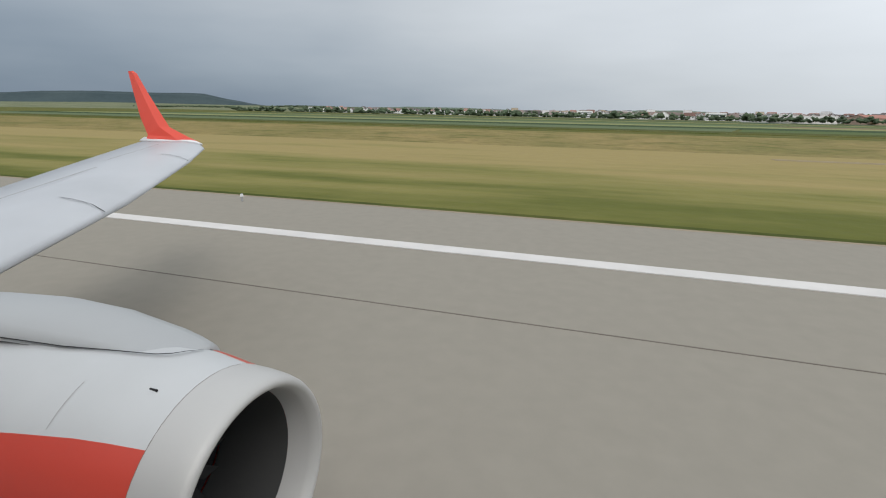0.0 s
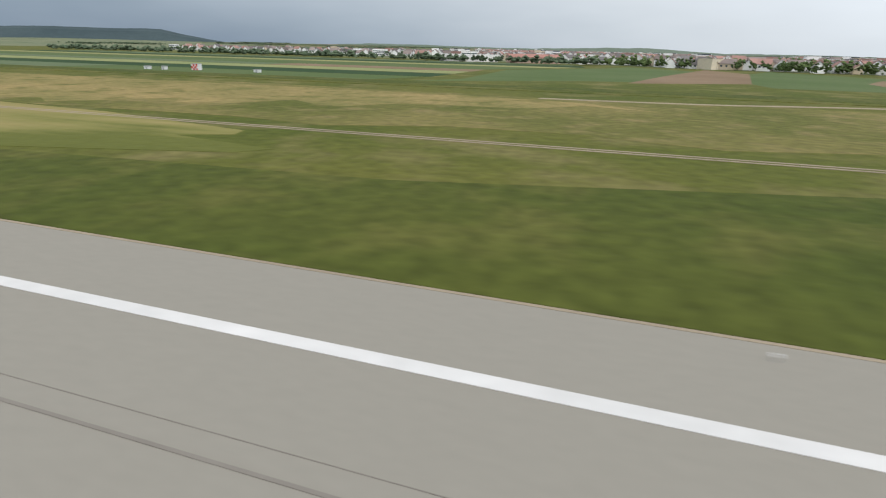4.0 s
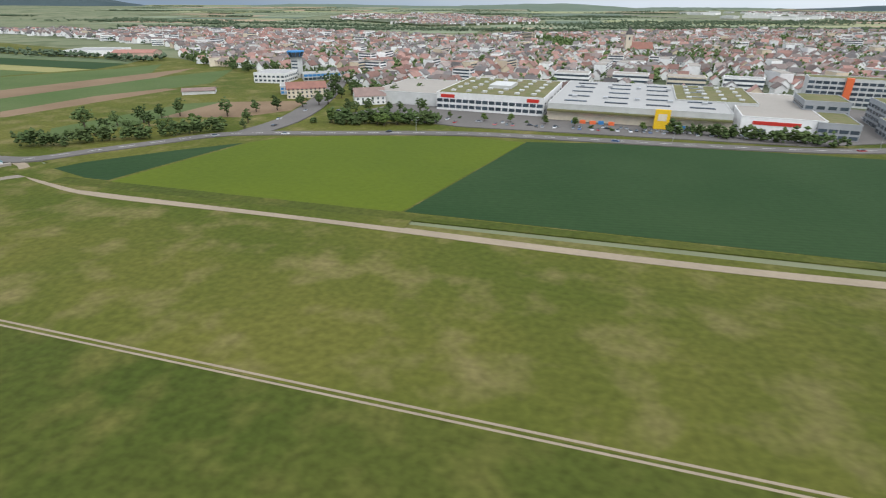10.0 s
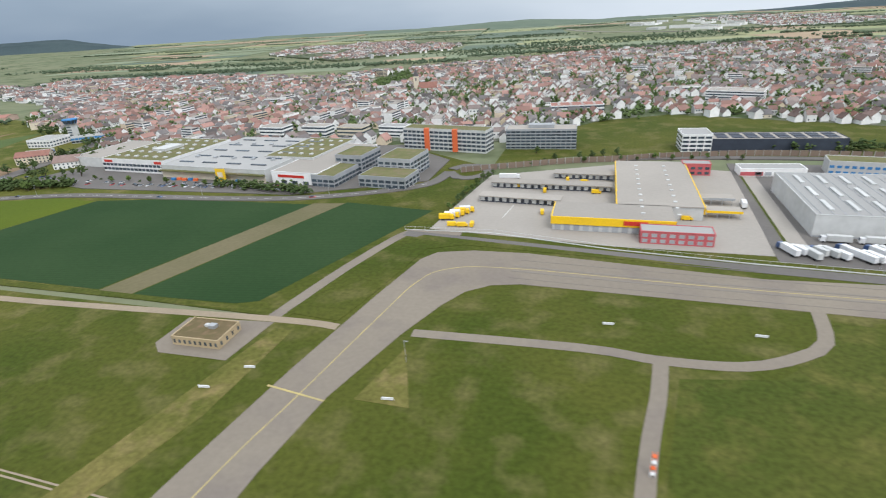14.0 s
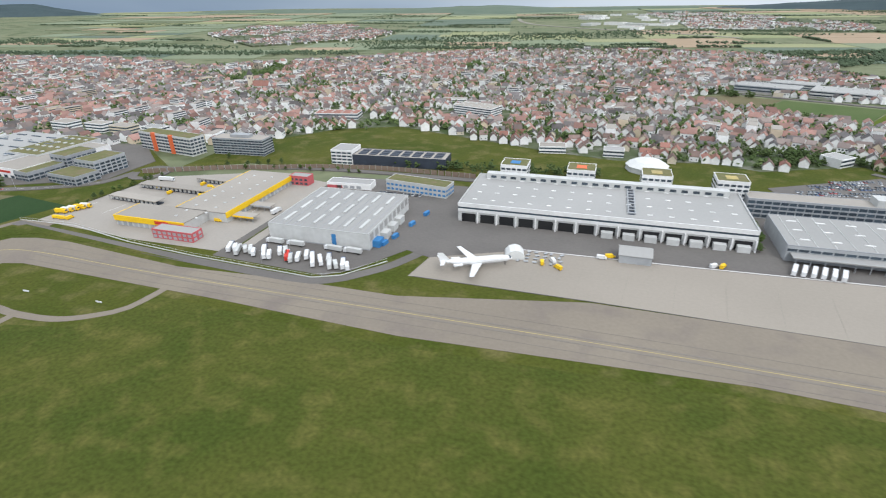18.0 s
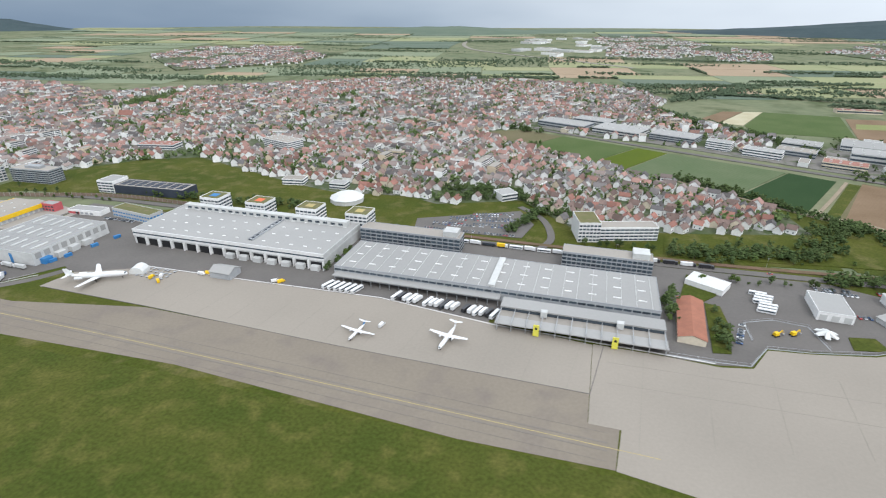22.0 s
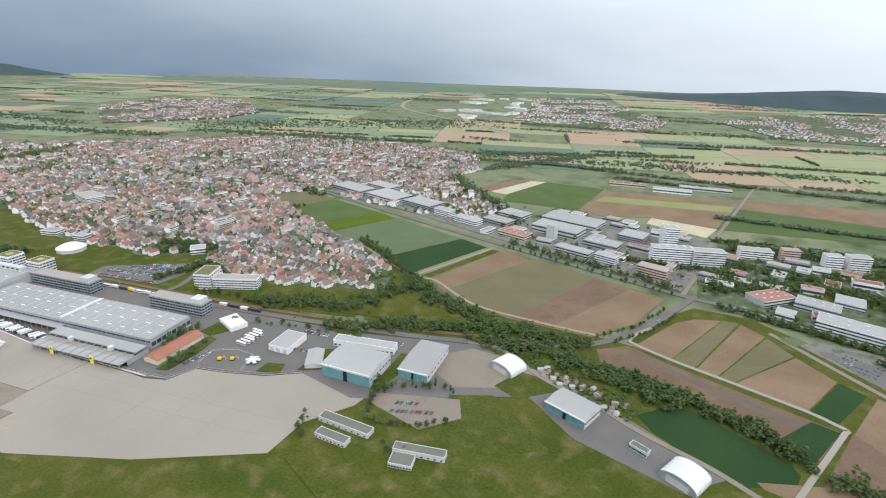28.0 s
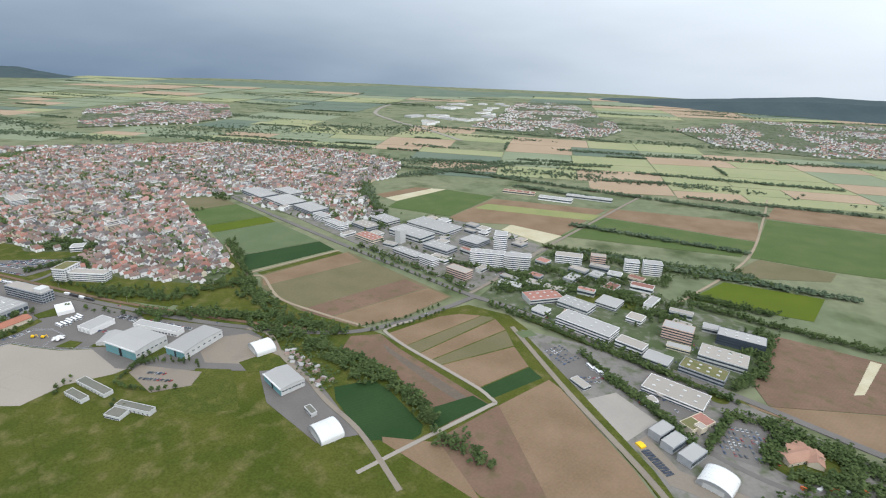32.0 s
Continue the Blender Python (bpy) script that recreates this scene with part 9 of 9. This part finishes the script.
flat("yard_lawn", [(1876, 387), (1885, 427), (1903, 397), (1891, 383)], 0.15, GRASS_LUSH, "green lawn beside the white kiosk", "lawn")
flat("yard_lawn", [(1974, 346), (1996, 350), (1992, 364), (1976, 361)], 0.15, GRASS_LUSH, "small green lawn in the service yard", "lawn")

# filling station
b, w, d = hall("filling_shop", 2597, 2612, 488, 498, 4, WHITE, ROOF_TAN, "low white shop of a filling station", turn=35)
windows(b, "S", w, d, 0.8, 2.0, 4, 2.4)
cn = root("station_canopy", 2620, 514, 0, 35, "pale flat canopy of a filling station on posts", "canopy")
child("canopy_roof", mesh_of("canopy_roof", *box(-13, 13, -8, 8, 5.0, 6.0), ROOF_TAN), cn)
for px in (-9, 9):
    for py in (-4, 4):
        child("post", shared("post:station", tube(0, 0, 0, 5.0, 0.25, 0.25, 8), METAL), cn, px, py)
for px in (-6, 0, 6):
    child("pump", shared("pump:station", box(-0.5, 0.5, -0.3, 0.3, 0, 1.7), RED), cn, px, 0, 0.2)

# restaurant with planted roofs
for x, y, w, d, h, rf in ((2641, 466, 16, 14, 6, ROOF_GREEN), (2652, 478, 14, 16, 5, ROOF_RED), (2648, 463, 8, 8, 8, ROOF_TAN)):
    b, w, d = hall("restaurant_wing", x - w / 2, x + w / 2, y - d / 2, y + d / 2, h, CREAM, rf, "cream restaurant wing with a %s roof" % {"green_roof": "planted", "red_tiles": "red"}.get(rf.name, "gravel"), turn=48)
    windows(b, "S", w, d, 0.9, 1.8, 4, 1.8)
    windows(b, "E", w, d, 0.9, 1.8, 3, 1.8)

# tiled villa
VILLA = material("villa_tiles", (0.36, 0.215, 0.155), (0.31, 0.185, 0.135), 0.85, fine=1.0, coarse=0.1)
for x, y, w, d, t in ((2722, 456, 26, 14, 35), (2734, 466, 22, 14, 125), (2738, 458, 18, 12, 80), (2724, 466, 14, 12, 0)):
    b, w, d = gable("villa", x - w / 2, x + w / 2, y - d / 2, y + d / 2, 4.5, 8.0, CREAM, VILLA, "low villa wing with a tan tiled roof", "house", turn=t)
    windows(b, "S", w, d, 1.0, 1.6, 4, 1.4)

# cars and buses of the yards
for j in range(4):
    for i in range(8):
        if random.random() < 0.85:
            u, v = i * 4.4 - 15, j * 8.0 - 12
            car(2511 + u * 0.77 + v * 0.55, 549 - u * 0.62 + v * 0.75, 62, random.choice((0, 1, 2, 3, 5)), "in the dealer's yard")
for k in range(3):
    bus(2544 + 7 * k, 534 - 4.5 * k, -52, PAINT, "white bus parked beside the vehicle yard")
for k in range(16):
    car(2600 + random.uniform(-8, 40), 500 + random.uniform(-14, 24), random.choice((35, 125)), random.randrange(6), "beside the filling station")
for k in range(10):
    u = random.uniform(0, 1)
    car(2668 + random.uniform(-6, 45), 608 + random.uniform(-4, 26), random.choice((-14, 76)), random.randrange(6), "beside the pale office")
for k in range(5):
    c = root("container", 2722 + 11 * k, 420 + 3.5 * k + random.uniform(-2, 2), 0.2, 25 + random.uniform(-20, 20), "%s steel container in a builders' yard" % ("orange", "white", "orange", "grey", "orange")[k], "container", "containers")
    child("body", shared("body:yard:%d" % (k % 2), box(-3.5, 3.5, -1.3, 1.3, 0, 2.7), (ORANGE, PALE_WALL)[k % 2]), c)
    child("door", shared("door:container", box(3.0, 3.06, -1.1, 1.1, 0.1, 2.5), METAL), c, 0.5)
y_ = root("tarpaulin_stack", 2597, 424, 0.1, -45, "stack of goods under a yellow tarpaulin", "stack")
child("tarpaulin", mesh_of("tarpaulin", *prism([(-4, 0), (4, 0), (3.6, 2.0), (0, 2.6), (-3.6, 2.0)], -3, 3), YELLOW), y_)
for k in range(12):
    c = root("pipe_stack", 2601 + 1.7 * k, 418 - 2.0 * k, 0.1, 38 + random.uniform(-6, 6), "dark stack of pipes in a builders' yard", "stack", "pipe stacks")
    child("pipe_bundle", shared("pipe_bundle", prism([(-4, 0), (4, 0), (4, 1.2), (-4, 1.2)], -0.9, 0.9), DARK_WALL), c)
